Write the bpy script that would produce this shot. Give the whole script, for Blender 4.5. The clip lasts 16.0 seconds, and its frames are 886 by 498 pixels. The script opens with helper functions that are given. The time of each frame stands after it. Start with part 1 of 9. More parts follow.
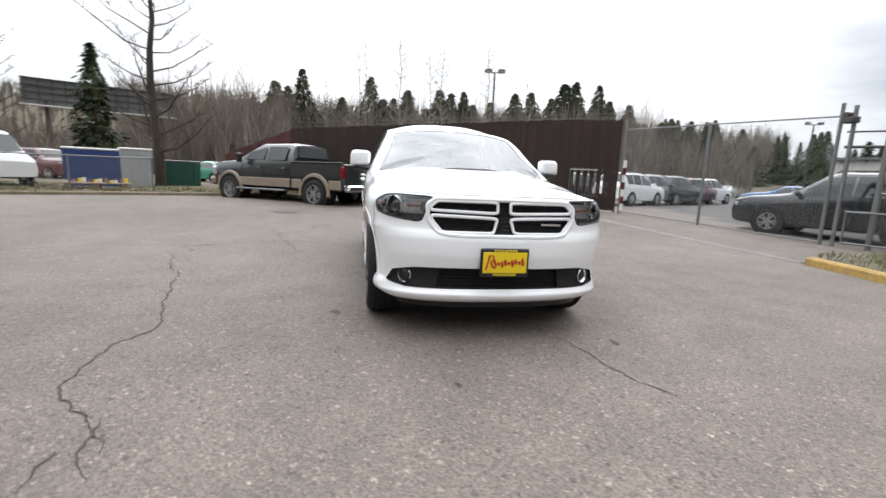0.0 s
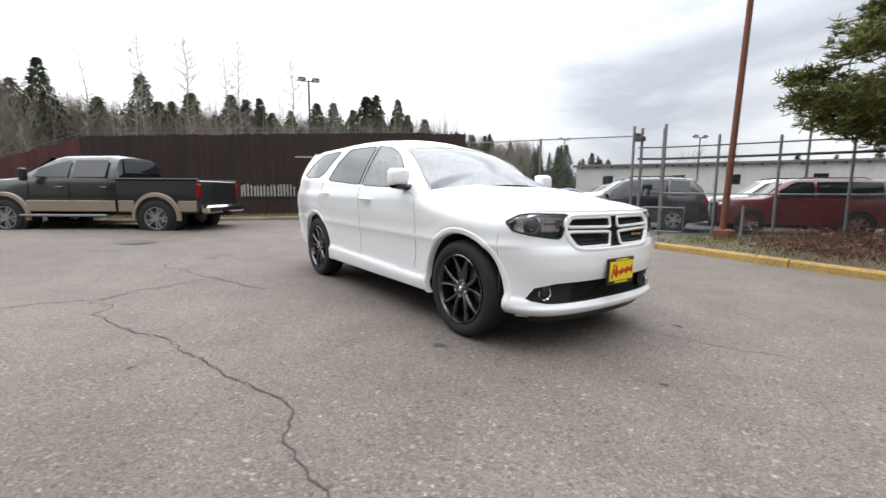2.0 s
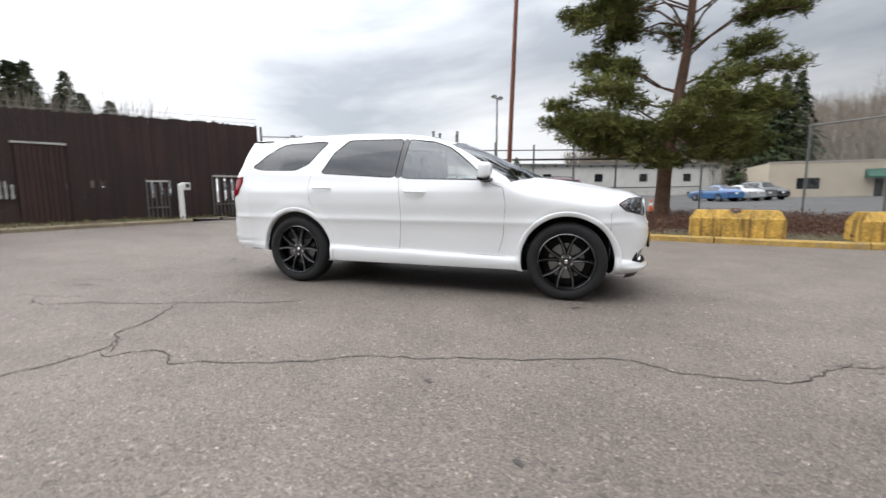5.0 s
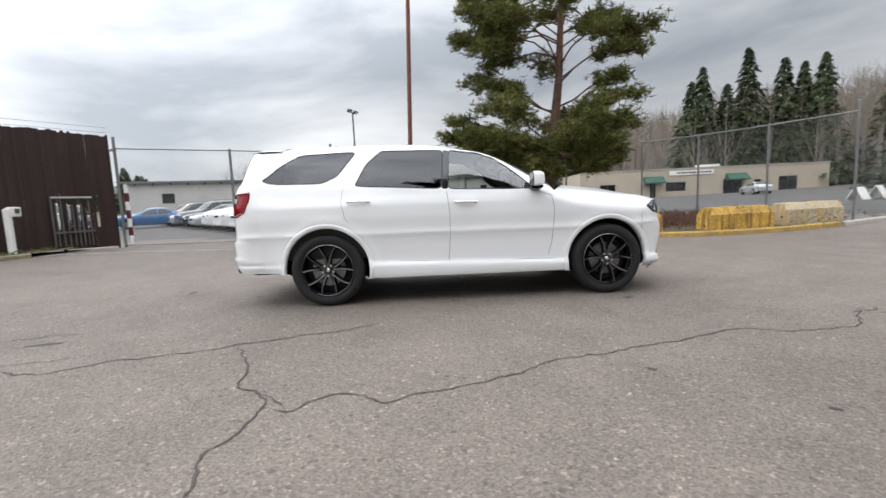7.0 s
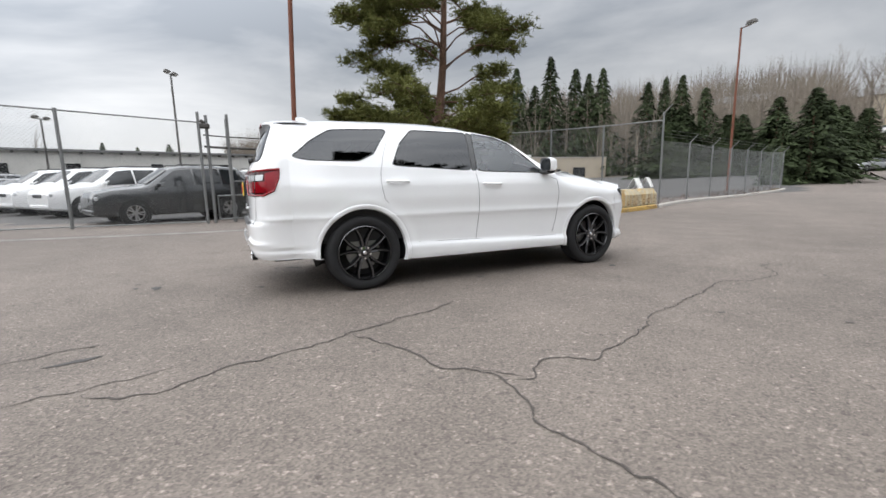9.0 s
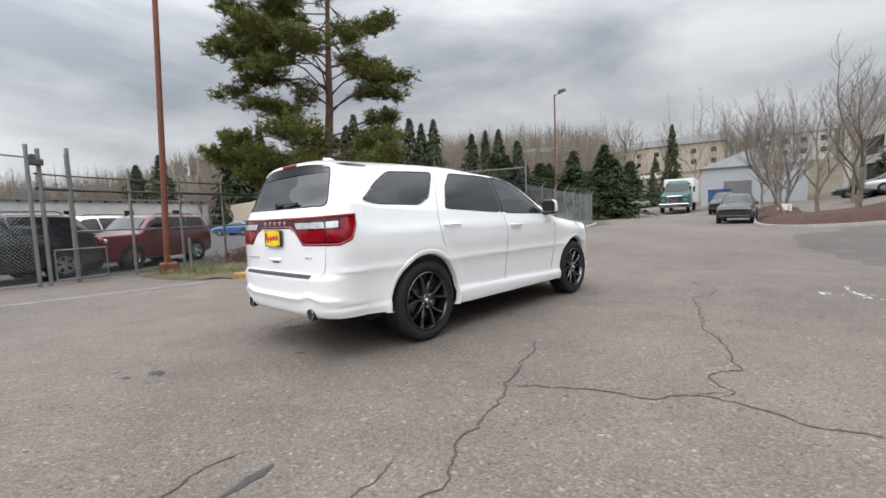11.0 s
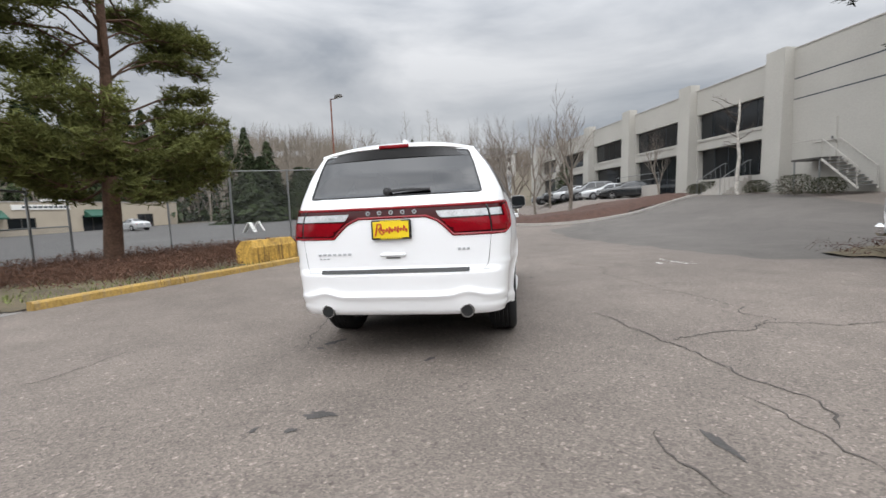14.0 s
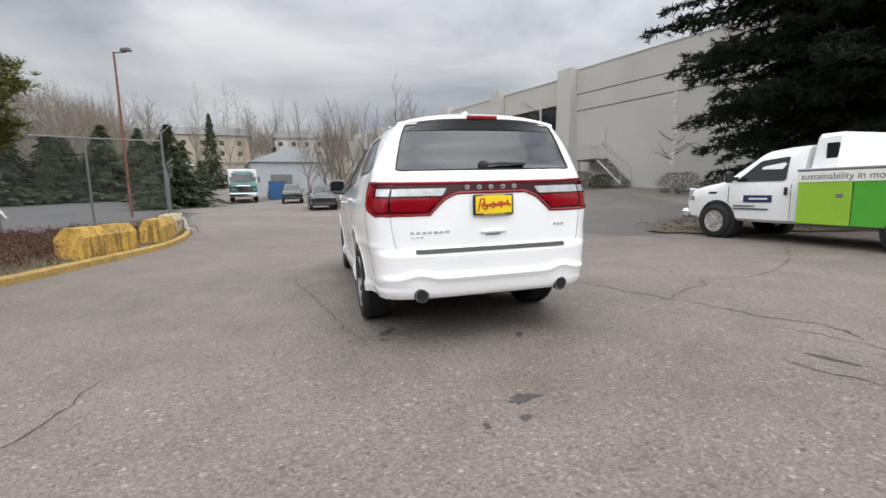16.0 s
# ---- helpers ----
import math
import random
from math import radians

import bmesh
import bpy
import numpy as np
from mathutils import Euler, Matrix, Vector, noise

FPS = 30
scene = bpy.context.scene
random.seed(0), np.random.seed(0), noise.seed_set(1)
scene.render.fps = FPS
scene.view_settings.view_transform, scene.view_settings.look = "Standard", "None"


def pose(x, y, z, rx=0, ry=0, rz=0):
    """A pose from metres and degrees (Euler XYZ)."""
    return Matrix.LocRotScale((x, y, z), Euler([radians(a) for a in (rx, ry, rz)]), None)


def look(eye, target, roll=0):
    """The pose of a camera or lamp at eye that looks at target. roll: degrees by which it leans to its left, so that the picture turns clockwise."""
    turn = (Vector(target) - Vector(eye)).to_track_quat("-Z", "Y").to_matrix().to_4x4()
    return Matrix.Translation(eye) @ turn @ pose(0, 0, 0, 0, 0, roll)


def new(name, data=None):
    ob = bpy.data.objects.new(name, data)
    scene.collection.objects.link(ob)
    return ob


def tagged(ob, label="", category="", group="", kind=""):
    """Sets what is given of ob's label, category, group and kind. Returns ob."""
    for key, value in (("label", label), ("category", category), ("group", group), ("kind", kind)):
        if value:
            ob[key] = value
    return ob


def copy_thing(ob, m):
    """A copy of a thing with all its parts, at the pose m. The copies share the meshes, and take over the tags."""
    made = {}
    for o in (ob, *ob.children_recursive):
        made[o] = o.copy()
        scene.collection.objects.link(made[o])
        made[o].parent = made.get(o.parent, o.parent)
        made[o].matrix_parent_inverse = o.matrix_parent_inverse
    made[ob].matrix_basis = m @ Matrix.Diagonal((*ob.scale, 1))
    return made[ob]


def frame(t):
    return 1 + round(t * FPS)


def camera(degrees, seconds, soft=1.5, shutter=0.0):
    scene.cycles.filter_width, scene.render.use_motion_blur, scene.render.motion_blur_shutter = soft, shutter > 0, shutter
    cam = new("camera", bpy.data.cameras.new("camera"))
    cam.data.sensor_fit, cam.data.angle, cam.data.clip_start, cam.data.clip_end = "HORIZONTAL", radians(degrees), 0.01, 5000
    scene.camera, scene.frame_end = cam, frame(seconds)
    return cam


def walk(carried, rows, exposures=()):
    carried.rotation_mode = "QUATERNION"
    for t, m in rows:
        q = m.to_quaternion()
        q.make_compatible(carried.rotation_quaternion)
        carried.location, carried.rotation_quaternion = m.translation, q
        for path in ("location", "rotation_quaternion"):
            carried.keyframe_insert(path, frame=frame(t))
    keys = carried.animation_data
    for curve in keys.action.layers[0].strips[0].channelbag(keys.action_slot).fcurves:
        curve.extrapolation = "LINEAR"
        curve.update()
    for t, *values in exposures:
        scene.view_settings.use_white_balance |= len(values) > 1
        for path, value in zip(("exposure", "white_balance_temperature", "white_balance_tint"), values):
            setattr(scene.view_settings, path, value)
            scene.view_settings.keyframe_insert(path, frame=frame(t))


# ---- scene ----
cam = camera(91.0, 16.0, 1.5, 0.35)
PATH = [
    (0, (-0.735, -3.599, 1.114), (-0.460, -1.645, 0.789), 2.3),
    (0.5, (-1.295, -3.406, 1.119), (-0.765, -1.499, 0.828), 2.6),
    (1, (-1.847, -3.220, 1.127), (-1.087, -1.393, 0.837), 1.9),
    (1.5, (-2.347, -2.956, 1.112), (-1.461, -1.193, 0.783), -0.0),
    (2, (-2.843, -2.714, 1.138), (-1.745, -1.063, 0.876), 0.3),
    (2.5, (-3.334, -2.409, 1.088), (-2.076, -0.888, 0.771), 0.7),
    (3, (-3.833, -2.102, 1.075), (-2.390, -0.735, 0.849), -0.1),
    (3.5, (-4.274, -1.716, 1.075), (-2.726, -0.470, 0.849), -2.5),
    (4, (-4.693, -1.274, 1.074), (-3.056, -0.149, 0.839), -1.3),
    (4.5, (-4.996, -0.806, 1.058), (-3.225, 0.075, 0.762), -0.6),
    (5, (-5.194, -0.274, 1.073), (-3.334, 0.410, 0.805), -0.4),
    (5.2, (-5.267, -0.058, 1.054), (-3.360, 0.490, 0.798), -2.3),
    (7.3, (-5.600, 2.181, 1.089), (-3.619, 2.006, 0.880), -3.4),
    (7.5, (-5.602, 2.394, 1.091), (-3.637, 2.089, 0.877), -4.2),
    (8, (-5.514, 2.953, 1.123), (-3.578, 2.527, 0.861), -2.7),
    (8.5, (-5.469, 3.518, 1.147), (-3.571, 2.920, 0.947), -2.4),
    (8.7, (-5.429, 3.720, 1.139), (-3.559, 3.061, 0.875), -1.8),
    (10.8, (-4.229, 5.672, 1.203), (-2.742, 4.342, 1.054), -2.5),
    (11, (-4.075, 5.822, 1.213), (-2.643, 4.435, 1.053), -2.2),
    (11.5, (-3.667, 6.226, 1.213), (-2.303, 4.779, 1.004), -1.0),
    (12, (-3.259, 6.595, 1.234), (-2.091, 4.983, 1.047), -3.0),
    (12.5, (-2.777, 6.892, 1.204), (-1.704, 5.221, 0.966), -3.6),
    (13, (-2.307, 7.153, 1.203), (-1.445, 5.359, 1.008), -1.9),
    (13.5, (-1.785, 7.267, 1.186), (-1.130, 5.392, 0.952), -2.6),
    (14, (-1.276, 7.339, 1.189), (-0.837, 5.396, 1.008), -2.4),
    (14.5, (-0.739, 7.373, 1.186), (-0.471, 5.401, 0.982), -1.7),
    (15, (-0.204, 7.364, 1.188), (-0.212, 5.378, 0.949), -3.1),
    (15.5, (0.345, 7.348, 1.174), (0.098, 5.378, 0.932), -2.8),
    (16, (0.897, 7.229, 1.157), (0.470, 5.293, 0.893), -1.2),
]
walk(cam, [(t, look(eye, target, roll)) for t, eye, target, roll in PATH], [(0, 0.42), (5, 0.39), (8, 0.33), (11, 0.32), (16, 0.32)])

# ---- world and light ----
world = bpy.data.worlds.new("overcast_sky")
scene.world = world
world.use_nodes = True
wn, wl = world.node_tree.nodes, world.node_tree.links
wn.clear()
SUN_AZ, SUN_EL = 20.0, 42.0
w_out = wn.new("ShaderNodeOutputWorld")
w_bg = wn.new("ShaderNodeBackground")
w_sky = wn.new("ShaderNodeTexSky")
w_sky.sky_type = "NISHITA"
w_sky.sun_disc = False
w_sky.sun_elevation, w_sky.sun_rotation = radians(SUN_EL), radians(SUN_AZ)
w_tc = wn.new("ShaderNodeTexCoord")
w_map = wn.new("ShaderNodeMapping")
w_map.inputs["Scale"].default_value = (1.0, 1.0, 3.2)
w_noise = wn.new("ShaderNodeTexNoise")
w_noise.inputs["Scale"].default_value = 1.7
w_noise.inputs["Detail"].default_value = 7.0
w_noise.inputs["Roughness"].default_value = 0.52
w_noise.inputs["Distortion"].default_value = 0.35
w_ramp = wn.new("ShaderNodeValToRGB")
w_ramp.color_ramp.elements[0].position, w_ramp.color_ramp.elements[0].color = 0.36, (0.40, 0.43, 0.475, 1)
w_ramp.color_ramp.elements[1].position, w_ramp.color_ramp.elements[1].color = 0.66, (0.88, 0.89, 0.91, 1)
# the cloud deck is thinner, and brighter, towards the hidden sun
w_dot = wn.new("ShaderNodeVectorMath")
w_dot.operation = "DOT_PRODUCT"
w_dot.inputs[1].default_value = (math.sin(radians(-22)) * 0.9, math.cos(radians(-22)) * 0.9, 0.44)
w_glow = wn.new("ShaderNodeMapRange")
w_glow.interpolation_type = "SMOOTHSTEP"
w_glow.inputs["From Min"].default_value, w_glow.inputs["From Max"].default_value = -0.75, 0.7
w_glow.inputs["To Min"].default_value, w_glow.inputs["To Max"].default_value = 0.60, 1.28
w_mul = wn.new("ShaderNodeVectorMath")
w_mul.operation = "SCALE"
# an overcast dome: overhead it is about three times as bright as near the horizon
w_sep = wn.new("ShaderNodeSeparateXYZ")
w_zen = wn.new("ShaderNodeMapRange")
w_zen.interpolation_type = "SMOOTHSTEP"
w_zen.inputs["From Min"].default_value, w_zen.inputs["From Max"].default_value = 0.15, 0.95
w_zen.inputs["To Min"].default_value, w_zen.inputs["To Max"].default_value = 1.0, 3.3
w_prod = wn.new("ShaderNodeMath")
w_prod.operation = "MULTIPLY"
w_mix = wn.new("ShaderNodeMix")
w_mix.data_type = "RGBA"
w_mix.inputs["Factor"].default_value = 0.93
w_skys = wn.new("ShaderNodeVectorMath")
w_skys.operation = "SCALE"
w_skys.inputs["Scale"].default_value = 0.1
wl.new(w_tc.outputs["Generated"], w_map.inputs["Vector"])
wl.new(w_map.outputs["Vector"], w_noise.inputs["Vector"])
wl.new(w_noise.outputs["Fac"], w_ramp.inputs["Fac"])
wl.new(w_tc.outputs["Generated"], w_dot.inputs[0])
wl.new(w_dot.outputs["Value"], w_glow.inputs["Value"])
wl.new(w_ramp.outputs["Color"], w_mul.inputs[0])
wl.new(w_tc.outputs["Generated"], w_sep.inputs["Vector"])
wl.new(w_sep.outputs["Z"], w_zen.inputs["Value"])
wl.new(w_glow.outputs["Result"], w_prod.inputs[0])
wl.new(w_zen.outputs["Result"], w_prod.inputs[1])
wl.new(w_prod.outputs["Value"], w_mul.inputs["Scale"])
wl.new(w_sky.outputs["Color"], w_skys.inputs[0])
wl.new(w_skys.outputs["Vector"], w_mix.inputs["A"])
wl.new(w_mul.outputs["Vector"], w_mix.inputs["B"])
wl.new(w_mix.outputs["Result"], w_bg.inputs["Color"])
w_bg.inputs["Strength"].default_value = 1.0
wl.new(w_bg.outputs["Background"], w_out.inputs["Surface"])

sun_data = bpy.data.lights.new("sun", "SUN")
sun_data.energy, sun_data.angle, sun_data.color = 0.9, radians(90), (1.0, 0.97, 0.93)
sun = new("sun", sun_data)
sun.matrix_world = look((0, 0, 30), (-math.sin(radians(SUN_AZ)), -math.cos(radians(SUN_AZ)), 30 - math.tan(radians(SUN_EL))))


# ---- materials ----
def mat(name, col, rough=0.6, metal=0.0, vary=0.12, scale=3.0, fine=40.0, bump=0.15, spec=0.5, coat=0.0, streak=0.0, tint=None, isl=0.0):
    """A worn surface: two scales of noise in colour, fine relief, optional vertical streaks towards tint."""
    m = bpy.data.materials.new(name)
    m.use_nodes = True
    n, l = m.node_tree.nodes, m.node_tree.links
    b = n["Principled BSDF"]
    b.inputs["Roughness"].default_value, b.inputs["Metallic"].default_value = rough, metal
    b.inputs["Specular IOR Level"].default_value = spec
    b.inputs["Coat Weight"].default_value, b.inputs["Coat Roughness"].default_value = coat, 0.03
    tc = n.new("ShaderNodeTexCoord")
    n1, n2 = n.new("ShaderNodeTexNoise"), n.new("ShaderNodeTexNoise")
    n1.inputs["Scale"].default_value, n1.inputs["Detail"].default_value = scale, 4
    n2.inputs["Scale"].default_value, n2.inputs["Detail"].default_value = fine, 3
    l.new(tc.outputs["Object"], n1.inputs["Vector"])
    l.new(tc.outputs["Object"], n2.inputs["Vector"])
    mixn = n.new("ShaderNodeMath")
    mixn.operation = "ADD"
    l.new(n1.outputs["Fac"], mixn.inputs[0])
    l.new(n2.outputs["Fac"], mixn.inputs[1])
    mr = n.new("ShaderNodeMapRange")
    mr.inputs["From Min"].default_value, mr.inputs["From Max"].default_value = 0.7, 1.3
    mr.inputs["To Min"].default_value, mr.inputs["To Max"].default_value = 1 - vary, 1 + vary
    l.new(mixn.outputs[0], mr.inputs["Value"])
    sc = n.new("ShaderNodeVectorMath")
    sc.operation = "SCALE"
    sc.inputs[0].default_value = col[:3]
    l.new(mr.outputs["Result"], sc.inputs["Scale"])
    last = sc.outputs["Vector"]
    if isl:
        geo = n.new("ShaderNodeNewGeometry")
        oi = n.new("ShaderNodeObjectInfo")
        ad = n.new("ShaderNodeMath")
        ad.operation = "ADD"
        l.new(geo.outputs["Random Per Island"], ad.inputs[0])
        l.new(oi.outputs["Random"], ad.inputs[1])
        m2 = n.new("ShaderNodeMapRange")
        m2.inputs["From Max"].default_value = 2.0
        m2.inputs["To Min"].default_value, m2.inputs["To Max"].default_value = 1 - isl, 1 + isl
        l.new(ad.outputs[0], m2.inputs["Value"])
        s2 = n.new("ShaderNodeVectorMath")
        s2.operation = "SCALE"
        l.new(last, s2.inputs[0])
        l.new(m2.outputs["Result"], s2.inputs["Scale"])
        last = s2.outputs["Vector"]
    if streak and tint:
        mp = n.new("ShaderNodeMapping")
        mp.inputs["Scale"].default_value = (6, 6, 0.5)
        n3 = n.new("ShaderNodeTexNoise")
        n3.inputs["Scale"].default_value, n3.inputs["Detail"].default_value = 1.6, 5
        l.new(tc.outputs["Object"], mp.inputs["Vector"])
        l.new(mp.outputs["Vector"], n3.inputs["Vector"])
        r3 = n.new("ShaderNodeMapRange")
        r3.inputs["From Min"].default_value, r3.inputs["From Max"].default_value = 0.5, 0.68
        r3.inputs["To Max"].default_value = streak
        l.new(n3.outputs["Fac"], r3.inputs["Value"])
        mx = n.new("ShaderNodeMix")
        mx.data_type = "RGBA"
        l.new(r3.outputs["Result"], mx.inputs["Factor"])
        l.new(last, mx.inputs["A"])
        mx.inputs["B"].default_value = (*tint, 1)
        last = mx.outputs["Result"]
    l.new(last, b.inputs["Base Color"])
    if bump:
        bp = n.new("ShaderNodeBump")
        bp.inputs["Strength"].default_value, bp.inputs["Distance"].default_value = bump, 0.01
        l.new(n2.outputs["Fac"], bp.inputs["Height"])
        l.new(bp.outputs["Normal"], b.inputs["Normal"])
    return m


def glass(name, col, rough=0.02, see=0.6, ior=1.75):
    """Tinted pane: a thin sheet that lets some light straight through and mirrors the sky."""
    m = bpy.data.materials.new(name)
    m.use_nodes = True
    n, l = m.node_tree.nodes, m.node_tree.links
    n.remove(n["Principled BSDF"])
    tr, gl, mx, fr = n.new("ShaderNodeBsdfTransparent"), n.new("ShaderNodeBsdfGlossy"), n.new("ShaderNodeMixShader"), n.new("ShaderNodeFresnel")
    tr.inputs["Color"].default_value = (col[0] * see, col[1] * see, col[2] * see, 1)
    gl.inputs["Roughness"].default_value = rough
    gl.inputs["Color"].default_value = (0.95, 0.97, 1, 1)
    fr.inputs["IOR"].default_value = ior
    l.new(fr.outputs["Fac"], mx.inputs["Fac"])
    l.new(tr.outputs["BSDF"], mx.inputs[1])
    l.new(gl.outputs["BSDF"], mx.inputs[2])
    l.new(mx.outputs["Shader"], n["Material Output"].inputs["Surface"])
    return m


def asphalt_mat(name, base, chips=1.0):
    m = bpy.data.materials.new(name)
    m.use_nodes = True
    n, l = m.node_tree.nodes, m.node_tree.links
    b = n["Principled BSDF"]
    b.inputs["Roughness"].default_value = 0.78
    b.inputs["Specular IOR Level"].default_value = 0.35
    tc = n.new("ShaderNodeTexCoord")
    vor = n.new("ShaderNodeTexVoronoi")
    vor.inputs["Scale"].default_value = 95.0
    vor2 = n.new("ShaderNodeTexVoronoi")
    vor2.inputs["Scale"].default_value = 46.0
    big, mid, fine = (n.new("ShaderNodeTexNoise") for _ in range(3))
    big.inputs["Scale"].default_value, big.inputs["Detail"].default_value = 0.22, 5
    mid.inputs["Scale"].default_value, mid.inputs["Detail"].default_value = 1.7, 6
    fine.inputs["Scale"].default_value, fine.inputs["Detail"].default_value = 120, 2
    for q in (vor, vor2, big, mid, fine):
        l.new(tc.outputs["Object"], q.inputs["Vector"])

    def ramp(src, lo, hi, a, c):
        r = n.new("ShaderNodeMapRange")
        r.inputs["From Min"].default_value, r.inputs["From Max"].default_value = lo, hi
        r.inputs["To Min"].default_value, r.inputs["To Max"].default_value = a, c
        l.new(src, r.inputs["Value"])
        return r.outputs["Result"]

    def mul(a, c):
        q = n.new("ShaderNodeMath")
        q.operation = "MULTIPLY"
        l.new(a, q.inputs[0])
        l.new(c, q.inputs[1])
        return q.outputs[0]

    sep = n.new("ShaderNodeSeparateColor")
    l.new(vor.outputs["Color"], sep.inputs["Color"])
    sep2 = n.new("ShaderNodeSeparateColor")
    l.new(vor2.outputs["Color"], sep2.inputs["Color"])
    f = mul(ramp(sep.outputs["Red"], 0.0, 1.0, 0.72, 1.28), ramp(big.outputs["Fac"], 0.3, 0.7, 0.82, 1.15))
    f = mul(f, ramp(mid.outputs["Fac"], 0.3, 0.7, 0.88, 1.1))
    f = mul(f, ramp(sep.outputs["Green"], 0.9, 1.0, 1.0, 1.0 + 0.65 * chips))
    f = mul(f, ramp(sep2.outputs["Green"], 0.965, 1.0, 1.0, 1.0 + 0.7 * chips))
    f = mul(f, ramp(sep2.outputs["Blue"], 0.0, 0.06, 0.62, 1.0))
    f = mul(f, ramp(fine.outputs["Fac"], 0.3, 0.7, 0.85, 1.12))
    sc = n.new("ShaderNodeVectorMath")
    sc.operation = "SCALE"
    sc.inputs[0].default_value = base
    l.new(f, sc.inputs["Scale"])
    l.new(sc.outputs["Vector"], b.inputs["Base Color"])
    bp = n.new("ShaderNodeBump")
    bp.inputs["Strength"].default_value, bp.inputs["Distance"].default_value = 0.45, 0.004
    l.new(vor.outputs["Distance"], bp.inputs["Height"])
    l.new(bp.outputs["Normal"], b.inputs["Normal"])
    return m


ASPHALT = asphalt_mat("asphalt", (0.148, 0.125, 0.108))
ASPHALT_APRON = asphalt_mat("apron_asphalt", (0.106, 0.096, 0.087), 0.7)
ASPHALT_DARK = asphalt_mat("lot_asphalt", (0.074, 0.071, 0.068), 0.3)
CRACK = mat("crack_fill", (0.06, 0.052, 0.046), 0.9, vary=0.3, fine=90)
STAIN = mat("oil_stain", (0.05, 0.046, 0.043), 0.75, vary=0.35, scale=9, fine=60)
CONCRETE = mat("concrete", (0.38, 0.36, 0.33), 0.85, vary=0.16, scale=1.2, fine=30, bump=0.3, streak=0.4, tint=(0.2, 0.18, 0.16))
KERB_DULL = mat("kerb_dull", (0.22, 0.18, 0.12), 0.85, vary=0.3, scale=2.5, fine=25, bump=0.4, streak=0.5, tint=(0.12, 0.10, 0.07))
GUTTER = mat("gutter_concrete", (0.22, 0.205, 0.19), 0.85, vary=0.25, scale=2, fine=30, bump=0.3)
KERB_YELLOW = mat("kerb_yellow", (0.36, 0.23, 0.06), 0.75, vary=0.35, scale=2.5, fine=25, bump=0.4, streak=0.55, tint=(0.24, 0.19, 0.13))
BARRIER_YELLOW = mat("barrier_yellow", (0.46, 0.28, 0.055), 0.8, vary=0.45, scale=2.6, fine=22, bump=0.5, streak=0.9, tint=(0.11, 0.062, 0.02))
GRASS = mat("grass_blades", (0.13, 0.15, 0.045), 0.8, vary=0.35, scale=1.5, fine=12, bump=0.0, isl=0.45)
DIRT = mat("verge_soil", (0.10, 0.08, 0.048), 0.95, vary=0.4, scale=1.6, fine=22, bump=0.8)
BARK_MULCH = mat("bark_mulch", (0.062, 0.030, 0.020), 0.95, vary=0.45, scale=3.5, fine=28, bump=1.0)
WOODS = mat("woods_floor", (0.10, 0.082, 0.055), 0.95, vary=0.35, scale=0.05, fine=0.6, bump=0.5)
STEEL = mat("galvanised_steel", (0.21, 0.215, 0.215), 0.5, 0.5, vary=0.12, fine=30, bump=0.05)
STEEL_DARK = mat("dark_steel", (0.07, 0.065, 0.06), 0.6, 0.3, vary=0.2)
RUST = mat("rusty_pole", (0.17, 0.06, 0.034), 0.75, 0.1, vary=0.3, scale=2.2, fine=18, bump=0.25, streak=0.5, tint=(0.10, 0.045, 0.03))
BROWN_SLAT = mat("brown_slat", (0.029, 0.0125, 0.0095), 0.7, vary=0.4, scale=0.8, fine=20, bump=0.1, isl=0.5, streak=0.5, tint=(0.02, 0.012, 0.01))
RED_SLAT = mat("red_slat", (0.085, 0.021, 0.020), 0.6, vary=0.2, isl=0.3)
PAINT_WHITE = mat("white_car_paint", (0.86, 0.865, 0.875), 0.3, vary=0.012, scale=2, fine=300, bump=0.0, coat=1.0)
TRIM_BLACK = mat("black_plastic", (0.014, 0.014, 0.015), 0.42, vary=0.15, fine=120, bump=0.05)
GLOSS_BLACK = mat("gloss_black", (0.008, 0.008, 0.009), 0.12, vary=0.05, bump=0.0, coat=0.6)
UNDER = mat("underbody", (0.012, 0.012, 0.012), 0.9, vary=0.3)
RUBBER = mat("tyre_rubber", (0.010, 0.010, 0.011), 0.8, vary=0.2, scale=6, fine=80, bump=0.2)
RIM = mat("dark_rim", (0.12, 0.12, 0.125), 0.16, 0.95, vary=0.1, bump=0.0)
RIM_SILVER = mat("silver_rim", (0.36, 0.36, 0.36), 0.35, 0.8, vary=0.1, bump=0.0)
BRIGHT_RIM = mat("polished_steel_rim", (0.62, 0.61, 0.60), 0.28, 0.7, vary=0.15, bump=0.0)
CHROME = mat("chrome", (0.75, 0.76, 0.78), 0.08, 1.0, vary=0.02, bump=0.0)
DISC = mat("brake_disc", (0.25, 0.25, 0.25), 0.35, 0.9, vary=0.15)
GLASS_TINT = glass("privacy_glass", (0.5, 0.52, 0.55), 0.01, 0.05, 1.68)
GLASS_CLEAR = glass("clear_glass", (0.93, 0.97, 0.95), 0.01, 0.92, 2.0)
GLASS_SCREEN = glass("windscreen_glass", (0.90, 0.97, 0.94), 0.01, 0.8, 2.15)
DARK_CHROME = mat("dark_chrome", (0.16, 0.16, 0.17), 0.2, 1.0, vary=0.1, bump=0.0)
GLASS_DARK = mat("dark_window", (0.014, 0.016, 0.018), 0.05, vary=0.1, bump=0.0, spec=0.5)
LENS = glass("lamp_lens", (1, 1, 1), 0.02, 0.92)
RED_LENS = mat("red_lens", (0.21, 0.003, 0.008), 0.12, vary=0.15, scale=8, fine=60, bump=0.0, spec=0.3, coat=0.15)
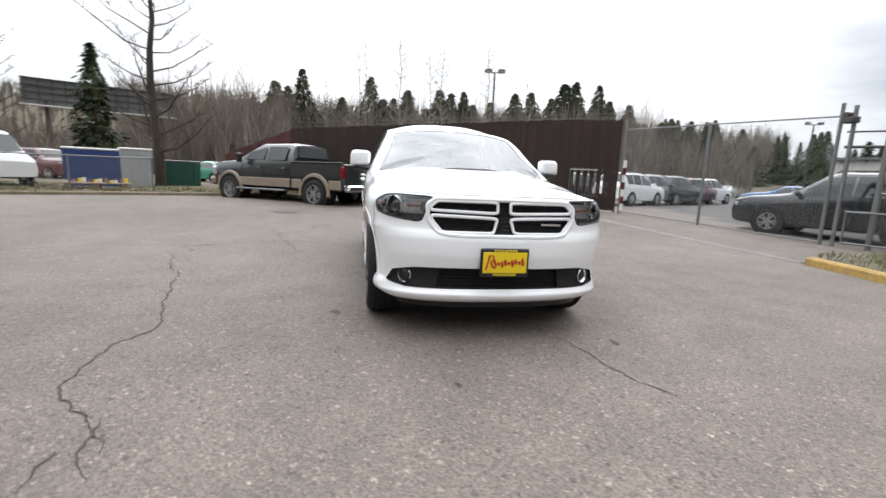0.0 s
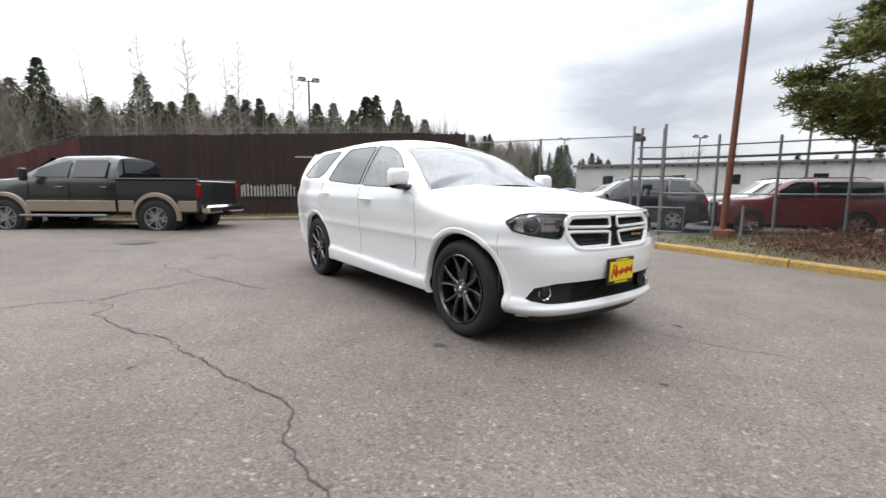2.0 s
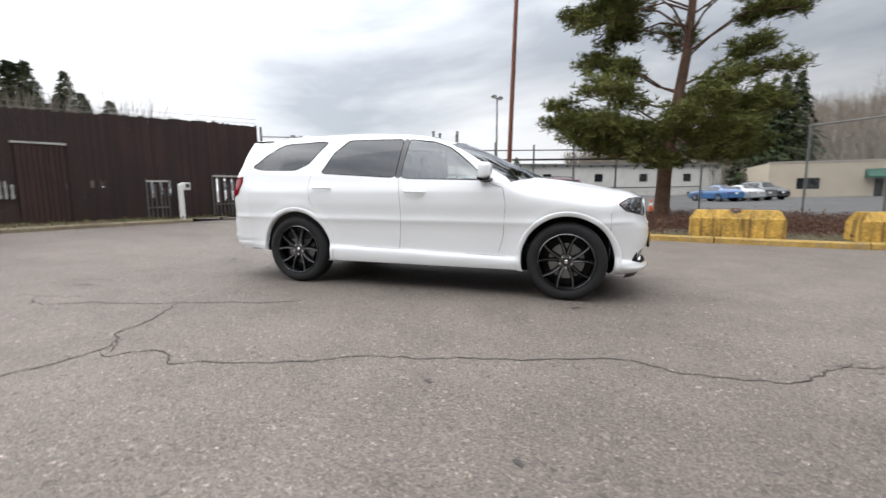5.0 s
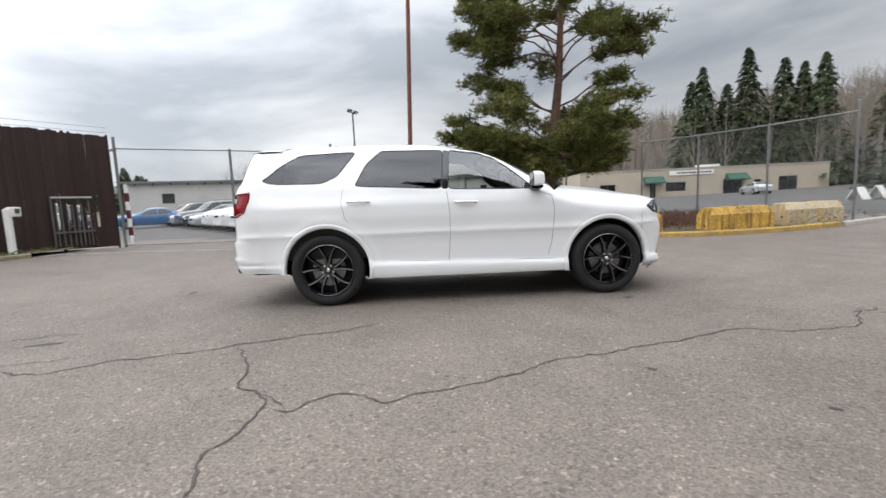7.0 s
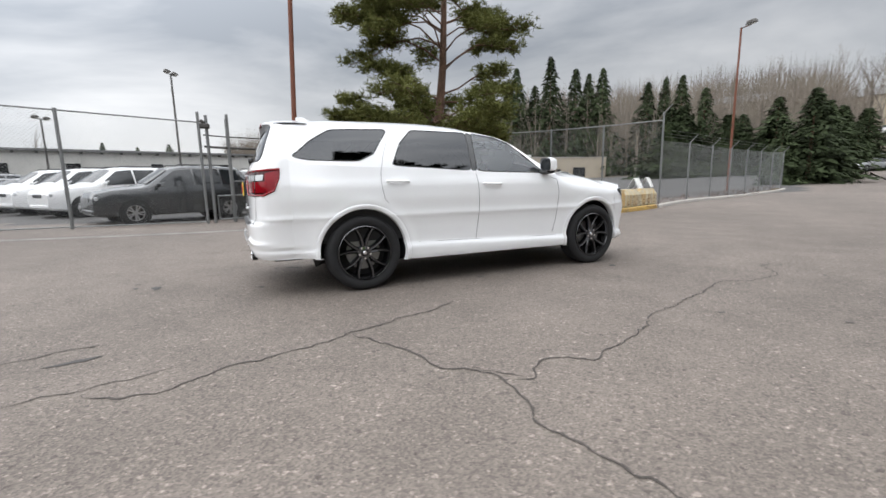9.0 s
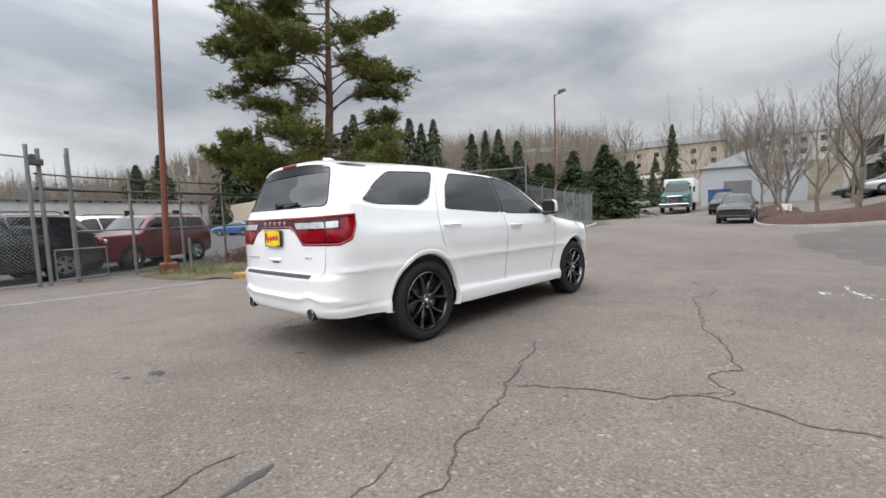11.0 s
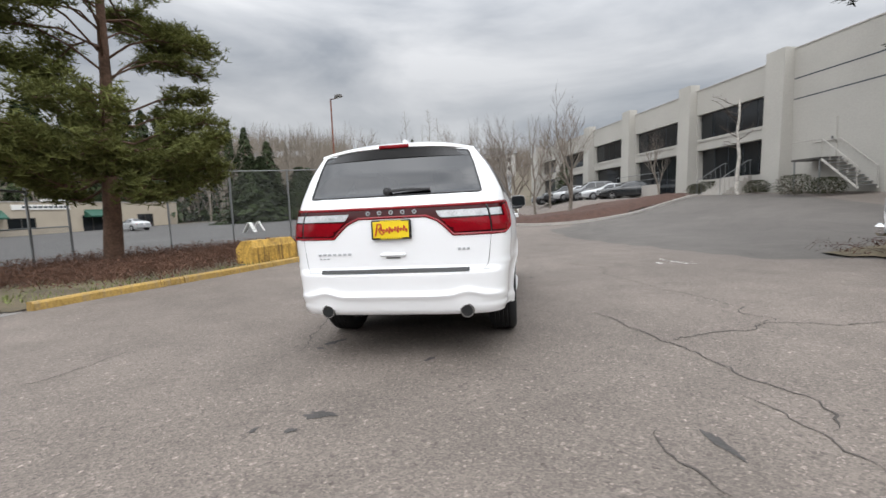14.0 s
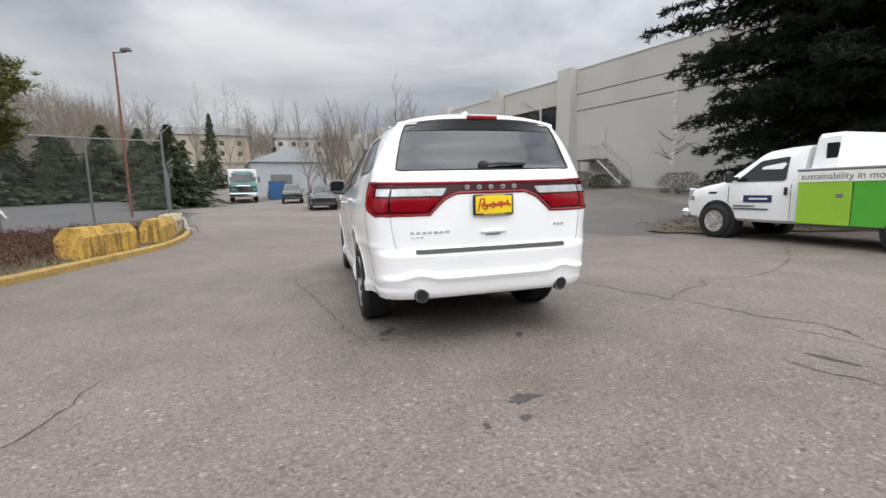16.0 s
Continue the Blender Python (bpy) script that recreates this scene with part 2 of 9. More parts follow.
RED_DARK = mat("dark_red_lens", (0.045, 0.003, 0.005), 0.12, vary=0.1, scale=8, fine=60, bump=0.0, spec=0.3, coat=0.1)
CLEAR_REFLECT = mat("clear_reflector", (0.50, 0.51, 0.52), 0.2, 0.4, vary=0.25, scale=18, fine=90, bump=0.2, coat=0.7)
HEAD_REFLECT = mat("lamp_reflector", (0.58, 0.57, 0.55), 0.28, 0.35, vary=0.25, scale=18, fine=90, bump=0.2, coat=0.5)
AMBER = mat("amber_reflector", (0.34, 0.10, 0.04), 0.25, vary=0.2, fine=90, bump=0.1, coat=0.6)
PLATE_YELLOW = mat("plate_yellow", (0.82, 0.60, 0.015), 0.4, vary=0.04, bump=0.0)
SCRIPT_RED = mat("script_red", (0.45, 0.03, 0.02), 0.5, vary=0.05, bump=0.0)
SEAT = mat("seat_cloth", (0.02, 0.02, 0.021), 0.8, vary=0.2, fine=150)
PINE_GREEN = mat("pine_needles", (0.115, 0.122, 0.040), 0.75, vary=0.35, scale=0.9, fine=9, bump=0.0, isl=0.45, spec=0.08)
FIR_DARK = mat("dark_fir_needles", (0.021, 0.028, 0.016), 0.85, vary=0.3, scale=0.4, fine=5, bump=0.0, isl=0.5, spec=0.08)
FIR_GREEN = mat("fir_needles", (0.038, 0.050, 0.024), 0.8, vary=0.3, scale=0.4, fine=5, bump=0.0, isl=0.5, spec=0.08)
SHRUB_GREEN = mat("shrub_leaves", (0.034, 0.038, 0.020), 0.9, vary=0.3, scale=0.6, fine=8, bump=0.0, isl=0.25, spec=0.05)
DARK_BARK = mat("dark_bark", (0.05, 0.038, 0.03), 0.95, vary=0.35, scale=3, fine=16, bump=0.8)
PINE_BARK = mat("pine_bark", (0.125, 0.072, 0.048), 0.95, vary=0.4, scale=3, fine=16, bump=1.0)
GREY_BARK = mat("grey_bark", (0.17, 0.145, 0.12), 0.9, vary=0.3, scale=3, fine=25, bump=0.6)
PALE_BARK = mat("pale_bark", (0.24, 0.22, 0.19), 0.85, vary=0.35, scale=5, fine=20, bump=0.3)
BIRCH_BARK = mat("birch_bark", (0.44, 0.41, 0.37), 0.8, vary=0.5, scale=5, fine=20, bump=0.3)
TWIG = mat("bare_twigs", (0.15, 0.122, 0.10), 0.9, vary=0.3, bump=0.0, isl=0.3)
BRAMBLE = mat("dry_bramble", (0.115, 0.058, 0.036), 0.9, vary=0.4, bump=0.0, isl=0.5)
WALL_WHITE = mat("white_siding", (0.52, 0.51, 0.48), 0.8, vary=0.1, scale=0.6, fine=9, bump=0.1, streak=0.35, tint=(0.3, 0.28, 0.25))
WALL_TAN = mat("tan_stucco", (0.40, 0.345, 0.27), 0.85, vary=0.08, scale=0.7, fine=30, bump=0.15)
WALL_GREY = mat("tilt_up_concrete", (0.40, 0.385, 0.35), 0.85, vary=0.08, scale=0.4, fine=14, bump=0.15, streak=0.08, tint=(0.33, 0.315, 0.285))
ROOF_GREY = mat("grey_roof", (0.14, 0.14, 0.14), 0.8, vary=0.2)
PAINT_MARK = mat("white_road_paint", (0.62, 0.61, 0.57), 0.7, vary=0.3, scale=20, fine=80, bump=0.2)
BLACK_SUV = mat("black_car_paint", (0.014, 0.016, 0.018), 0.25, vary=0.05, bump=0.0, coat=0.8)
PALE_PICKET = mat("pale_picket", (0.40, 0.39, 0.36), 0.7, vary=0.2, scale=4, fine=30)
DULL_PICKET = mat("dull_picket", (0.10, 0.09, 0.085), 0.8, vary=0.3, scale=4, fine=30)
SMOKE = mat("smoked_plastic", (0.10, 0.095, 0.09), 0.3, vary=0.2, scale=10, fine=60, bump=0.1)
SHUT_GREY = mat("panel_gap", (0.16, 0.16, 0.165), 0.6, vary=0.1)
SILVER_BADGE = mat("silver_badge", (0.5, 0.51, 0.53), 0.3, 0.4, vary=0.05, bump=0.0)
RED_CAR = mat("maroon_car_paint", (0.10, 0.009, 0.013), 0.28, vary=0.05, bump=0.0, coat=0.8)
GREY_CAR = mat("grey_car_paint", (0.13, 0.135, 0.14), 0.3, 0.3, vary=0.05, bump=0.0, coat=0.8)
SILVER_CAR = mat("silver_car_paint", (0.42, 0.43, 0.44), 0.3, 0.4, vary=0.05, bump=0.0, coat=0.8)
BLUE_CAR = mat("blue_car_paint", (0.03, 0.11, 0.26), 0.3, 0.1, vary=0.05, bump=0.0, coat=0.8)
TRUCK_DARK = mat("dark_green_paint", (0.0099, 0.0132, 0.0132), 0.28, vary=0.06, bump=0.0, coat=0.8)
TRUCK_TAN = mat("tan_paint", (0.25, 0.20, 0.15), 0.35, vary=0.08, bump=0.0, coat=0.5)
VAN_WHITE = mat("van_white", (0.72, 0.72, 0.72), 0.4, vary=0.05, scale=2, fine=40, bump=0.0, coat=0.5)
LIME = mat("lime_green", (0.26, 0.47, 0.035), 0.45, vary=0.06, scale=1.2, bump=0.0)
GREEN_DEEP = mat("deep_green", (0.07, 0.34, 0.03), 0.45, vary=0.06, scale=1.2, bump=0.0)
NAVY = mat("navy_paint", (0.015, 0.025, 0.09), 0.5, vary=0.1)
DUMP_BLUE = mat("dumpster_blue", (0.015, 0.04, 0.16), 0.6, vary=0.2)
DUMP_GREEN = mat("dumpster_green", (0.01, 0.07, 0.045), 0.6, vary=0.2)
SIGN_WHITE = mat("sign_white", (0.75, 0.74, 0.7), 0.6, vary=0.05)
INK = mat("sign_ink", (0.05, 0.06, 0.07), 0.6, vary=0.1)
WOOD = mat("weathered_wood", (0.23, 0.16, 0.10), 0.85, vary=0.25, fine=30, bump=0.4)


# ---- mesh tools ----
class M:
    """Vertices and faces of one mesh."""

    def __init__(self):
        self.v, self.f, self.mi = [], [], []
        self.cur = 0

    def add(self, vs, fs):
        o = len(self.v)
        self.v.extend([tuple(p) for p in vs])
        self.f.extend([tuple(i + o for i in q) for q in fs])
        self.mi.extend([self.cur] * len(fs))
        return self

    def box(self, c, s, ch=0.0, rz=0.0, taper=1.0):
        """A box with middle c and sizes s, its edges cut by ch; the top shrinks by taper."""
        hx, hy, hz = s[0] / 2, s[1] / 2, s[2] / 2
        ch = min(ch, hx * 0.9, hy * 0.9, hz * 0.9)
        ca, sa = math.cos(radians(rz)), math.sin(radians(rz))
        vs = []
        for sx in (-1, 1):
            for sy in (-1, 1):
                for sz in (-1, 1):
                    k = taper if sz > 0 else 1.0
                    pts = [(sx * hx, sy * hy, sz * hz)] if ch <= 0 else [(sx * hx, sy * (hy - ch), sz * (hz - ch)), (sx * (hx - ch), sy * hy, sz * (hz - ch)), (sx * (hx - ch), sy * (hy - ch), sz * hz)]
                    for x, y, z in pts:
                        x, y = x * k, y * k
                        vs.append((c[0] + x * ca - y * sa, c[1] + x * sa + y * ca, c[2] + z))
        if ch <= 0:
            return self.add(vs, [(0, 1, 3, 2), (4, 6, 7, 5), (0, 4, 5, 1), (2, 3, 7, 6), (0, 2, 6, 4), (1, 5, 7, 3)])
        i = lambda a, b, d, k: (a * 4 + b * 2 + d) * 3 + k
        fs = [(i(0, 0, 0, 0), i(0, 0, 1, 0), i(0, 1, 1, 0), i(0, 1, 0, 0)), (i(1, 0, 0, 0), i(1, 1, 0, 0), i(1, 1, 1, 0), i(1, 0, 1, 0)),
              (i(0, 0, 0, 1), i(1, 0, 0, 1), i(1, 0, 1, 1), i(0, 0, 1, 1)), (i(0, 1, 0, 1), i(0, 1, 1, 1), i(1, 1, 1, 1), i(1, 1, 0, 1)),
              (i(0, 0, 0, 2), i(0, 1, 0, 2), i(1, 1, 0, 2), i(1, 0, 0, 2)), (i(0, 0, 1, 2), i(1, 0, 1, 2), i(1, 1, 1, 2), i(0, 1, 1, 2))]
        for a in (0, 1):
            for b in (0, 1):
                fs += [(i(a, b, 0, 0), i(a, b, 1, 0), i(a, b, 1, 1), i(a, b, 0, 1)), (i(a, 0, b, 0), i(a, 1, b, 0), i(a, 1, b, 2), i(a, 0, b, 2)), (i(0, a, b, 1), i(1, a, b, 1), i(1, a, b, 2), i(0, a, b, 2))]
                fs += [(i(a, b, d, 0), i(a, b, d, 1), i(a, b, d, 2)) for d in (0, 1)]
        return self.add(vs, fs)

    def cyl(self, p, q, r, r2=None, n=10, cap=True):
        p, q = Vector(p), Vector(q)
        r2 = r if r2 is None else r2
        d = (q - p).normalized()
        a = d.orthogonal().normalized()
        b = d.cross(a)
        vs = []
        for k in range(n):
            t = 2 * math.pi * k / n
            o = a * math.cos(t) + b * math.sin(t)
            vs += [p + o * r, q + o * r2]
        fs = [(2 * k, 2 * ((k + 1) % n), 2 * ((k + 1) % n) + 1, 2 * k + 1) for k in range(n)]
        if cap:
            fs += [tuple(range(2 * n - 2, -1, -2)), tuple(range(1, 2 * n, 2))]
        return self.add(vs, fs)

    def tube(self, pts, r, n=6, r2=None):
        """A round rod along points, thinning from r to r2."""
        pts = [Vector(p) for p in pts]
        r2 = r if r2 is None else r2
        vs, m = [], len(pts)
        a = None
        for k, p in enumerate(pts):
            d = (pts[min(k + 1, m - 1)] - pts[max(k - 1, 0)]).normalized()
            a = d.orthogonal().normalized() if a is None else (a - d * a.dot(d)).normalized()
            b = d.cross(a)
            rr = r + (r2 - r) * k / max(m - 1, 1)
            vs += [p + (a * math.cos(2 * math.pi * j / n) + b * math.sin(2 * math.pi * j / n)) * rr for j in range(n)]
        fs = [(k * n + j, k * n + (j + 1) % n, (k + 1) * n + (j + 1) % n, (k + 1) * n + j) for k in range(m - 1) for j in range(n)]
        fs += [tuple(range(n - 1, -1, -1)), tuple(range((m - 1) * n, m * n))]
        return self.add(vs, fs)

    def lathe(self, prof, c=(0, 0, 0), axis="x", n=40, closed=False):
        """Turn a profile of (along, radius) round an axis through c."""
        vs = []
        for k in range(n):
            t = 2 * math.pi * k / n
            for h, r in prof:
                u, w = r * math.cos(t), r * math.sin(t)
                p = (h, u, w) if axis == "x" else ((u, h, w) if axis == "y" else (u, w, h))
                vs.append((c[0] + p[0], c[1] + p[1], c[2] + p[2]))
        m = len(prof)
        fs = [(k * m + j, k * m + j + 1, ((k + 1) % n) * m + j + 1, ((k + 1) % n) * m + j) for k in range(n) for j in range(m - 1)]
        if closed:
            fs += [(k * m + m - 1, k * m, ((k + 1) % n) * m, ((k + 1) % n) * m + m - 1) for k in range(n)]
        return self.add(vs, fs)

    def grid(self, rows, closed=False):
        """A sheet through rows of points."""
        m, n = len(rows), len(rows[0])
        fs = [(a * n + b, a * n + (b + 1) % n, (a + 1) * n + (b + 1) % n, (a + 1) * n + b) for a in range(m - 1) for b in range(n if closed else n - 1)]
        return self.add([p for r in rows for p in r], fs)

    def prism(self, poly, axis, lo, hi):
        """A flat outline of (u, w) given depth along an axis: x -> (y, z), y -> (x, z), z -> (x, y)."""
        def at(u, w, d):
            return (d, u, w) if axis == "x" else ((u, d, w) if axis == "y" else (u, w, d))
        n = len(poly)
        vs = [at(u, w, lo) for u, w in poly] + [at(u, w, hi) for u, w in poly]
        fs = [tuple(range(n - 1, -1, -1)), tuple(range(n, 2 * n))] + [(k, (k + 1) % n, n + (k + 1) % n, n + k) for k in range(n)]
        return self.add(vs, fs)

    def xform(self, m):
        self.v = [tuple(m @ Vector(p)) for p in self.v]
        return self

    def mesh(self, name, mats, smooth=False, angle=None):
        me = bpy.data.meshes.new(name)
        me.from_pydata(self.v, [], self.f)
        for q in (mats if isinstance(mats, (list, tuple)) else [mats]):
            me.materials.append(q)
        if any(self.mi):
            me.polygons.foreach_set("material_index", self.mi)
        bm = bmesh.new()
        bm.from_mesh(me)
        bmesh.ops.recalc_face_normals(bm, faces=bm.faces) if len(self.f) < 60000 else None
        bm.to_mesh(me)
        bm.free()
        if smooth:
            me.shade_smooth()
            if angle:
                me.set_sharp_from_angle(angle=radians(angle))
        return me


def part(name, m, material, parent=None, label="", smooth=False, angle=35):
    """Link a mesh as one object, under its thing where there is one."""
    me = m.mesh(name, material, smooth, angle) if isinstance(m, M) else m
    ob = new(name, me)
    if parent is not None:
        ob.parent = parent
    if label:
        ob["label"] = label
    return ob


def thing(name, label, category, m=None, group="", kind=""):
    """An empty at a thing's base, that parents its parts."""
    ob = new(name)
    ob.empty_display_size = 0.2
    if m is not None:
        ob.matrix_basis = m
    return tagged(ob, label, category, group, kind)


def lerp(a, b, t):
    return a + (b - a) * t


def sstep(a, b, x):
    t = min(max((x - a) / (b - a), 0.0), 1.0)
    return t * t * (3 - 2 * t)


def interp(x, xs, ys):
    """A smooth curve through the given knots (monotone cubic)."""
    n = len(xs)
    if x <= xs[0]:
        return ys[0]
    if x >= xs[-1]:
        return ys[-1]
    k = max(i for i in range(n - 1) if xs[i] <= x)
    d = [(ys[i + 1] - ys[i]) / (xs[i + 1] - xs[i]) for i in range(n - 1)]

    def slope(i):
        if i == 0:
            return d[0]
        if i == n - 1:
            return d[-1]
        return 0.0 if d[i - 1] * d[i] <= 0 else 2 * d[i - 1] * d[i] / (d[i - 1] + d[i])
    h = xs[k + 1] - xs[k]
    t = (x - xs[k]) / h
    return ((1 + 2 * t) * (1 - t) ** 2 * ys[k] + t * (1 - t) ** 2 * h * slope(k) + t * t * (3 - 2 * t) * ys[k + 1] + t * t * (t - 1) * h * slope(k + 1))


def ground_z(x, y):
    """The lie of the land."""
    z = (-0.024 - 0.0077 * x + 0.0083 * y) * sstep(16, 8, math.hypot(x, y - 1.5)) + 0.11 * sstep(4, 12, y) - 0.12 * sstep(5.5, 10.5, x)
    z += 1.45 * sstep(0, 1, (-0.5 * x - 0.866 * y - 12) / 17) * sstep(0.5, -5.5, x)
    z += 0.032 * max(0.0, -26 - y) * sstep(-8, 0, x) * (1 - 0.4 * sstep(30, 80, x))
    r = math.hypot(x, y)
    z += interp(math.degrees(math.atan2(x, y)), (-180, -170, -100, -75, -30, 20, 45, 58, 95, 106, 150, 160, 180), (10, 10, 10, 18, 24, 22, 12, 3, 10, 24, 24, 13, 10)) * sstep(80, 220, r) + 4 * sstep(60, 130, -y) * sstep(60, 10, abs(x - 22))
    return z


def at_ground(x, y, rz=0.0, dz=0.0):
    return pose(x, y, ground_z(x, y) + dz, 0, 0, rz)



# ---- the white sport utility vehicle ----
def near_on(poly, p, su, sv):
    """Nearest point of an outline to p, in units of the grid's cells."""
    best, bd = p, 1e9
    n = len(poly)
    for k in range(n):
        a, b = poly[k], poly[(k + 1) % n]
        ax, ay, bx, by = a[0] / su, a[1] / sv, b[0] / su, b[1] / sv
        px, py = p[0] / su, p[1] / sv
        dx, dy = bx - ax, by - ay
        q = dx * dx + dy * dy
        t = 0 if q == 0 else min(max(((px - ax) * dx + (py - ay) * dy) / q, 0), 1)
        x, y = ax + t * dx, ay + t * dy
        d = (x - px) ** 2 + (y - py) ** 2
        if d < bd:
            best, bd = (x * su, y * sv), d
    return best, math.sqrt(bd)


def inside(poly, p):
    c, n = False, len(poly)
    for k in range(n):
        (x1, y1), (x2, y2) = poly[k], poly[(k + 1) % n]
        if (y1 > p[1]) != (y2 > p[1]) and p[0] < (x2 - x1) * (p[1] - y1) / (y2 - y1) + x1:
            c = not c
    return c


def chart(S, u0, u1, nu, v0, v1, nv, holes):
    """A curved sheet S(u, v) with clean-edged openings. Gives the sheet and one sheet for each opening."""
    su, sv = (u1 - u0) / nu, (v1 - v0) / nv
    boxes = [(min(p[0] for p in h) - su, max(p[0] for p in h) + su, min(p[1] for p in h) - sv, max(p[1] for p in h) + sv) for h in holes]
    g = []
    for i in range(nu + 1):
        for j in range(nv + 1):
            p = (u0 + i * su, v0 + j * sv)
            for h, b in zip(holes, boxes):
                if b[0] < p[0] < b[1] and b[2] < p[1] < b[3]:
                    q, d = near_on(h, p, su, sv)
                    if d < 0.55:
                        p = q
                        break
            g.append((min(max(p[0], u0), u1), min(max(p[1], v0), v1)))
    pts = [S(*p) for p in g]
    out = [M() for _ in range(len(holes) + 1)]
    for o in out:
        o.v = list(pts)
    w = nv + 1
    for i in range(nu):
        for j in range(nv):
            q = (i * w + j, (i + 1) * w + j, (i + 1) * w + j + 1, i * w + j + 1)
            c = (sum(g[k][0] for k in q) / 4, sum(g[k][1] for k in q) / 4)
            t = 0
            for k, h in enumerate(holes):
                b = boxes[k]
                if b[0] < c[0] < b[1] and b[2] < c[1] < b[3] and inside(h, c):
                    t = k + 1
                    break
            out[t].f.append(q)
            out[t].mi.append(0)
    for o in out:
        used = sorted({i for q in o.f for i in q})
        idx = {i: k for k, i in enumerate(used)}
        o.v = [o.v[i] for i in used]
        o.f = [tuple(idx[i] for i in q) for q in o.f]
    return out


def dense(poly, n=6):
    r = []
    for k in range(len(poly)):
        a, b = poly[k], poly[(k + 1) % len(poly)]
        r += [(lerp(a[0], b[0], t / n), lerp(a[1], b[1], t / n)) for t in range(n)]
    return r


def rounded(poly, r=0.25, n=4):
    """Round an outline's corners by a share r of its sides."""
    out, m = [], len(poly)
    for k in range(m):
        a, p, b = Vector(poly[k - 1]), Vector(poly[k]), Vector(poly[(k + 1) % m])
        s, e = p.lerp(a, r), p.lerp(b, r)
        for t in range(n + 1):
            f = t / n
            q = s.lerp(p, f).lerp(p.lerp(e, f), f)
            out.append((q.x, q.y))
    return out


def mirror(m):
    """The same sheet with its twin on the other side."""
    o, n = list(m.v), len(m.v)
    m.v = o + [(-x, y, z) for x, y, z in o]
    m.f = m.f + [tuple(i + n for i in reversed(q)) for q in m.f]
    m.mi = m.mi * 2
    return m


def flip(m):
    """A twin of a sheet on the other side."""
    o = M()
    o.v, o.f, o.mi = [(-x, y, z) for x, y, z in m.v], [tuple(reversed(q)) for q in m.f], list(m.mi)
    return o


def shift(m, d):
    m.v = [(x + d[0], y + d[1], z + d[2]) for x, y, z in m.v]
    return m


def offset_sheet(m, d):
    """Push a sheet along its normals by d."""
    me = m.mesh("tmp", PAINT_WHITE)
    me2 = [Vector(v.co) + Vector(v.normal) * d for v in me.vertices]
    bpy.data.meshes.remove(me)
    m.v = [tuple(p) for p in me2]
    return m


FY, RY = 0.0, 3.042          # axles
WZ, ARCH = 0.388, 0.460      # arch middle and radius


def top_edge(y):
    return interp(y, (-0.7, -0.4, -0.1, 0.3, 0.55, 0.75, 1.2, 1.7, 2.6, 3.72, 4.2), (0.975, 0.985, 1.05, 1.10, 1.145, 1.18, 1.19, 1.215, 1.27, 1.325, 1.33))


SIDE_Z = (0.26, 0.275, 0.31, 0.385, 0.415, 0.44, 0.62, 0.735, 0.755, 0.80, 0.95, 1.05, 1.12, 1.20, 1.36)
SIDE_X = (0.86, 0.905, 0.922, 0.930, 0.922, 0.903, 0.912, 0.929, 0.938, 0.933, 0.945, 0.943, 0.933, 0.912, 0.872)


def half_width(y, z):
    x = interp(z - 0.022 * min(max((y - 1.5) / 0.9, -1), 1) * sstep(0.30, 0.40, z) * sstep(0.60, 0.48, z), SIDE_Z, SIDE_X)
    for c in (FY, RY):
        r = math.hypot(y - c, z - WZ)
        x += 0.009 * math.exp(-((r - 0.50) / 0.06) ** 2) * sstep(0.28, 0.45, z)
    x -= 0.055 * sstep(0.25, -0.45, y) ** 2 + 0.06 * sstep(3.25, 4.0, y)
    x -= 0.05 * sstep(0.50, 0.37, z) * sstep(3.35, 3.72, y)
    t = top_edge(y)
    roll = sstep(0.75, 0.35, y)
    if roll > 0 and z > t - 0.15:
        x -= roll * 0.075 * ((z - t + 0.15) / 0.15) ** 2.2
    return x


def corner(y):
    xs = (0.3, 0.5, 0.62, 0.9, 1.2, 1.4, 1.8, 2.5, 3.3, 3.72, 4.0)
    return (interp(y, xs, (0.90, 0.885, 0.875, 0.79, 0.715, 0.685, 0.668, 0.66, 0.648, 0.635, 0.60)),
            interp(y, xs, (1.06, 1.12, 1.19, 1.37, 1.555, 1.63, 1.68, 1.70, 1.695, 1.68, 1.65)))


def roof_mid(y):
    return interp(y, (0.28, 0.5, 0.8, 1.1, 1.25, 1.45, 1.8, 2.4, 3.2, 3.72, 4.0), (1.225, 1.325, 1.47, 1.605, 1.66, 1.702, 1.735, 1.752, 1.745, 1.722, 1.69))


def house_pt(y, v):
    """Greenhouse surface: v runs from the belt (0) over the corner (0.5) to the roof's middle (1)."""
    xc, zc = corner(y)
    zb = top_edge(y) - 0.012
    xb = half_width(y, zb + 0.012)
    zc = max(zc, zb + 0.004)
    drop = 0.05 * sstep(0.63, 0.50, y)
    if v <= 0.5:
        t = v * 2
        b = 0.018 * math.sin(math.pi * t) * sstep(0.6, 1.1, y)
        return (lerp(xb, xc, t) + b, y, lerp(zb, zc - drop, t))
    t = (v - 0.5) * 2
    x = xc * (1 - t)
    zr = roof_mid(y)
    p = lerp(2.0, 2.6, sstep(1.0, 1.6, y))
    return (x, y, zc + max(zr - zc, 0) * (1 - (x / xc) ** p) - drop * (1 - t) ** 1.5)


def v_of(y, z):
    zb, zc = top_edge(y) - 0.012, max(corner(y)[1], top_edge(y))
    return 0.5 * (z - zb) / (zc - zb)


def yz_poly(poly):
    return [(y, v_of(y, z)) for y, z in dense(poly, 5)]


NOSE = -0.40
NEX = 2.5


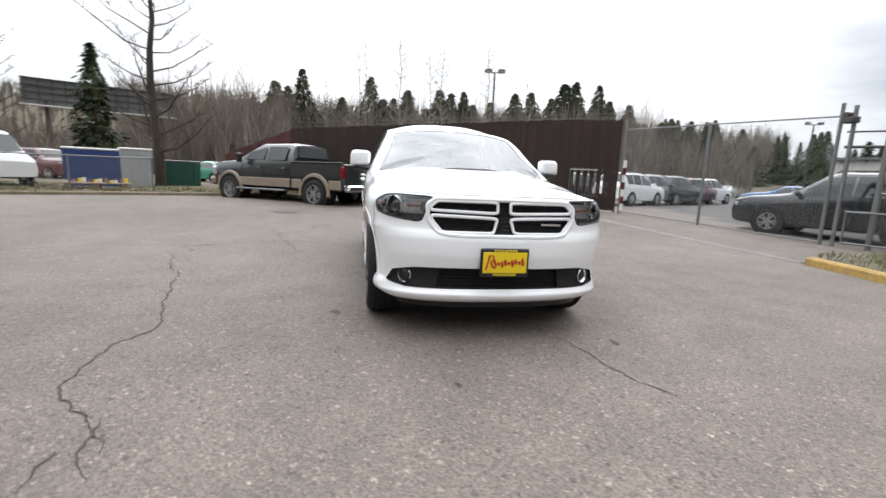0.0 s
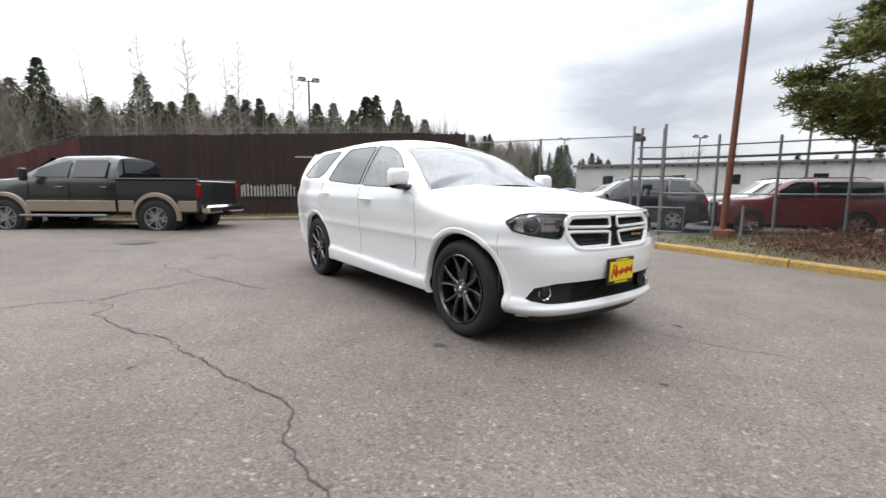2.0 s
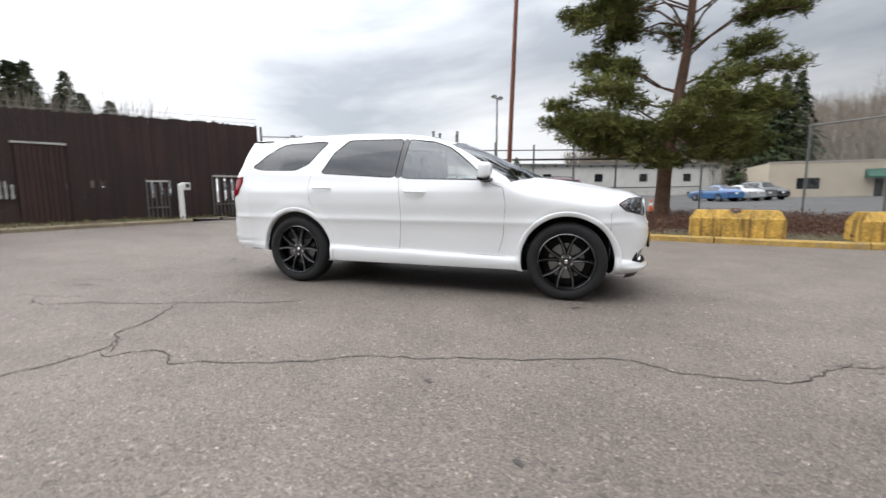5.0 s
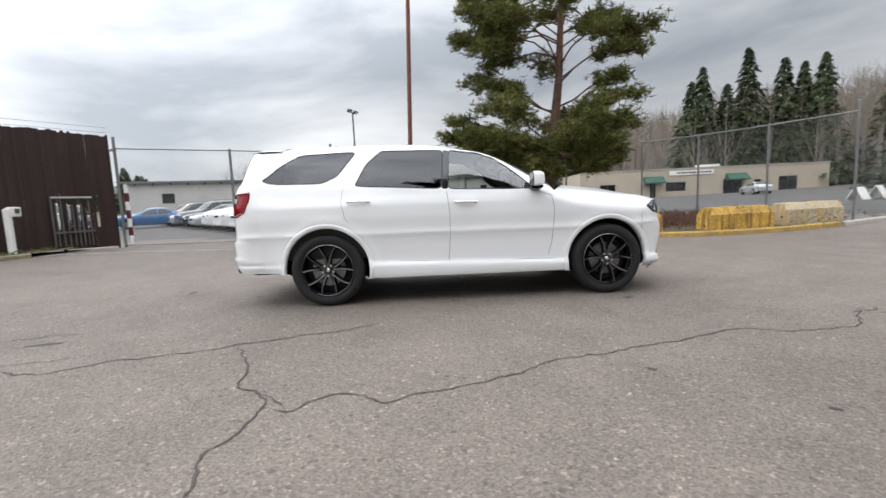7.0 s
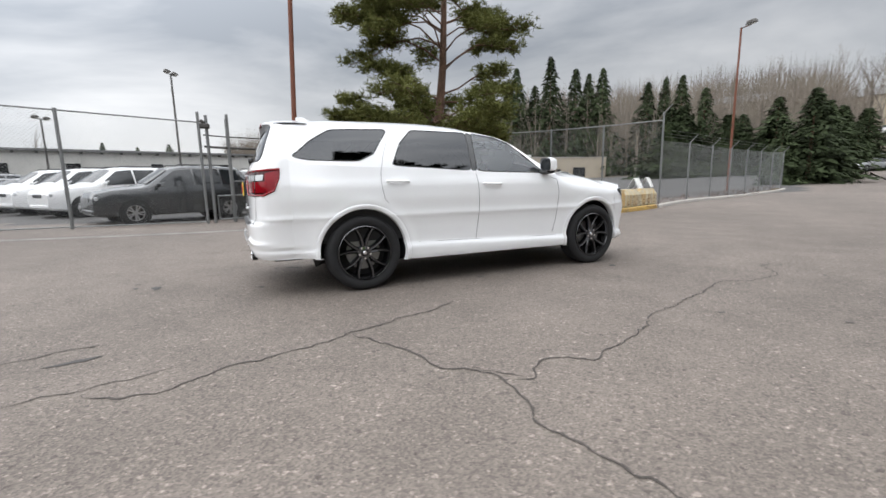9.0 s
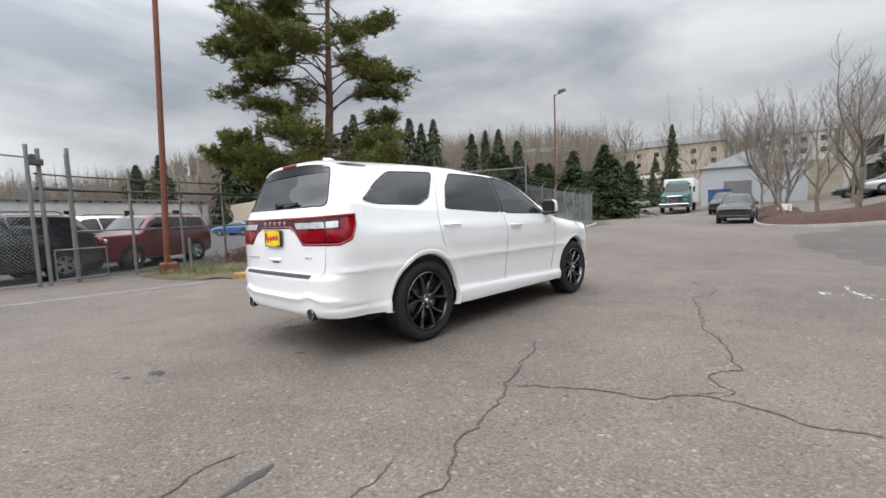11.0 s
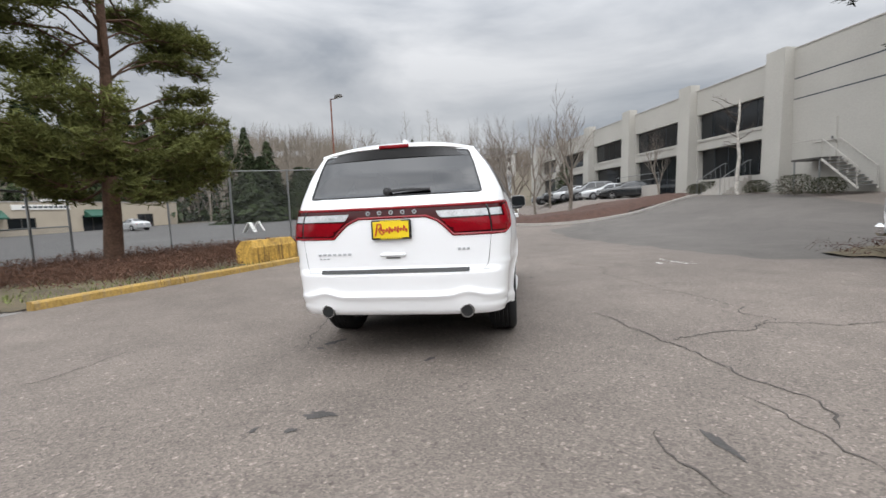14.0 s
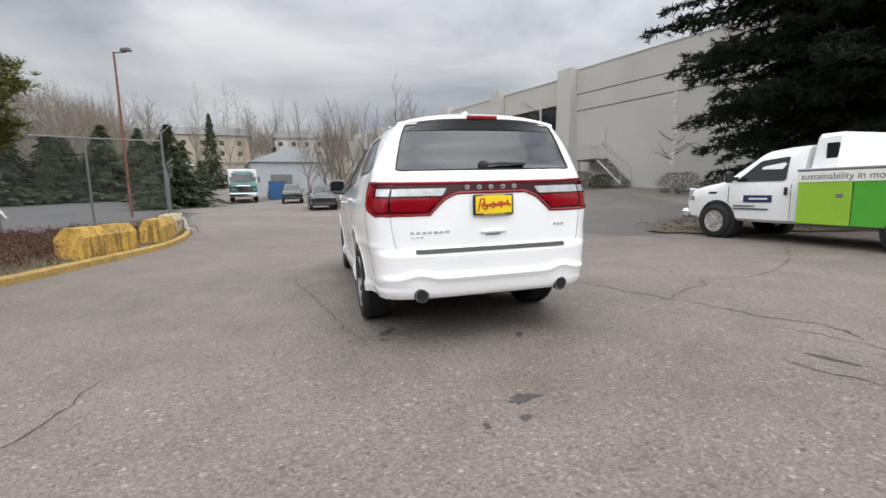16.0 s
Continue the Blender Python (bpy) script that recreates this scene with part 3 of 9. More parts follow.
def front_d(z):
    return interp(z, (0.24, 0.27, 0.30, 0.335, 0.365, 0.42, 0.49, 0.52, 0.60, 0.69, 0.735, 0.76, 0.86, 0.95, 0.985, 1.0), (0.24, 0.33, 0.365, 0.375, 0.345, 0.335, 0.345, 0.355, 0.37, 0.365, 0.345, 0.325, 0.31, 0.29, 0.272, 0.25))


def front_pt(a, z):
    t = radians(abs(a))
    w = half_width(NOSE, z) - 0.05 * sstep(0.34, 0.25, z)
    x = w * math.sin(t) ** (2 / NEX)
    return (-x if a < 0 else x, NOSE - front_d(z) * max(math.cos(t), 0) ** (2 / NEX), z)


def front_a(x, z):
    w = half_width(NOSE, z) - 0.05 * sstep(0.34, 0.25, z)
    return math.copysign(math.degrees(math.asin(min(abs(x) / w, 1) ** (NEX / 2))), x)


TAIL = 3.72
TEX = 4.6


def tail_d(z):
    return interp(z, (0.30, 0.36, 0.375, 0.40, 0.49, 0.525, 0.545, 0.57, 0.69, 0.715, 0.75, 1.0, 1.2, 1.30, 1.335, 1.5, 1.68), (0.33, 0.40, 0.43, 0.45, 0.474, 0.490, 0.474, 0.468, 0.474, 0.462, 0.44, 0.436, 0.42, 0.385, 0.355, 0.285, 0.19))


def tail_w(z):
    zb = top_edge(TAIL)
    if z <= zb:
        return half_width(TAIL, z)
    xc, zc = corner(TAIL)
    t = min((z - zb) / (zc - zb), 1)
    return lerp(half_width(TAIL, zb), xc, t) + 0.018 * math.sin(math.pi * t)


def tail_pt(a, z):
    t = radians(abs(a))
    q = min(math.sin(t) ** (2 / 3), 1.0)
    x = tail_w(z) * q
    return (-x if a < 0 else x, TAIL + tail_d(z - 0.034 * math.exp(-((x - 0.57) / 0.10) ** 2) * sstep(0.44, 0.53, z) * sstep(0.72, 0.62, z)) * (1 - q ** TEX) ** (1 / TEX), z)


def tail_a(x, z):
    return math.copysign(math.degrees(math.asin(min(abs(x) / tail_w(z), 1) ** 1.5)), x)


def skin_x(y, z):
    """Half width of the body at (y, z), round the nose and the tail as well."""
    if y < NOSE:
        w = half_width(NOSE, z) - 0.05 * sstep(0.34, 0.25, z)
        return w * max(1 - ((NOSE - y) / front_d(z)) ** NEX, 0) ** (1 / NEX)
    return half_width(min(y, TAIL), z)


def make_wheel(parent, side, y, rim_mat, R=0.387, width=0.262, xo=0.925, spokes=5, silver=False):
    """Tyre with shoulder and tread grooves, split-spoke rim, hub, nuts and disc. side: -1 or 1 in x."""
    w = thing("wheel", "", "")
    w.parent = parent
    w.matrix_basis = pose(0, y, R)
    o = side * xo
    s = -side
    tyre = M()
    k0 = R / 0.387
    prof = [(0.03, 0.274), (0.012, 0.292), (0.004, 0.328), (0.010, 0.357), (0.026, 0.374), (0.05, 0.385)]
    for k in range(4):
        a = 0.055 + (width - 0.11) * (k + 0.5) / 4
        prof += [(a - 0.012, 0.387), (a - 0.008, 0.378), (a + 0.008, 0.378), (a + 0.012, 0.387)]
    prof += [(width - 0.05, 0.385), (width - 0.026, 0.374), (width - 0.010, 0.357), (width - 0.004, 0.328), (width - 0.03, 0.274)]
    tyre.lathe([(o + s * h, r * k0) for h, r in prof], n=64)
    part("tyre", tyre, RUBBER, w, smooth=True, angle=40)
    rim = M()
    rim.lathe([(o + s * h, r * k0) for h, r in [(0.035, 0.276), (0.012, 0.277), (0.008, 0.272), (0.010, 0.266), (0.024, 0.260), (0.05, 0.250), (0.20, 0.235), (0.21, 0.27)]], n=64)
    part("rim", rim, rim_mat, w, smooth=True, angle=40)
    for i in range(spokes):
        for d in (-1, 1):
            a0, a1 = 2 * math.pi * i / spokes + d * 0.17 + math.pi / 2, 2 * math.pi * i / spokes + d * 0.335 + math.pi / 2
            sp = M()
            rows = []
            for t in (0, 0.2, 0.4, 0.6, 0.8, 1.0):
                rr = lerp(0.05, 0.259, t) * k0
                aa = lerp(a0, a1, t ** 1.6)
                wd = lerp(0.020, 0.0145, t) * k0
                xx = o + s * lerp(0.046, 0.020, t ** 0.7)
                cy, cz = rr * math.cos(aa), rr * math.sin(aa)
                ty, tz = -math.sin(aa), math.cos(aa)
                rows.append([(xx + s * e, cy + ty * wd * q, cz + tz * wd * q) for e, q in ((0.055, -1.25), (0.014, -1.0), (0.0, -0.55), (0.003, 0.0), (0.0, 0.55), (0.014, 1.0), (0.055, 1.25))])
            sp.grid(rows)
            part("spoke", sp, rim_mat, w, smooth=True, angle=25)
    hub = M()
    hub.lathe([(o + s * h, r) for h, r in [(0.028, 0.0), (0.028, 0.026), (0.034, 0.032), (0.042, 0.036), (0.046, 0.070), (0.08, 0.078)]], n=24)
    part("hub", hub, rim_mat, w, smooth=True, angle=30)
    cap = M().lathe([(o + s * 0.024, 0.0), (o + s * 0.024, 0.016), (o + s * 0.028, 0.02)], n=16)
    part("hub_cap", cap, CHROME, w)
    for i in range(5):
        a = 2 * math.pi * (i + 0.5) / 5 + math.pi / 2
        nut = M().cyl((o + s * 0.06, 0.058 * math.cos(a), 0.058 * math.sin(a)), (o + s * 0.028, 0.058 * math.cos(a), 0.058 * math.sin(a)), 0.0125, n=6)
        part("wheel_nut", nut, CHROME, w)
    disc = M().lathe([(o + s * 0.10, 0.06), (o + s * 0.10, 0.175), (o + s * 0.128, 0.175), (o + s * 0.128, 0.06)], n=40)
    part("brake_disc", disc, DISC, w, smooth=True, angle=30)
    back = M().lathe([(o + s * 0.145, 0.0), (o + s * 0.145, 0.25)], n=32)
    part("wheel_back", back, UNDER, w)
    return w


def build_suv():
    car = thing("suv", "white glossy mid-size sport utility vehicle with dark wheels, parked on asphalt", "car")
    # side panels with wheel arches
    side = chart(lambda y, t: (half_width(y, z_at(y, t)), y, z_at(y, t)), NOSE, TAIL, 206, 0, 1, 46, [arch_poly(FY), arch_poly(RY)])
    shell = mirror(side[0])
    # greenhouse
    f_win = yz_poly(rounded([(0.80, 1.205), (1.0, 1.385), (1.22, 1.552), (1.40, 1.622), (1.70, 1.66), (1.735, 1.232)], 0.1))
    r_win = yz_poly(rounded([(1.80, 1.238), (1.77, 1.664), (2.44, 1.668), (2.60, 1.52), (2.72, 1.30)], 0.1))
    q_win = yz_poly(rounded([(3.70, 1.362), (3.52, 1.52), (3.30, 1.645), (2.70, 1.668), (2.90, 1.42), (3.07, 1.352)], 0.16))
    b_pil = yz_poly([(1.738, 1.232), (1.703, 1.66), (1.768, 1.664), (1.798, 1.236)])
    wscr = dense([(0.27, 1.02), (0.27, 0.515), (0.45, 0.52), (0.62, 0.55), (0.9, 0.56), (1.24, 0.56), (1.22, 0.75), (1.20, 1.02)], 6)
    house = chart(house_pt, 0.28, TAIL, 172, 0, 1, 56, [f_win, r_win, q_win, b_pil, wscr])
    top = mirror(house[0])
    shell.add(top.v, top.f)
    # bonnet
    nose_w = half_width(NOSE, 0.985)
    rows = []
    for i in range(33):
        t = i / 32
        row = []
        for j in range(49):
            u = -1 + 2 * j / 48
            x0 = u * nose_w
            yc = 0.30 + 0.27 * (abs(u) * 0.90 / 0.85) ** 2.2
            yn = front_pt(front_a(x0 * 0.99999, 0.985), 0.985)[1]
            y = lerp(yn, yc, t)
            x = u * (half_width(y, top_edge(y)) if y > NOSE else nose_w)
            zc = interp(y, (-0.70, -0.665, -0.62, -0.5, -0.2, 0.2, 0.45, 0.6), (0.95, 0.985, 1.025, 1.075, 1.15, 1.205, 1.228, 1.235))
            e = top_edge(max(y, -0.4)) if y > -0.4 else 0.985
            k = abs(u)
            z = e + max(zc - e, 0) * (1 - k ** 3.2) * (1 - (1 - min(t / 0.16, 1)) ** 2.2) + 0.010 * math.exp(-((k - 0.5) / 0.07) ** 2) * sstep(-0.6, -0.1, y)
            row.append((x, y, z))
        rows.append(row)
    shell.grid(rows)
    # front end with its openings
    gr = [(front_a(x, z), z) for x, z in dense(rounded([(-0.47, 0.945), (0.47, 0.945), (0.525, 0.90), (0.52, 0.82), (0.44, 0.728), (-0.44, 0.728), (-0.52, 0.82), (-0.525, 0.90)], 0.25), 3)]
    lampR = rounded([(30, 0.958), (60, 0.968), (72, 0.962), (84, 0.915), (76, 0.852), (60, 0.825), (36, 0.80)], 0.16)
    lampL = [(-a, z) for a, z in reversed(lampR)]
    inta = [(front_a(x, z), z) for x, z in dense(rounded([(-0.80, 0.40), (-0.755, 0.475), (-0.60, 0.502), (0.60, 0.502), (0.755, 0.475), (0.80, 0.40), (0.66, 0.372), (-0.66, 0.372)], 0.16), 4)]
    nose = chart(front_pt, -90, 90, 160, 0.245, 0.986, 74, [gr, lampR, lampL, inta, nose_arch(1), nose_arch(-1)])
    shell.add(nose[0].v, nose[0].f)
    # tail end with its openings
    ta = lambda x, z: (tail_a(x, z), z)
    glass_t = rounded([ta(-0.69, 1.312), ta(0.69, 1.312), ta(0.645, 1.48), ta(0.585, 1.645), ta(-0.585, 1.645), ta(-0.645, 1.48)], 0.08)
    lamp_half = [ta(0.27, 1.142), ta(0.36, 1.10), ta(0.475, 0.985), (66, 0.985), (80, 1.03), (86, 1.15), (87, 1.235), (60, 1.224), (30, 1.218), (0, 1.216)]
    lamp_all = dense(lamp_half + [(-a, z) for a, z in reversed(lamp_half[:-1])], 3)
    tail = chart(tail_pt, -90, 90, 180, 0.372, 1.68, 110, [dense(glass_t, 4), lamp_all])
    shell.add(tail[0].v, tail[0].f)
    body = part("body", shell, PAINT_WHITE, car, smooth=True, angle=50)
    # glass
    for m0, nm, ma, lb in ((house[1], "front_door_glass", GLASS_CLEAR, "clear side window"), (house[2], "rear_door_glass", GLASS_TINT, "dark privacy glass"), (house[3], "quarter_glass", GLASS_TINT, "dark privacy glass")):
        part(nm, m0, ma, body, lb, True)
        part(nm, flip(m0), ma, body, lb, True)
    part("windscreen", mirror(house[5]), GLASS_SCREEN, body, "clear windscreen", True)
    part("tailgate_glass", tail[1], GLASS_TINT, body, "dark tailgate window", True)
    part("pillar_trim", house[4], GLOSS_BLACK, body, "gloss black pillar", True)
    part("pillar_trim", flip(house[4]), GLOSS_BLACK, body, "gloss black pillar", True)
    # seals round the windows
    for po in (f_win, r_win, q_win):
        for sx in (1, -1):
            pts = [house_pt(*p) for p in po]
            part("window_seal", M().tube([(sx * p[0], p[1], p[2]) for p in pts + pts[:1]], 0.006, 5), TRIM_BLACK, body)
    pts = [house_pt(min(max(y, 0.285), 1.3), min(v, 1.0)) for y, v in wscr if v <= 1.0]
    part("screen_seal", M().tube(pts, 0.004, 5).tube([(-x, y, z) for x, y, z in pts], 0.004, 5), TRIM_BLACK, body)
    pts = [tail_pt(*p) for p in dense(glass_t, 5)]
    part("tailgate_seal", M().tube(pts + pts[:1], 0.008, 5), TRIM_BLACK, body)
    # arch lips and liners
    for c in (FY, RY):
        for sx in (-1, 1):
            lip, liner, row_b, row_c = M(), M(), [], []
            bands = [[] for _ in range(6)]
            for k in range(61):
                a = radians(-22 + 224 * k / 60)
                for b, (r, d) in zip(bands, ((0.441, -0.045), (0.445, 0.004), (0.450, 0.009), (0.479, 0.007), (0.489, 0.004), (0.495, -0.008))):
                    y, z = c + r * math.cos(a), WZ + r * math.sin(a)
                    z = max(z, z_lo(y) - 0.012)
                    b.append((sx * (skin_x(y, max(z, 0.27)) + d), y, z))
                row_b.append(bands[0][-1])
                row_c.append((sx * 0.50, c + (ARCH + 0.005) * math.cos(a), WZ + (ARCH + 0.005) * math.sin(a)))
            lip.grid(bands)
            part("arch_lip", lip, PAINT_WHITE, body, smooth=True, angle=60)
            liner.grid([[(x * 0.985, y, z) for x, y, z in row_b], row_c])
            inner = [(sx * 0.50, c, WZ)]
            liner.add(row_c + inner, [(k, k + 1, len(row_c)) for k in range(len(row_c) - 1)])
            part("wheel_arch_liner", liner, UNDER, body, smooth=True)
    # underside, sill strips and floor
    und = M()
    und.box((0, 1.52, 0.33), (1.62, 2.05, 0.12), 0.03).box((0, 1.55, 0.36), (1.0, 4.2, 0.10), 0.02).box((0, 1.52, 0.245), (0.3, 3.2, 0.12), 0.04).box((0, 3.78, 0.375), (1.4, 0.42, 0.08), 0.03).box((0, -0.50, 0.30), (1.2, 0.30, 0.08), 0.03)
    part("underbody", und, UNDER, car)
    part("floor_pan", M().box((0, 2.0, 0.52), (1.66, 3.6, 0.04)).box((0, 0.42, 0.75), (1.6, 0.04, 0.7)), UNDER, car)
    part("chin_spoiler", M().grid([[(*front_pt(a, 0.262)[:2], 0.262) for a in range(-68, 69, 4)], [(0.97 * front_pt(a, 0.262)[0], front_pt(a, 0.262)[1] + 0.03, 0.215) for a in range(-68, 69, 4)]]), TRIM_BLACK, car, "black plastic chin")
    # shut lines
    def groove(pts, r=0.0034):
        part("shut_line", M().tube(pts, r * 0.75, 5), SHUT_GREY, body)

    def side_line(poly, sx):
        return [(sx * (half_width(y, z) if z <= top_edge(y) else house_pt(y, v_of(y, z))[0]), y, z) for y, z in poly]
    for sx in (-1, 1):
        groove(side_line(dense([(0.77, 1.17), (0.63, 1.11), (0.60, 0.95), (0.62, 0.62), (0.67, 0.43)], 6)[:-6], sx))
        groove(side_line([(lerp(0.60, 2.46, k / 30), lerp(0.418, 0.462, k / 30)) for k in range(31)], sx), 0.0028)
        groove(side_line([(1.755 - 0.03 * math.sin(k / 24 * 3), lerp(1.225, 0.445, k / 24)) for k in range(25)], sx))
        groove(side_line(dense([(2.68, 1.66), (2.80, 1.40), (2.85, 1.24), (2.86, 1.10), (2.83, 0.93), (2.78, 0.88)], 5)[:-5], sx), 0.003)
        groove([(sx * half_width(y, z), y, z) for y, z in [(-0.395, 0.84 - 0.42 * k / 12) for k in range(13)]], 0.0026)
    groove([front_pt(a, 0.984) for a in range(-86, 87, 3)], 0.004)
    groove([tail_pt(a, 0.715) for a in range(-50, 51, 4)], 0.003)
    for s in (-1, 1):
        groove([tail_pt(s * a, z) for a, z in [(56, 1.32), (53, 1.24), (50, 1.0), (49, 0.86), (47, 0.76), (44, 0.715)]], 0.003)
    # handles
    for sx in (-1, 1):
        for yc, zc in ((1.555, 1.068), (2.68, 1.125)):
            x = half_width(yc, zc)
            h = M().tube([(sx * (x - 0.005), yc - 0.115, zc - 0.004), (sx * (x + 0.022), yc - 0.095, zc), (sx * (x + 0.032), yc, zc + 0.004), (sx * (x + 0.022), yc + 0.095, zc + 0.006), (sx * (x - 0.005), yc + 0.115, zc + 0.008)], 0.0145, 8)
            part("door_handle", h, PAINT_WHITE, body, smooth=True)
            part("handle_cup", M().lathe([(sx * (x - 0.004), 0.0), (sx * (x + 0.0015), 0.03)], (0, yc - 0.02, zc - 0.01), n=16), TRIM_BLACK, body)
    # mirrors
    for sx in (-1, 1):
        mr = thing("door_mirror", "", "")
        mr.parent = car
        rows = []
        for k, (f, hz, hy, yy) in enumerate(((0.0, 0.0, 0.0, -0.068), (0.08, 0.05, 0.075, -0.064), (0.2, 0.066, 0.092, -0.05), (0.5, 0.076, 0.106, -0.015), (0.8, 0.078, 0.11, 0.03), (1.0, 0.074, 0.106, 0.055))):
            rows.append([(sx * (0.985 + hy * 0.90 * abs(math.cos(t)) ** 0.45 * math.copysign(1, math.cos(t)) - 0.012 * math.sin(t)), 0.80 + yy, 1.30 + hz * abs(math.sin(t)) ** 0.5 * math.copysign(1, math.sin(t)) * (1 + 0.08 * math.cos(t))) for t in [2 * math.pi * j / 36 for j in range(36)]])
        part("mirror_shell", M().grid(rows, closed=True), PAINT_WHITE, mr, smooth=True)
        part("mirror_rim", M().grid([rows[-1], [(sx * 0.985 + (p[0] - sx * 0.985) * 0.88, p[1] + 0.004, 1.30 + (p[2] - 1.30) * 0.86) for p in rows[-1]]], closed=True), TRIM_BLACK, mr)
        # the mirror's dark reflection is put into the glass as a near-black colour
        part("mirror_glass", M().prism([(sx * 0.985 + (p[0] - sx * 0.985) * 0.89, 1.30 + (p[2] - 1.30) * 0.87) for p in rows[-1]], "y", 0.846, 0.857), GLASS_DARK, mr)
        part("mirror_foot", M().grid([[(sx * (0.86 + 0.18 * t), 0.80 + 0.065 * math.cos(a) + 0.01 * t, 1.203 + 0.016 * t + 0.032 * math.sin(a) * (1 - 0.2 * t)) for a in [2 * math.pi * j / 10 for j in range(10)]] for t in (0, 0.5, 1.0)], closed=True), TRIM_BLACK, mr, "black mirror base", True)
    # grille
    g_back = offset_sheet(nose[1], 0.0)
    g_back.v = [(x, y + 0.045, z) for x, y, z in g_back.v]
    gr_ob = part("grille", g_back, UNDER, car, "black mesh grille with white crossbars")
    mesh = M()
    for i in range(-21, 22):
        for j in range(9):
            x, z = i * 0.025 + (0.0125 if j % 2 else 0), 0.742 + j * 0.025
            if inside([(p[0], p[1]) for p in [(-0.46, 0.94), (0.46, 0.94), (0.515, 0.90), (0.51, 0.82), (0.43, 0.735), (-0.43, 0.735), (-0.51, 0.82), (-0.515, 0.90)]], (x, z)):
                y = front_pt(front_a(x, z), z)[1] + 0.032
                ring = [(x + 0.0115 * math.cos(radians(60 * k + 30)), y, z + 0.0115 * math.sin(radians(60 * k + 30))) for k in range(6)]
                inn = [(x + 0.0085 * math.cos(radians(60 * k + 30)), y + 0.003, z + 0.0085 * math.sin(radians(60 * k + 30))) for k in range(6)]
                mesh.grid([ring, inn], closed=True)
    part("grille_mesh", mesh, GLOSS_BLACK, gr_ob)

    def bar_loop(poly, r, name="grille_bar"):
        pts = [(x, front_pt(front_a(x, z), z)[1] + 0.004, z) for x, z in poly]
        part(name, M().tube(pts + pts[:2], r, 8), PAINT_WHITE, gr_ob, smooth=True)
    for s in (-1, 1):
        bar_loop([(s * x, z) for x, z in rounded([(0.047, 0.933), (0.462, 0.933), (0.512, 0.895), (0.505, 0.872), (0.047, 0.862)], 0.14)], 0.0105)
        bar_loop([(s * x, z) for x, z in rounded([(0.047, 0.832), (0.505, 0.842), (0.505, 0.815), (0.435, 0.742), (0.075, 0.742)], 0.14)], 0.0105)
    bar_loop([(x, z) for x, z in dense(rounded([(-0.475, 0.952), (0.475, 0.952), (0.535, 0.905), (0.53, 0.815), (0.447, 0.722), (-0.447, 0.722), (-0.53, 0.815), (-0.535, 0.905)], 0.25), 2)], 0.016, "grille_surround")
    part("grille_badge", M().box((0.36, -0.685, 0.80), (0.15, 0.008, 0.012)), CHROME, gr_ob)
    # headlamps
    for m, s in ((nose[2], 1), (nose[3], -1)):
        hl = thing("headlamp", "", "")
        hl.parent = car
        po = lampR if s > 0 else lampL
        lens = M()
        lens.v, lens.f, lens.mi = list(m.v), list(m.f), list(m.mi)
        part("lens", lens, LENS, hl, smooth=True).visible_shadow = False
        back = M()
        back.v, back.f, back.mi = [(x * 0.955, y + 0.055, z) for x, y, z in m.v], list(m.f), list(m.mi)
        part("housing", back, SMOKE, hl, "dark smoked housing", True)
        rim_pts = [front_pt(*p) for p in dense(po, 3)]
        part("lamp_edge", M().tube([(x, y, z) for x, y, z in rim_pts + rim_pts[:1]], 0.006, 6), TRIM_BLACK, hl)
        px, py, pz = front_pt(s * 60, 0.892)
        turn = pose(px * 0.965, py + 0.012, pz, 0, 0, s * 32)
        part("projector", M().lathe([(0.05, 0.066), (0.0, 0.064), (-0.004, 0.056), (0.022, 0.036)], (0, 0, 0), "y", 28).xform(turn), CHROME, hl, "chrome ring", True)
        part("projector_lens", M().lathe([(0.004, 0.0), (0.008, 0.022), (0.024, 0.037)], (0, 0, 0), "y", 24).xform(turn), GLASS_DARK, hl, smooth=True)
        ref = M()
        ref.grid([[(front_pt(s * a, z)[0] * 0.965, front_pt(s * a, z)[1] + 0.035 + 0.012 * math.sin(math.pi * k / 6), z) for a in (38, 42, 46, 50, 54)] for k, z in enumerate([0.855 + 0.0125 * k for k in range(7)])])
        part("reflector", ref, HEAD_REFLECT, hl, smooth=True)
        bez = M()
        bez.grid([[(front_pt(s * a, z)[0] * 0.962, front_pt(s * a, z)[1] + 0.042 - 0.010 * math.cos(k * 1.2), z) for a in (52, 56, 60, 64, 68, 72)] for k, z in enumerate([0.842 + 0.0125 * k for k in range(9)])])
        part("lamp_bezel", bez, HEAD_REFLECT, hl, smooth=True)
        part("turn_signal", M().tube([(front_pt(s * a, 0.893)[0] * 0.968, front_pt(s * a, 0.893)[1] + 0.028, 0.893) for a in (38, 43, 48)], 0.008, 6), AMBER, hl)
        for k, (zz, a0, a1) in enumerate(((0.925, 34, 52), (0.850, 36, 50))):
            part("reflector_bar", M().tube([(front_pt(s * a, zz)[0] * 0.97, front_pt(s * a, zz)[1] + 0.035, zz) for a in (a0, (a0 + a1) / 2, a1)], 0.010, 6), HEAD_REFLECT, hl)
        part("side_marker", M().tube([(front_pt(s * a, 0.905)[0] * 0.972, front_pt(s * a, 0.905)[1] + 0.022, 0.905) for a in (74, 77, 80)], 0.017, 6), AMBER, hl)
    # lower intake and fog lamps
    it = M()
    it.v, it.f, it.mi = [(x, y + 0.07 + 0.0 * z, z) for x, y, z in nose[4].v], nose[4].f, nose[4].mi
    intake = part("lower_intake", it, UNDER, car)
    for k in range(5):
        z = 0.372 + k * 0.022
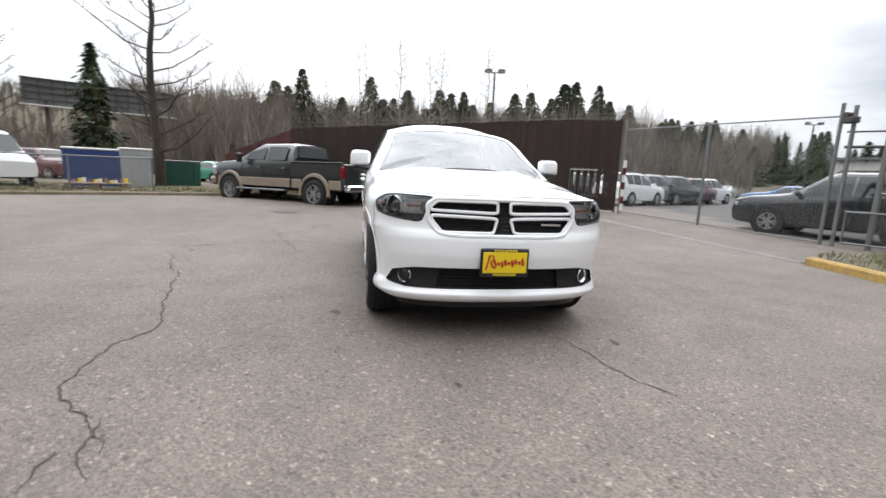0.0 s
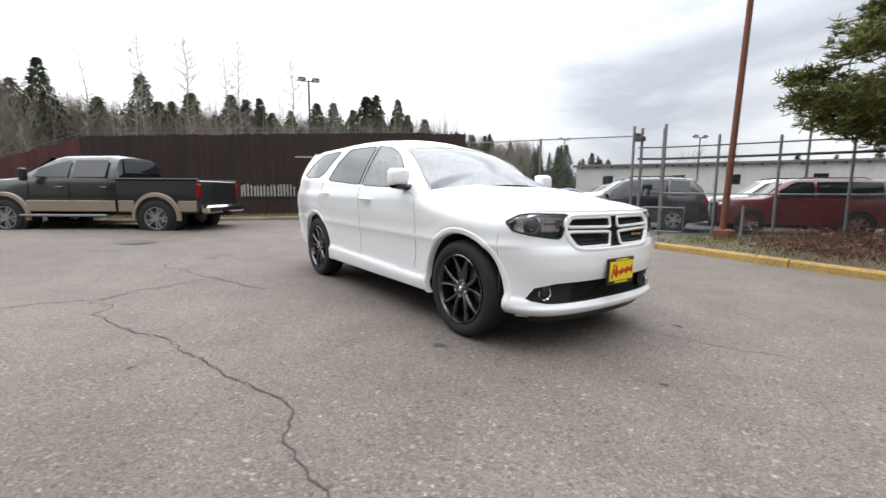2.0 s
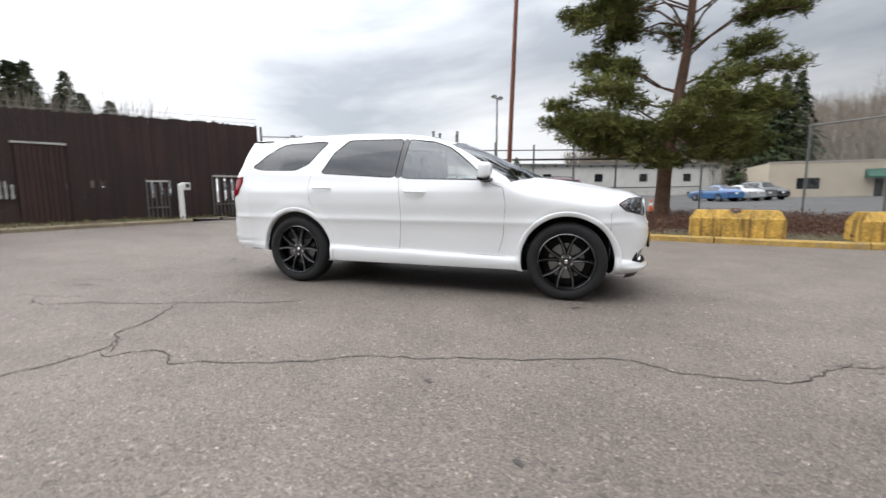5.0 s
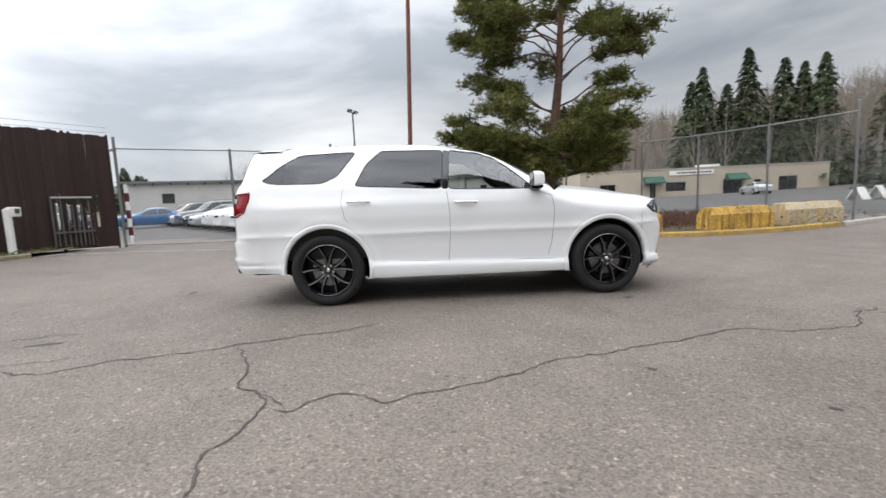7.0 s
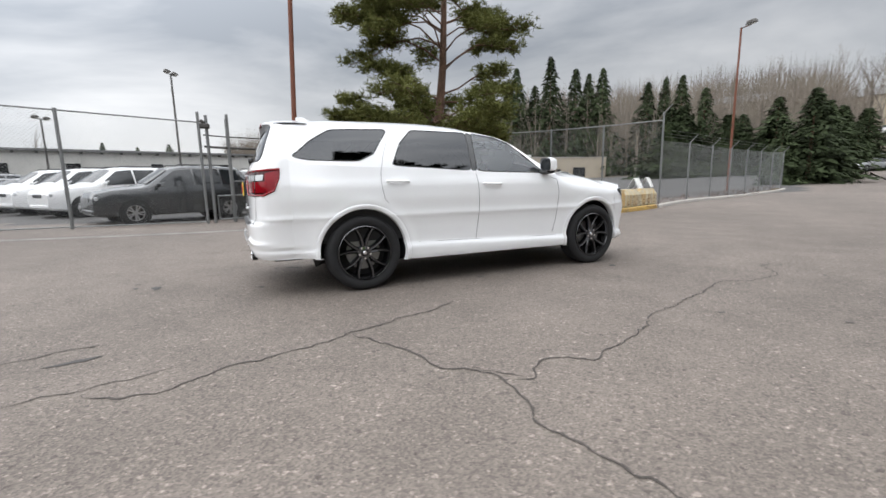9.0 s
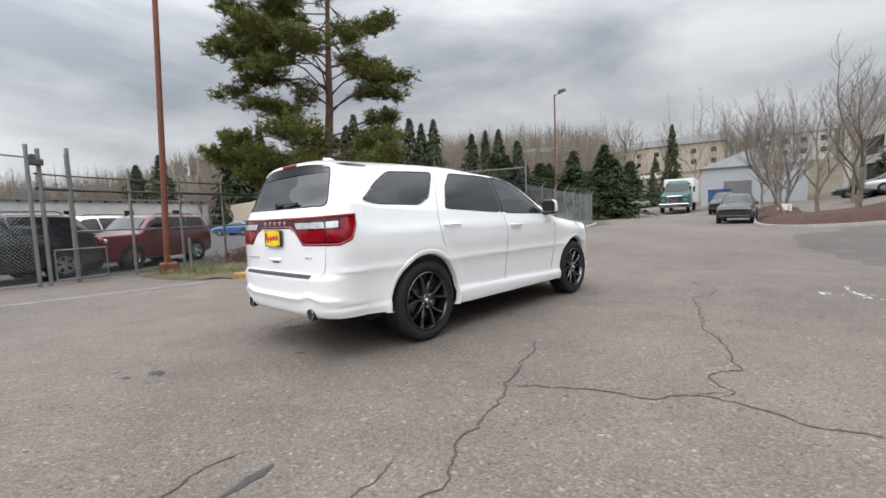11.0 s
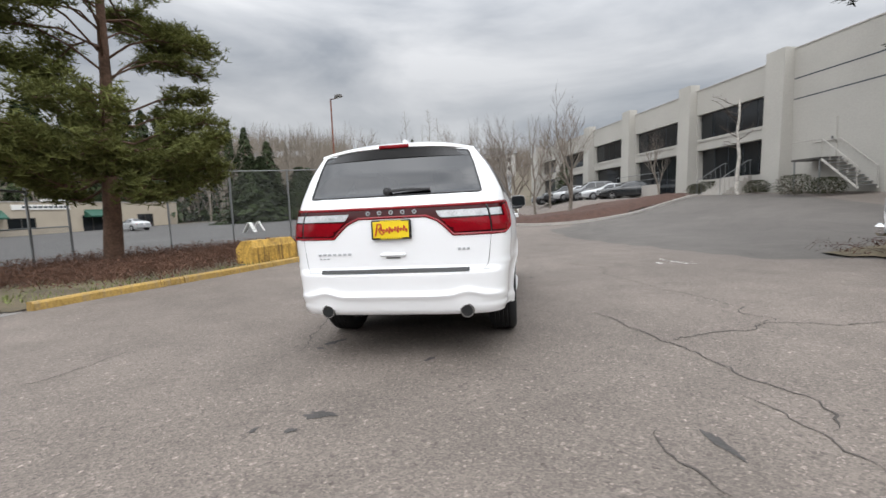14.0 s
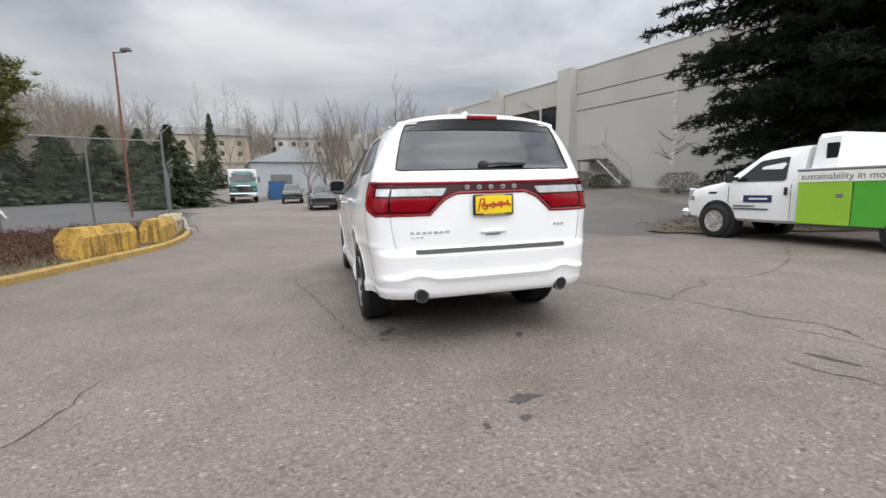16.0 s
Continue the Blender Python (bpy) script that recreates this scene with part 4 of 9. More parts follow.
        part("intake_slat", M().tube([front_off(a, z, 0.05) for a in range(-30, 31, 6)], 0.004, 5), UNDER, intake)
    ipts = [front_pt(*p) for p in inta]
    part("intake_edge", M().grid([ipts + ipts[:1], [(x * 0.985, y + 0.07, z) for x, y, z in ipts + ipts[:1]]]), TRIM_BLACK, intake)
    for s in (-1, 1):
        x, y, z = front_pt(front_a(s * 0.675, 0.440), 0.440)
        po = [(front_a(s * q, w), w) for q, w in dense(rounded([(0.46, 0.37), (0.43, 0.502), (0.60, 0.502), (0.75, 0.474), (0.795, 0.402), (0.66, 0.372)], 0.1), 3)]
        pan = chart(front_pt, min(a for a, w in po), max(a for a, w in po), 24, 0.37, 0.503, 10, [po])[1]
        part("fog_panel", shift(pan, (0, 0.026, 0)), UNDER, intake, smooth=True)
        turn = pose(x, y + 0.012, z, 0, 0, s * 24)
        fl = part("fog_lamp", M().lathe([(0.05, 0.050), (0.0, 0.049), (-0.006, 0.044), (0.006, 0.036)], (0, 0, 0), "y", 26).xform(turn), CHROME, intake, "chrome-ringed fog lamp", True)
        part("fog_lens", M().lathe([(-0.002, 0.0), (0.0, 0.02), (0.008, 0.037)], (0, 0, 0), "y", 24).xform(turn), GLASS_DARK, fl)
    # plates: yellow cards with a sweep of red writing, in black holders
    for yq, zq, s, hw, fh, ch in ((-0.797, 0.556, -1, 0.168, 0.19, 0.14), (4.188, 1.044, 1, 0.152, 0.158, 0.132)):
        pl = thing("plate_holder", "", "")
        pl.parent = car
        part("frame", M().box((0.0, yq - s * 0.012, zq), (2 * hw + 0.012, 0.02, fh), 0.008), TRIM_BLACK, pl)
        part("card", M().box((0.0, yq, zq), (2 * hw - 0.022, 0.008, ch), 0.002), PLATE_YELLOW, pl, "yellow dealer card")
        pts = [(-s * lerp(-hw * 0.50, hw * 0.82, k / 120) + 0.006 * math.sin(k * 0.47), yq + s * 0.0055, zq - 0.012 + 0.018 * k / 120 + (0.017 + 0.010 * math.sin(k * 0.17 + 1)) * math.sin(k * 0.47)) for k in range(121)]
        part("script", M().tube(pts, 0.0046, 5), SCRIPT_RED, pl)
        part("script_capital", M().tube([(-s * hw * q, yq + s * 0.0055, zq + w) for q, w in ((-0.82, -0.05), (-0.74, 0.0), (-0.68, 0.048), (-0.52, 0.046), (-0.48, 0.022), (-0.62, 0.002), (-0.55, -0.025), (-0.42, -0.04))], 0.0062, 5), SCRIPT_RED, pl)
        for zz, n in (((fh + ch) / 4 - 0.002, 9), (-(fh + ch) / 4 + 0.002, 9)):
            for k in range(n):
                part("letter_bar", M().box((lerp(-0.075, 0.075, k / (n - 1)), yq + s * 0.001, zq + zz), (0.011, 0.006, 0.012)), PLATE_YELLOW, pl)
    # tail lamps
    tl = part("tail_lamp", tail[2], RED_DARK, car, "full-width dark red tail lamp", True)
    edge = [tail_pt(*p) for p in lamp_all]
    part("lamp_border", M().tube(edge + edge[:1], 0.012, 6), RED_LENS, tl, smooth=True)

    def lens_patch(name, po, ma, d=0.006):
        c = chart(tail_pt, min(a for a, z in po), max(a for a, z in po), 16, min(z for a, z in po), max(z for a, z in po), 6, [dense(po, 4)])[1]
        cx = [(x * (1 + d), y + d, z) for x, y, z in c.v]
        c.v = cx
        part(name, c, ma, tl, smooth=True)
    for s in (-1, 1):
        f = lambda po: [(s * a, z) for a, z in po]
        lens_patch("reverse_lens", f([ta(0.345, 1.180), (49, 1.183), (49, 1.128), ta(0.375, 1.124)]), CLEAR_REFLECT)
        lens_patch("reverse_lens", f([(51, 1.183), (67, 1.187), (66, 1.132), (51, 1.128)]), CLEAR_REFLECT)
        lens_patch("brake_lens", f([ta(0.385, 1.110), (49, 1.116), (49, 1.01), ta(0.49, 1.004)]), RED_LENS)
        lens_patch("brake_lens", f([(51, 1.116), (75, 1.122), (68, 1.012), (51, 1.008)]), RED_LENS)
        lens_patch("marker_lens", f([(69, 1.20), (86, 1.222), (85, 1.14), (78.5, 1.025), (70, 1.005)]), RED_LENS)
        part("lamp_divider", M().tube([tail_pt(s * 50, z) for z in (1.0, 1.05, 1.1, 1.15, 1.2, 1.222)], 0.008, 6), GLOSS_BLACK, tl)
    for k in range(5):
        x = 0.19 - k * 0.0925
        z = 1.182
        y = tail_pt(tail_a(x, z), z)[1]
        part("badge_letter", M().lathe([(y + 0.002, 0.018), (y + 0.012, 0.017), (y + 0.012, 0.009), (y + 0.002, 0.009)], (x, 0, z), "y", 16), SILVER_BADGE, tl)
    # badges as plain bars
    for nm, x0, x1, z, h in (("badge_bar", 0.63, 0.33, 0.858, 0.021), ("badge_bar", 0.62, 0.52, 0.826, 0.012), ("badge_bar", -0.50, -0.60, 0.875, 0.024)):
        n = 7 if x0 - x1 > 0.2 else 3
        for k in range(n):
            x = lerp(x0, x1, (k + 0.5) / n)
            y = tail_pt(tail_a(x, z), z)[1]
            part(nm, M().box((x, y + 0.003, z), (abs(x1 - x0) / n * 0.6, 0.008, h * 0.8), 0.002), SILVER_BADGE, body)
    part("tailgate_handle", M().box((0.0, tail_pt(0, 0.83)[1] + 0.006, 0.845), (0.20, 0.03, 0.028), 0.01), PAINT_WHITE, body)
    part("handle_recess", M().box((0.0, tail_pt(0, 0.83)[1] + 0.002, 0.822), (0.11, 0.012, 0.010)), SHUT_GREY, body)
    sp = [[(tail_pt(a, 0.735 - 0.028 * t)[0], tail_pt(a, 0.735 - 0.028 * t)[1] + 0.008, 0.737 - 0.03 * t) for a in range(-33, 34, 3)] for t in (0, 0.33, 0.66, 1)]
    part("bumper_pad", M().grid(sp), TRIM_BLACK, car, "ribbed black bumper pad")
    # exhausts
    for s in (-1, 1):
        y0 = tail_pt(tail_a(0.565, 0.45), 0.45)[1] - 0.016
        ex = part("exhaust", M().lathe([(y0 - 0.03, 0.054), (y0 + 0.016, 0.054), (y0 + 0.016, 0.040)], (s * 0.558, 0, 0.404), "y", 28), UNDER, car, "dark exhaust outlet with a bright rim", True)
        part("exhaust_rim", M().lathe([(y0 + 0.014, 0.050), (y0 + 0.022, 0.049), (y0 + 0.022, 0.045), (y0 + 0.017, 0.044)], (s * 0.558, 0, 0.404), "y", 28), CHROME, ex, smooth=True)
        part("pipe_dark", M().lathe([(y0 + 0.018, 0.0), (y0 + 0.018, 0.043)], (s * 0.558, 0, 0.404), "y", 20), UNDER, ex)
    # roof spoiler with brake light, aerial, wiper
    rows = []
    for k, (yy, dz) in enumerate(((3.50, 0.004), (3.70, 0.012), (3.86, 0.016), (3.965, 0.006), (3.975, -0.012), (3.93, -0.03), (3.80, -0.045))):
        row = []
        for j in range(31):
            u = -1 + 2 * j / 30
            x = u * (0.665 - 0.03 * sstep(3.5, 3.98, yy))
            bow = -0.11 * abs(u) ** 3.0 * sstep(3.5, 3.95, yy)
            y2 = min(yy + bow, TAIL + 0.3)
            row.append((x, yy + bow, house_pt(min(y2, TAIL), 1 - 0.5 * min(abs(x) / corner(TAIL)[0], 0.999))[2] + dz - 0.022 * max(0, y2 - TAIL) / 0.25))
        rows.append(row)
    part("roof_spoiler", M().grid(rows), PAINT_WHITE, body, smooth=True)
    part("spoiler_shade", M().grid([[(x * 0.95, y - 0.012, z - 0.002) for x, y, z in rows[-3]], [(0.60 * u, tail_pt(tail_a(0.60 * u, 1.60), 1.60)[1] + 0.006, 1.607 - 0.012 * u * u) for u in [-1 + 2 * j / 30 for j in range(31)]]]), TRIM_BLACK, body)
    part("high_brake_light", M().box((0.0, 3.968, 1.694), (0.25, 0.022, 0.024), 0.006), RED_LENS, body, "dark red brake light")
    part("aerial_fin", M().add([(-0.035, 3.30, 1.735), (0.035, 3.30, 1.735), (0.03, 3.52, 1.73), (-0.03, 3.52, 1.73), (-0.012, 3.45, 1.80), (0.012, 3.45, 1.80), (0.010, 3.52, 1.795), (-0.010, 3.52, 1.795)], [(0, 1, 5, 4), (1, 2, 6, 5), (2, 3, 7, 6), (3, 0, 4, 7), (4, 5, 6, 7), (0, 3, 2, 1)]), PAINT_WHITE, body, smooth=True)
    wz = 1.345
    part("rear_wiper", M().tube([(-0.30, tail_pt(tail_a(0.30, 1.35), 1.35)[1] + 0.022, 1.350), (-0.1, tail_pt(5, 1.35)[1] + 0.026, 1.356), (0.05, tail_pt(3, wz)[1] + 0.028, wz)], 0.012, 6).lathe([(tail_pt(3, wz)[1], 0.034), (tail_pt(3, wz)[1] + 0.04, 0.03), (tail_pt(3, wz)[1] + 0.046, 0.0)], (0.04, 0, wz), "y", 14), TRIM_BLACK, body)
    part("cowl", M().grid([[(x, 0.30 + 0.26 * (abs(x) / 0.85) ** 2.2 - 0.03, 1.222 - 0.10 * (abs(x) / 0.85) ** 2.2) for x in [-0.84 + 0.07 * j for j in range(25)]], [(x, 0.30 + 0.26 * (abs(x) / 0.85) ** 2.2 + 0.05, 1.235 - 0.10 * (abs(x) / 0.85) ** 2.2) for x in [-0.84 + 0.07 * j for j in range(25)]]]), TRIM_BLACK, body)
    # cabin
    dash = M().box((0, 0.86, 1.06), (1.56, 0.42, 0.24), 0.07).box((0, 0.62, 1.13), (1.5, 0.35, 0.06), 0.02).box((0, 1.25, 0.72), (0.28, 0.9, 0.3), 0.04)
    part("dashboard", dash, SEAT, car, "dark dashboard")
    ring = M().tube([(0.38 + 0.19 * math.cos(t), 1.17 + 0.06 * math.sin(t), 1.08 + 0.175 * math.sin(t)) for t in [2 * math.pi * k / 28 for k in range(29)]], 0.016, 6)
    ring.tube([(0.20, 1.17, 1.08), (0.38, 1.15, 1.07), (0.56, 1.17, 1.08)], 0.018, 6).cyl((0.38, 1.0, 1.04), (0.38, 1.16, 1.075), 0.05, n=12)
    part("steering_wheel", ring, TRIM_BLACK, car, smooth=True)
    for yy, xs in ((1.75, (-0.38, 0.38)), (2.60, (-0.42, 0.42)), (3.35, (-0.36, 0.36))):
        for x in xs:
            st = thing("seat", "", "")
            st.parent = car
            part("cushion", M().box((x, yy - 0.18, 0.78), (0.52, 0.52, 0.16), 0.06), SEAT, st)
            part("seat_back", M().box((x, yy + 0.12, 1.10), (0.50, 0.14, 0.62), 0.06), SEAT, st)
            part("headrest", M().box((x, yy + 0.14, 1.485), (0.26, 0.10, 0.17), 0.04).cyl((x, yy + 0.14, 1.36), (x, yy + 0.14, 1.45), 0.03), SEAT, st)
    part("roof_lining", M().grid([[(house_pt(y, 1 - 0.46 * abs(u))[0] * math.copysign(1, u), y, house_pt(y, 1 - 0.46 * abs(u))[2] - 0.035) for u in [-1 + 0.1 * j for j in range(21)]] for y in [1.28 + 0.1 * k for k in range(25)]]), SIGN_WHITE, car, "pale roof lining", True)
    part("inner_mirror", M().box((0, 1.10, 1.50), (0.24, 0.03, 0.07), 0.012), TRIM_BLACK, car)
    for sx in (-1, 1):
        part("door_trim", M().grid([[(sx * (half_width(y, z) - 0.07), y, z) for y in [0.75 + 0.1 * k for k in range(30)]] for z in (0.5, 0.8, 1.0, 1.17)]), SEAT, car, "dark door lining")
    for sx in (-1, 1):
        for y in (FY, RY):
            make_wheel(car, sx, y, RIM)
    return car


def z_lo(y):
    """Lower edge of the side."""
    return interp(y, (-0.4, 0.0, 0.6, 2.4, 2.7, 3.3, 3.72), (0.285, 0.285, 0.285, 0.285, 0.30, 0.36, 0.372))


def z_at(y, t):
    return lerp(z_lo(y), top_edge(y), t)


def arch_poly(c):
    """Arch outline in the side sheet's own coordinates, open below."""
    pts = [(c + ARCH * math.cos(a), WZ + ARCH * math.sin(a)) for a in [math.pi * k / 40 for k in range(41)]]
    pts = [(c + ARCH + 0.002, 0.20)] + pts + [(c - ARCH - 0.002, 0.20)]
    return [(y, (z - z_lo(y)) / (top_edge(y) - z_lo(y))) for y, z in pts]


def nose_arch(s):
    """The front arch's share of the nose."""
    pts = [(91, 0.2)]
    for k in range(25):
        z = lerp(0.2, WZ + math.sqrt(ARCH ** 2 - NOSE ** 2), k / 24)
        y = -math.sqrt(max(ARCH ** 2 - (z - WZ) ** 2, NOSE ** 2)) if z > WZ else -ARCH
        pts.append((math.degrees(math.acos(min(((NOSE - y) / front_d(z)), 1) ** (NEX / 2))), z))
    pts.append((91, pts[-1][1]))
    return [(s * a, z) for a, z in (pts if s > 0 else pts[::-1])]


def front_off(a, z, d):
    x, y, w = front_pt(a, z)
    return (x, y + d, w)


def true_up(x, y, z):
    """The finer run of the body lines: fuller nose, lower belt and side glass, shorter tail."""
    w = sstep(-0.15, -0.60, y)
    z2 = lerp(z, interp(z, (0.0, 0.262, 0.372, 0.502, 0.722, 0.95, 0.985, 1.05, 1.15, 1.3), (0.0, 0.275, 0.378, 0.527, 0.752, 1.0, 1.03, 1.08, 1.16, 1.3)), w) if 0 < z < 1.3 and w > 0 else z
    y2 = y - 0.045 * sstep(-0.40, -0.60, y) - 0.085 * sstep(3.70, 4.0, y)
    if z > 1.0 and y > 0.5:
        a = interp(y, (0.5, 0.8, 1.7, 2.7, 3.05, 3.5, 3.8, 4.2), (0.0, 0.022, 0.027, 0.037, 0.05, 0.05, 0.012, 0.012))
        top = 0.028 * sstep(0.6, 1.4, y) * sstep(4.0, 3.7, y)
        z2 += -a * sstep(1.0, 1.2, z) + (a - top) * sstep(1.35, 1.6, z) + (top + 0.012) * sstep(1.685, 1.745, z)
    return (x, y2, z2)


suv = build_suv()
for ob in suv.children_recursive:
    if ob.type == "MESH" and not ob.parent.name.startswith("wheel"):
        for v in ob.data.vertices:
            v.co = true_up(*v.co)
suv.matrix_world = pose(0.051, 0.099, -0.024, 0.50, 0.42, 3.10)


# ---- ground ----
def axis_steps(lo, hi, fine_lo, fine_hi, step):
    a = [fine_lo]
    s = step
    while a[0] > lo:
        s *= 1.12
        a.insert(0, a[0] - s)
    x = fine_lo
    while x < fine_hi - 1e-6:
        x += step
        a.append(x)
    s = step
    while a[-1] < hi:
        s *= 1.12
        a.append(a[-1] + s)
    return a


GX, GY = axis_steps(-520, 520, -24, 24, 1.0), axis_steps(-520, 520, -46, 24, 1.0)
gm = M()
for i in range(len(GY)):
    for x in GX:
        gm.v.append((x, GY[i], ground_z(x, GY[i])))
nx = len(GX)
for i in range(len(GY) - 1):
    for j in range(nx - 1):
        gm.f.append((i * nx + j, i * nx + j + 1, (i + 1) * nx + j + 1, (i + 1) * nx + j))
        cx, cy = (GX[j] + GX[j + 1]) / 2, (GY[i] + GY[i + 1]) / 2
        far = math.hypot(cx, cy)
        lot = cx > 10.5 + 0.3 * max(0, cy - 8) and -0.62 * cy - 6 < cx and far < 78
        road = cy < 0 and -cy < 120 and abs(cx - 2 - 0.26 * max(0, -cy - 10)) < 7.5
        near = far < 20 or (cy < 0 and far < 62 and cx < 5) or (far < 34 and cy > 0)
        gm.mi.append(1 if lot else (0 if near or road else 2))
ground = part("ground", gm, [ASPHALT, ASPHALT_DARK, WOODS], smooth=True)
tagged(ground, "worn grey asphalt lot and road with brown woodland floor beyond", "ground", kind="structure")


def smooth_path(pts, step=0.25):
    """Points at even steps along a curve through the given ones."""
    pts = [Vector((p[0], p[1], 0)) for p in pts]
    ext = [pts[0] * 2 - pts[1]] + pts + [pts[-1] * 2 - pts[-2]]
    out = []
    for k in range(1, len(ext) - 2):
        a, b, c, d = ext[k - 1:k + 3]
        n = max(2, int((c - b).length / step))
        for i in range(n):
            t = i / n
            out.append(0.5 * (2 * b + (c - a) * t + (2 * a - 5 * b + 4 * c - d) * t * t + (3 * b - a - 3 * c + d) * t ** 3))
    out.append(pts[-1])
    return out


def sides(path):
    """For each point of a path, the unit vector to its left."""
    r = []
    for k in range(len(path)):
        d = (path[min(k + 1, len(path) - 1)] - path[max(k - 1, 0)]).normalized()
        r.append(Vector((-d.y, d.x, 0)))
    return r


# cracks: ragged dark seams in the asphalt
CRACKS = [
    ([(-3.37, 2.85), (-3.44, 2.70), (-3.27, 2.57), (-3.24, 2.40), (-3.36, 2.22), (-3.28, 2.03), (-3.20, 1.80), (-3.05, 1.45), (-2.96, 1.34), (-2.82, 1.10), (-2.76, 0.76), (-2.62, 0.40), (-2.46, 0.03), (-2.28, -0.46), (-2.37, -0.62), (-2.42, -0.80), (-2.37, -1.14), (-2.30, -1.36), (-2.16, -1.48), (-2.0, -1.58)], 0.012),
    ([(-1.78, 2.44), (-2.02, 2.86), (-2.17, 3.25), (-2.24, 3.46), (-2.32, 3.62), (-2.45, 3.94), (-2.53, 4.17), (-2.58, 4.30), (-2.66, 4.42), (-2.74, 4.62), (-2.74, 4.80), (-2.63, 4.97)], 0.014),
    ([(-2.26, 3.47), (-2.40, 3.41), (-2.62, 3.26), (-2.86, 3.16), (-3.06, 3.12), (-3.16, 2.94), (-3.32, 2.86), (-3.42, 2.85), (-3.58, 2.89), (-3.84, 2.93), (-4.01, 2.89), (-4.20, 2.86), (-5.2, 2.3), (-7.1, 0.8)], 0.013),
    ([(-3.41, 2.70), (-3.14, 2.92)], 0.009),
    ([(-2.40, 4.56), (-2.48, 4.75), (-2.55, 4.95), (-2.60, 5.12), (-2.63, 5.32)], 0.010),
    ([(-1.82, 5.05), (-1.80, 5.16), (-1.86, 5.30), (-1.91, 5.44), (-1.96, 5.58)], 0.014),
    ([(1.66, 0.92), (1.27, 2.27), (1.01, 3.36), (0.85, 3.75), (0.76, 4.0)], 0.010),
    ([(2.54, 4.95), (2.49, 4.75), (2.48, 4.42), (2.47, 4.15)], 0.010),
    ([(-1.99, -1.58), (-1.91, -1.80), (-1.86, -1.95), (-1.80, -2.03)], 0.012),
    ([(-2.03, -1.78), (-2.02, -1.96), (-2.0, -2.08)], 0.010),
    ([(-2.12, -1.49), (-1.83, -1.88)], 0.007),
    ([(0.55, -0.58), (0.65, -0.88), (0.75, -1.22), (0.81, -1.33), (0.90, -1.60)], 0.009),
]
rc = random.Random(4)
for pts, w in CRACKS:
    path = smooth_path(pts, 0.035)
    nrm = sides(path)
    rows = []
    off = 0.0
    for k, (p, s) in enumerate(zip(path, nrm)):
        off = 0.80 * off + rc.gauss(0, 0.011)
        ww = 0.52 * w * (0.45 + 0.95 * rc.random()) * (1 if 2 < k < len(path) - 3 else 0.3)
        c = p + s * off
        z = ground_z(c.x, c.y)
        rows.append([(c.x + s.x * ww, c.y + s.y * ww, z + 0.0045), (c.x, c.y, z + 0.0035), (c.x - s.x * ww * 0.8, c.y - s.y * ww * 0.8, z + 0.0045)])
    ob = part("asphalt_crack", M().grid(rows), CRACK)
    tagged(ob, "dark ragged crack in the worn asphalt", "crack", "cracks in the asphalt", "structure")


def blot(name, x, y, rx, ry, material, label, seed, rz=0.0):
    r = random.Random(seed)
    ph = [r.uniform(0, 6.3) for _ in range(4)]
    pts = []
    for k in range(36):
        a = 2 * math.pi * k / 36
        q = r.uniform(0.78, 1.12) + 0.22 * math.sin(2 * a + ph[0]) + 0.16 * math.sin(3 * a + ph[1]) + 0.10 * math.sin(7 * a + ph[2]) + 0.07 * math.sin(11 * a + ph[3])
        u, v = rx * q * math.cos(a), ry * q * math.sin(a)
        X, Y = x + u * math.cos(rz) - v * math.sin(rz), y + u * math.sin(rz) + v * math.cos(rz)
        pts.append((X, Y, ground_z(X, Y) + 0.004))
    m = M().add(pts + [(x, y, ground_z(x, y) + 0.005)], [(k, (k + 1) % 36, 36) for k in range(36)])
    return tagged(part(name, m, material), label, "stain", "oil stains", "structure")


for k, (x, y, rx, ry) in enumerate(((0.0, 5.12, 0.10, 0.045), (0.61, 3.71, 0.10, 0.05), (-2.08, 5.17, 0.14, 0.026), (0.07, 5.32, 0.03, 0.03), (-0.98, 1.76, 0.05, 0.02), (-3.04, 0.61, 0.025, 0.02), (-1.11, -0.07, 0.07, 0.03), (0.65, 3.9, 0.05, 0.02), (-0.4, 4.1, 0.05, 0.03), (0.97, -0.75, 0.06, 0.025), (-2.6, -1.7, 0.03, 0.02), (-3.6, 0.0, 0.03, 0.015), (0.28, 5.35, 0.03, 0.02), (-0.3, -1.35, 0.03, 0.015))):
    blot("oil_stain", x, y, rx, ry, STAIN, "small dark oil stain on the asphalt", 20 + k, 0.9 * k)
mh = part("manhole_cover", M().lathe([(0.0, 0.0), (0.006, 0.0), (0.006, 0.30), (0.001, 0.33)], (-3.15, 7.7, ground_z(-3.15, 7.7) + 0.003), "z", 32), STEEL_DARK)
tagged(mh, "dark round iron manhole cover in asphalt", "manhole cover", kind="structure")
mk = M()
rm = random.Random(4)
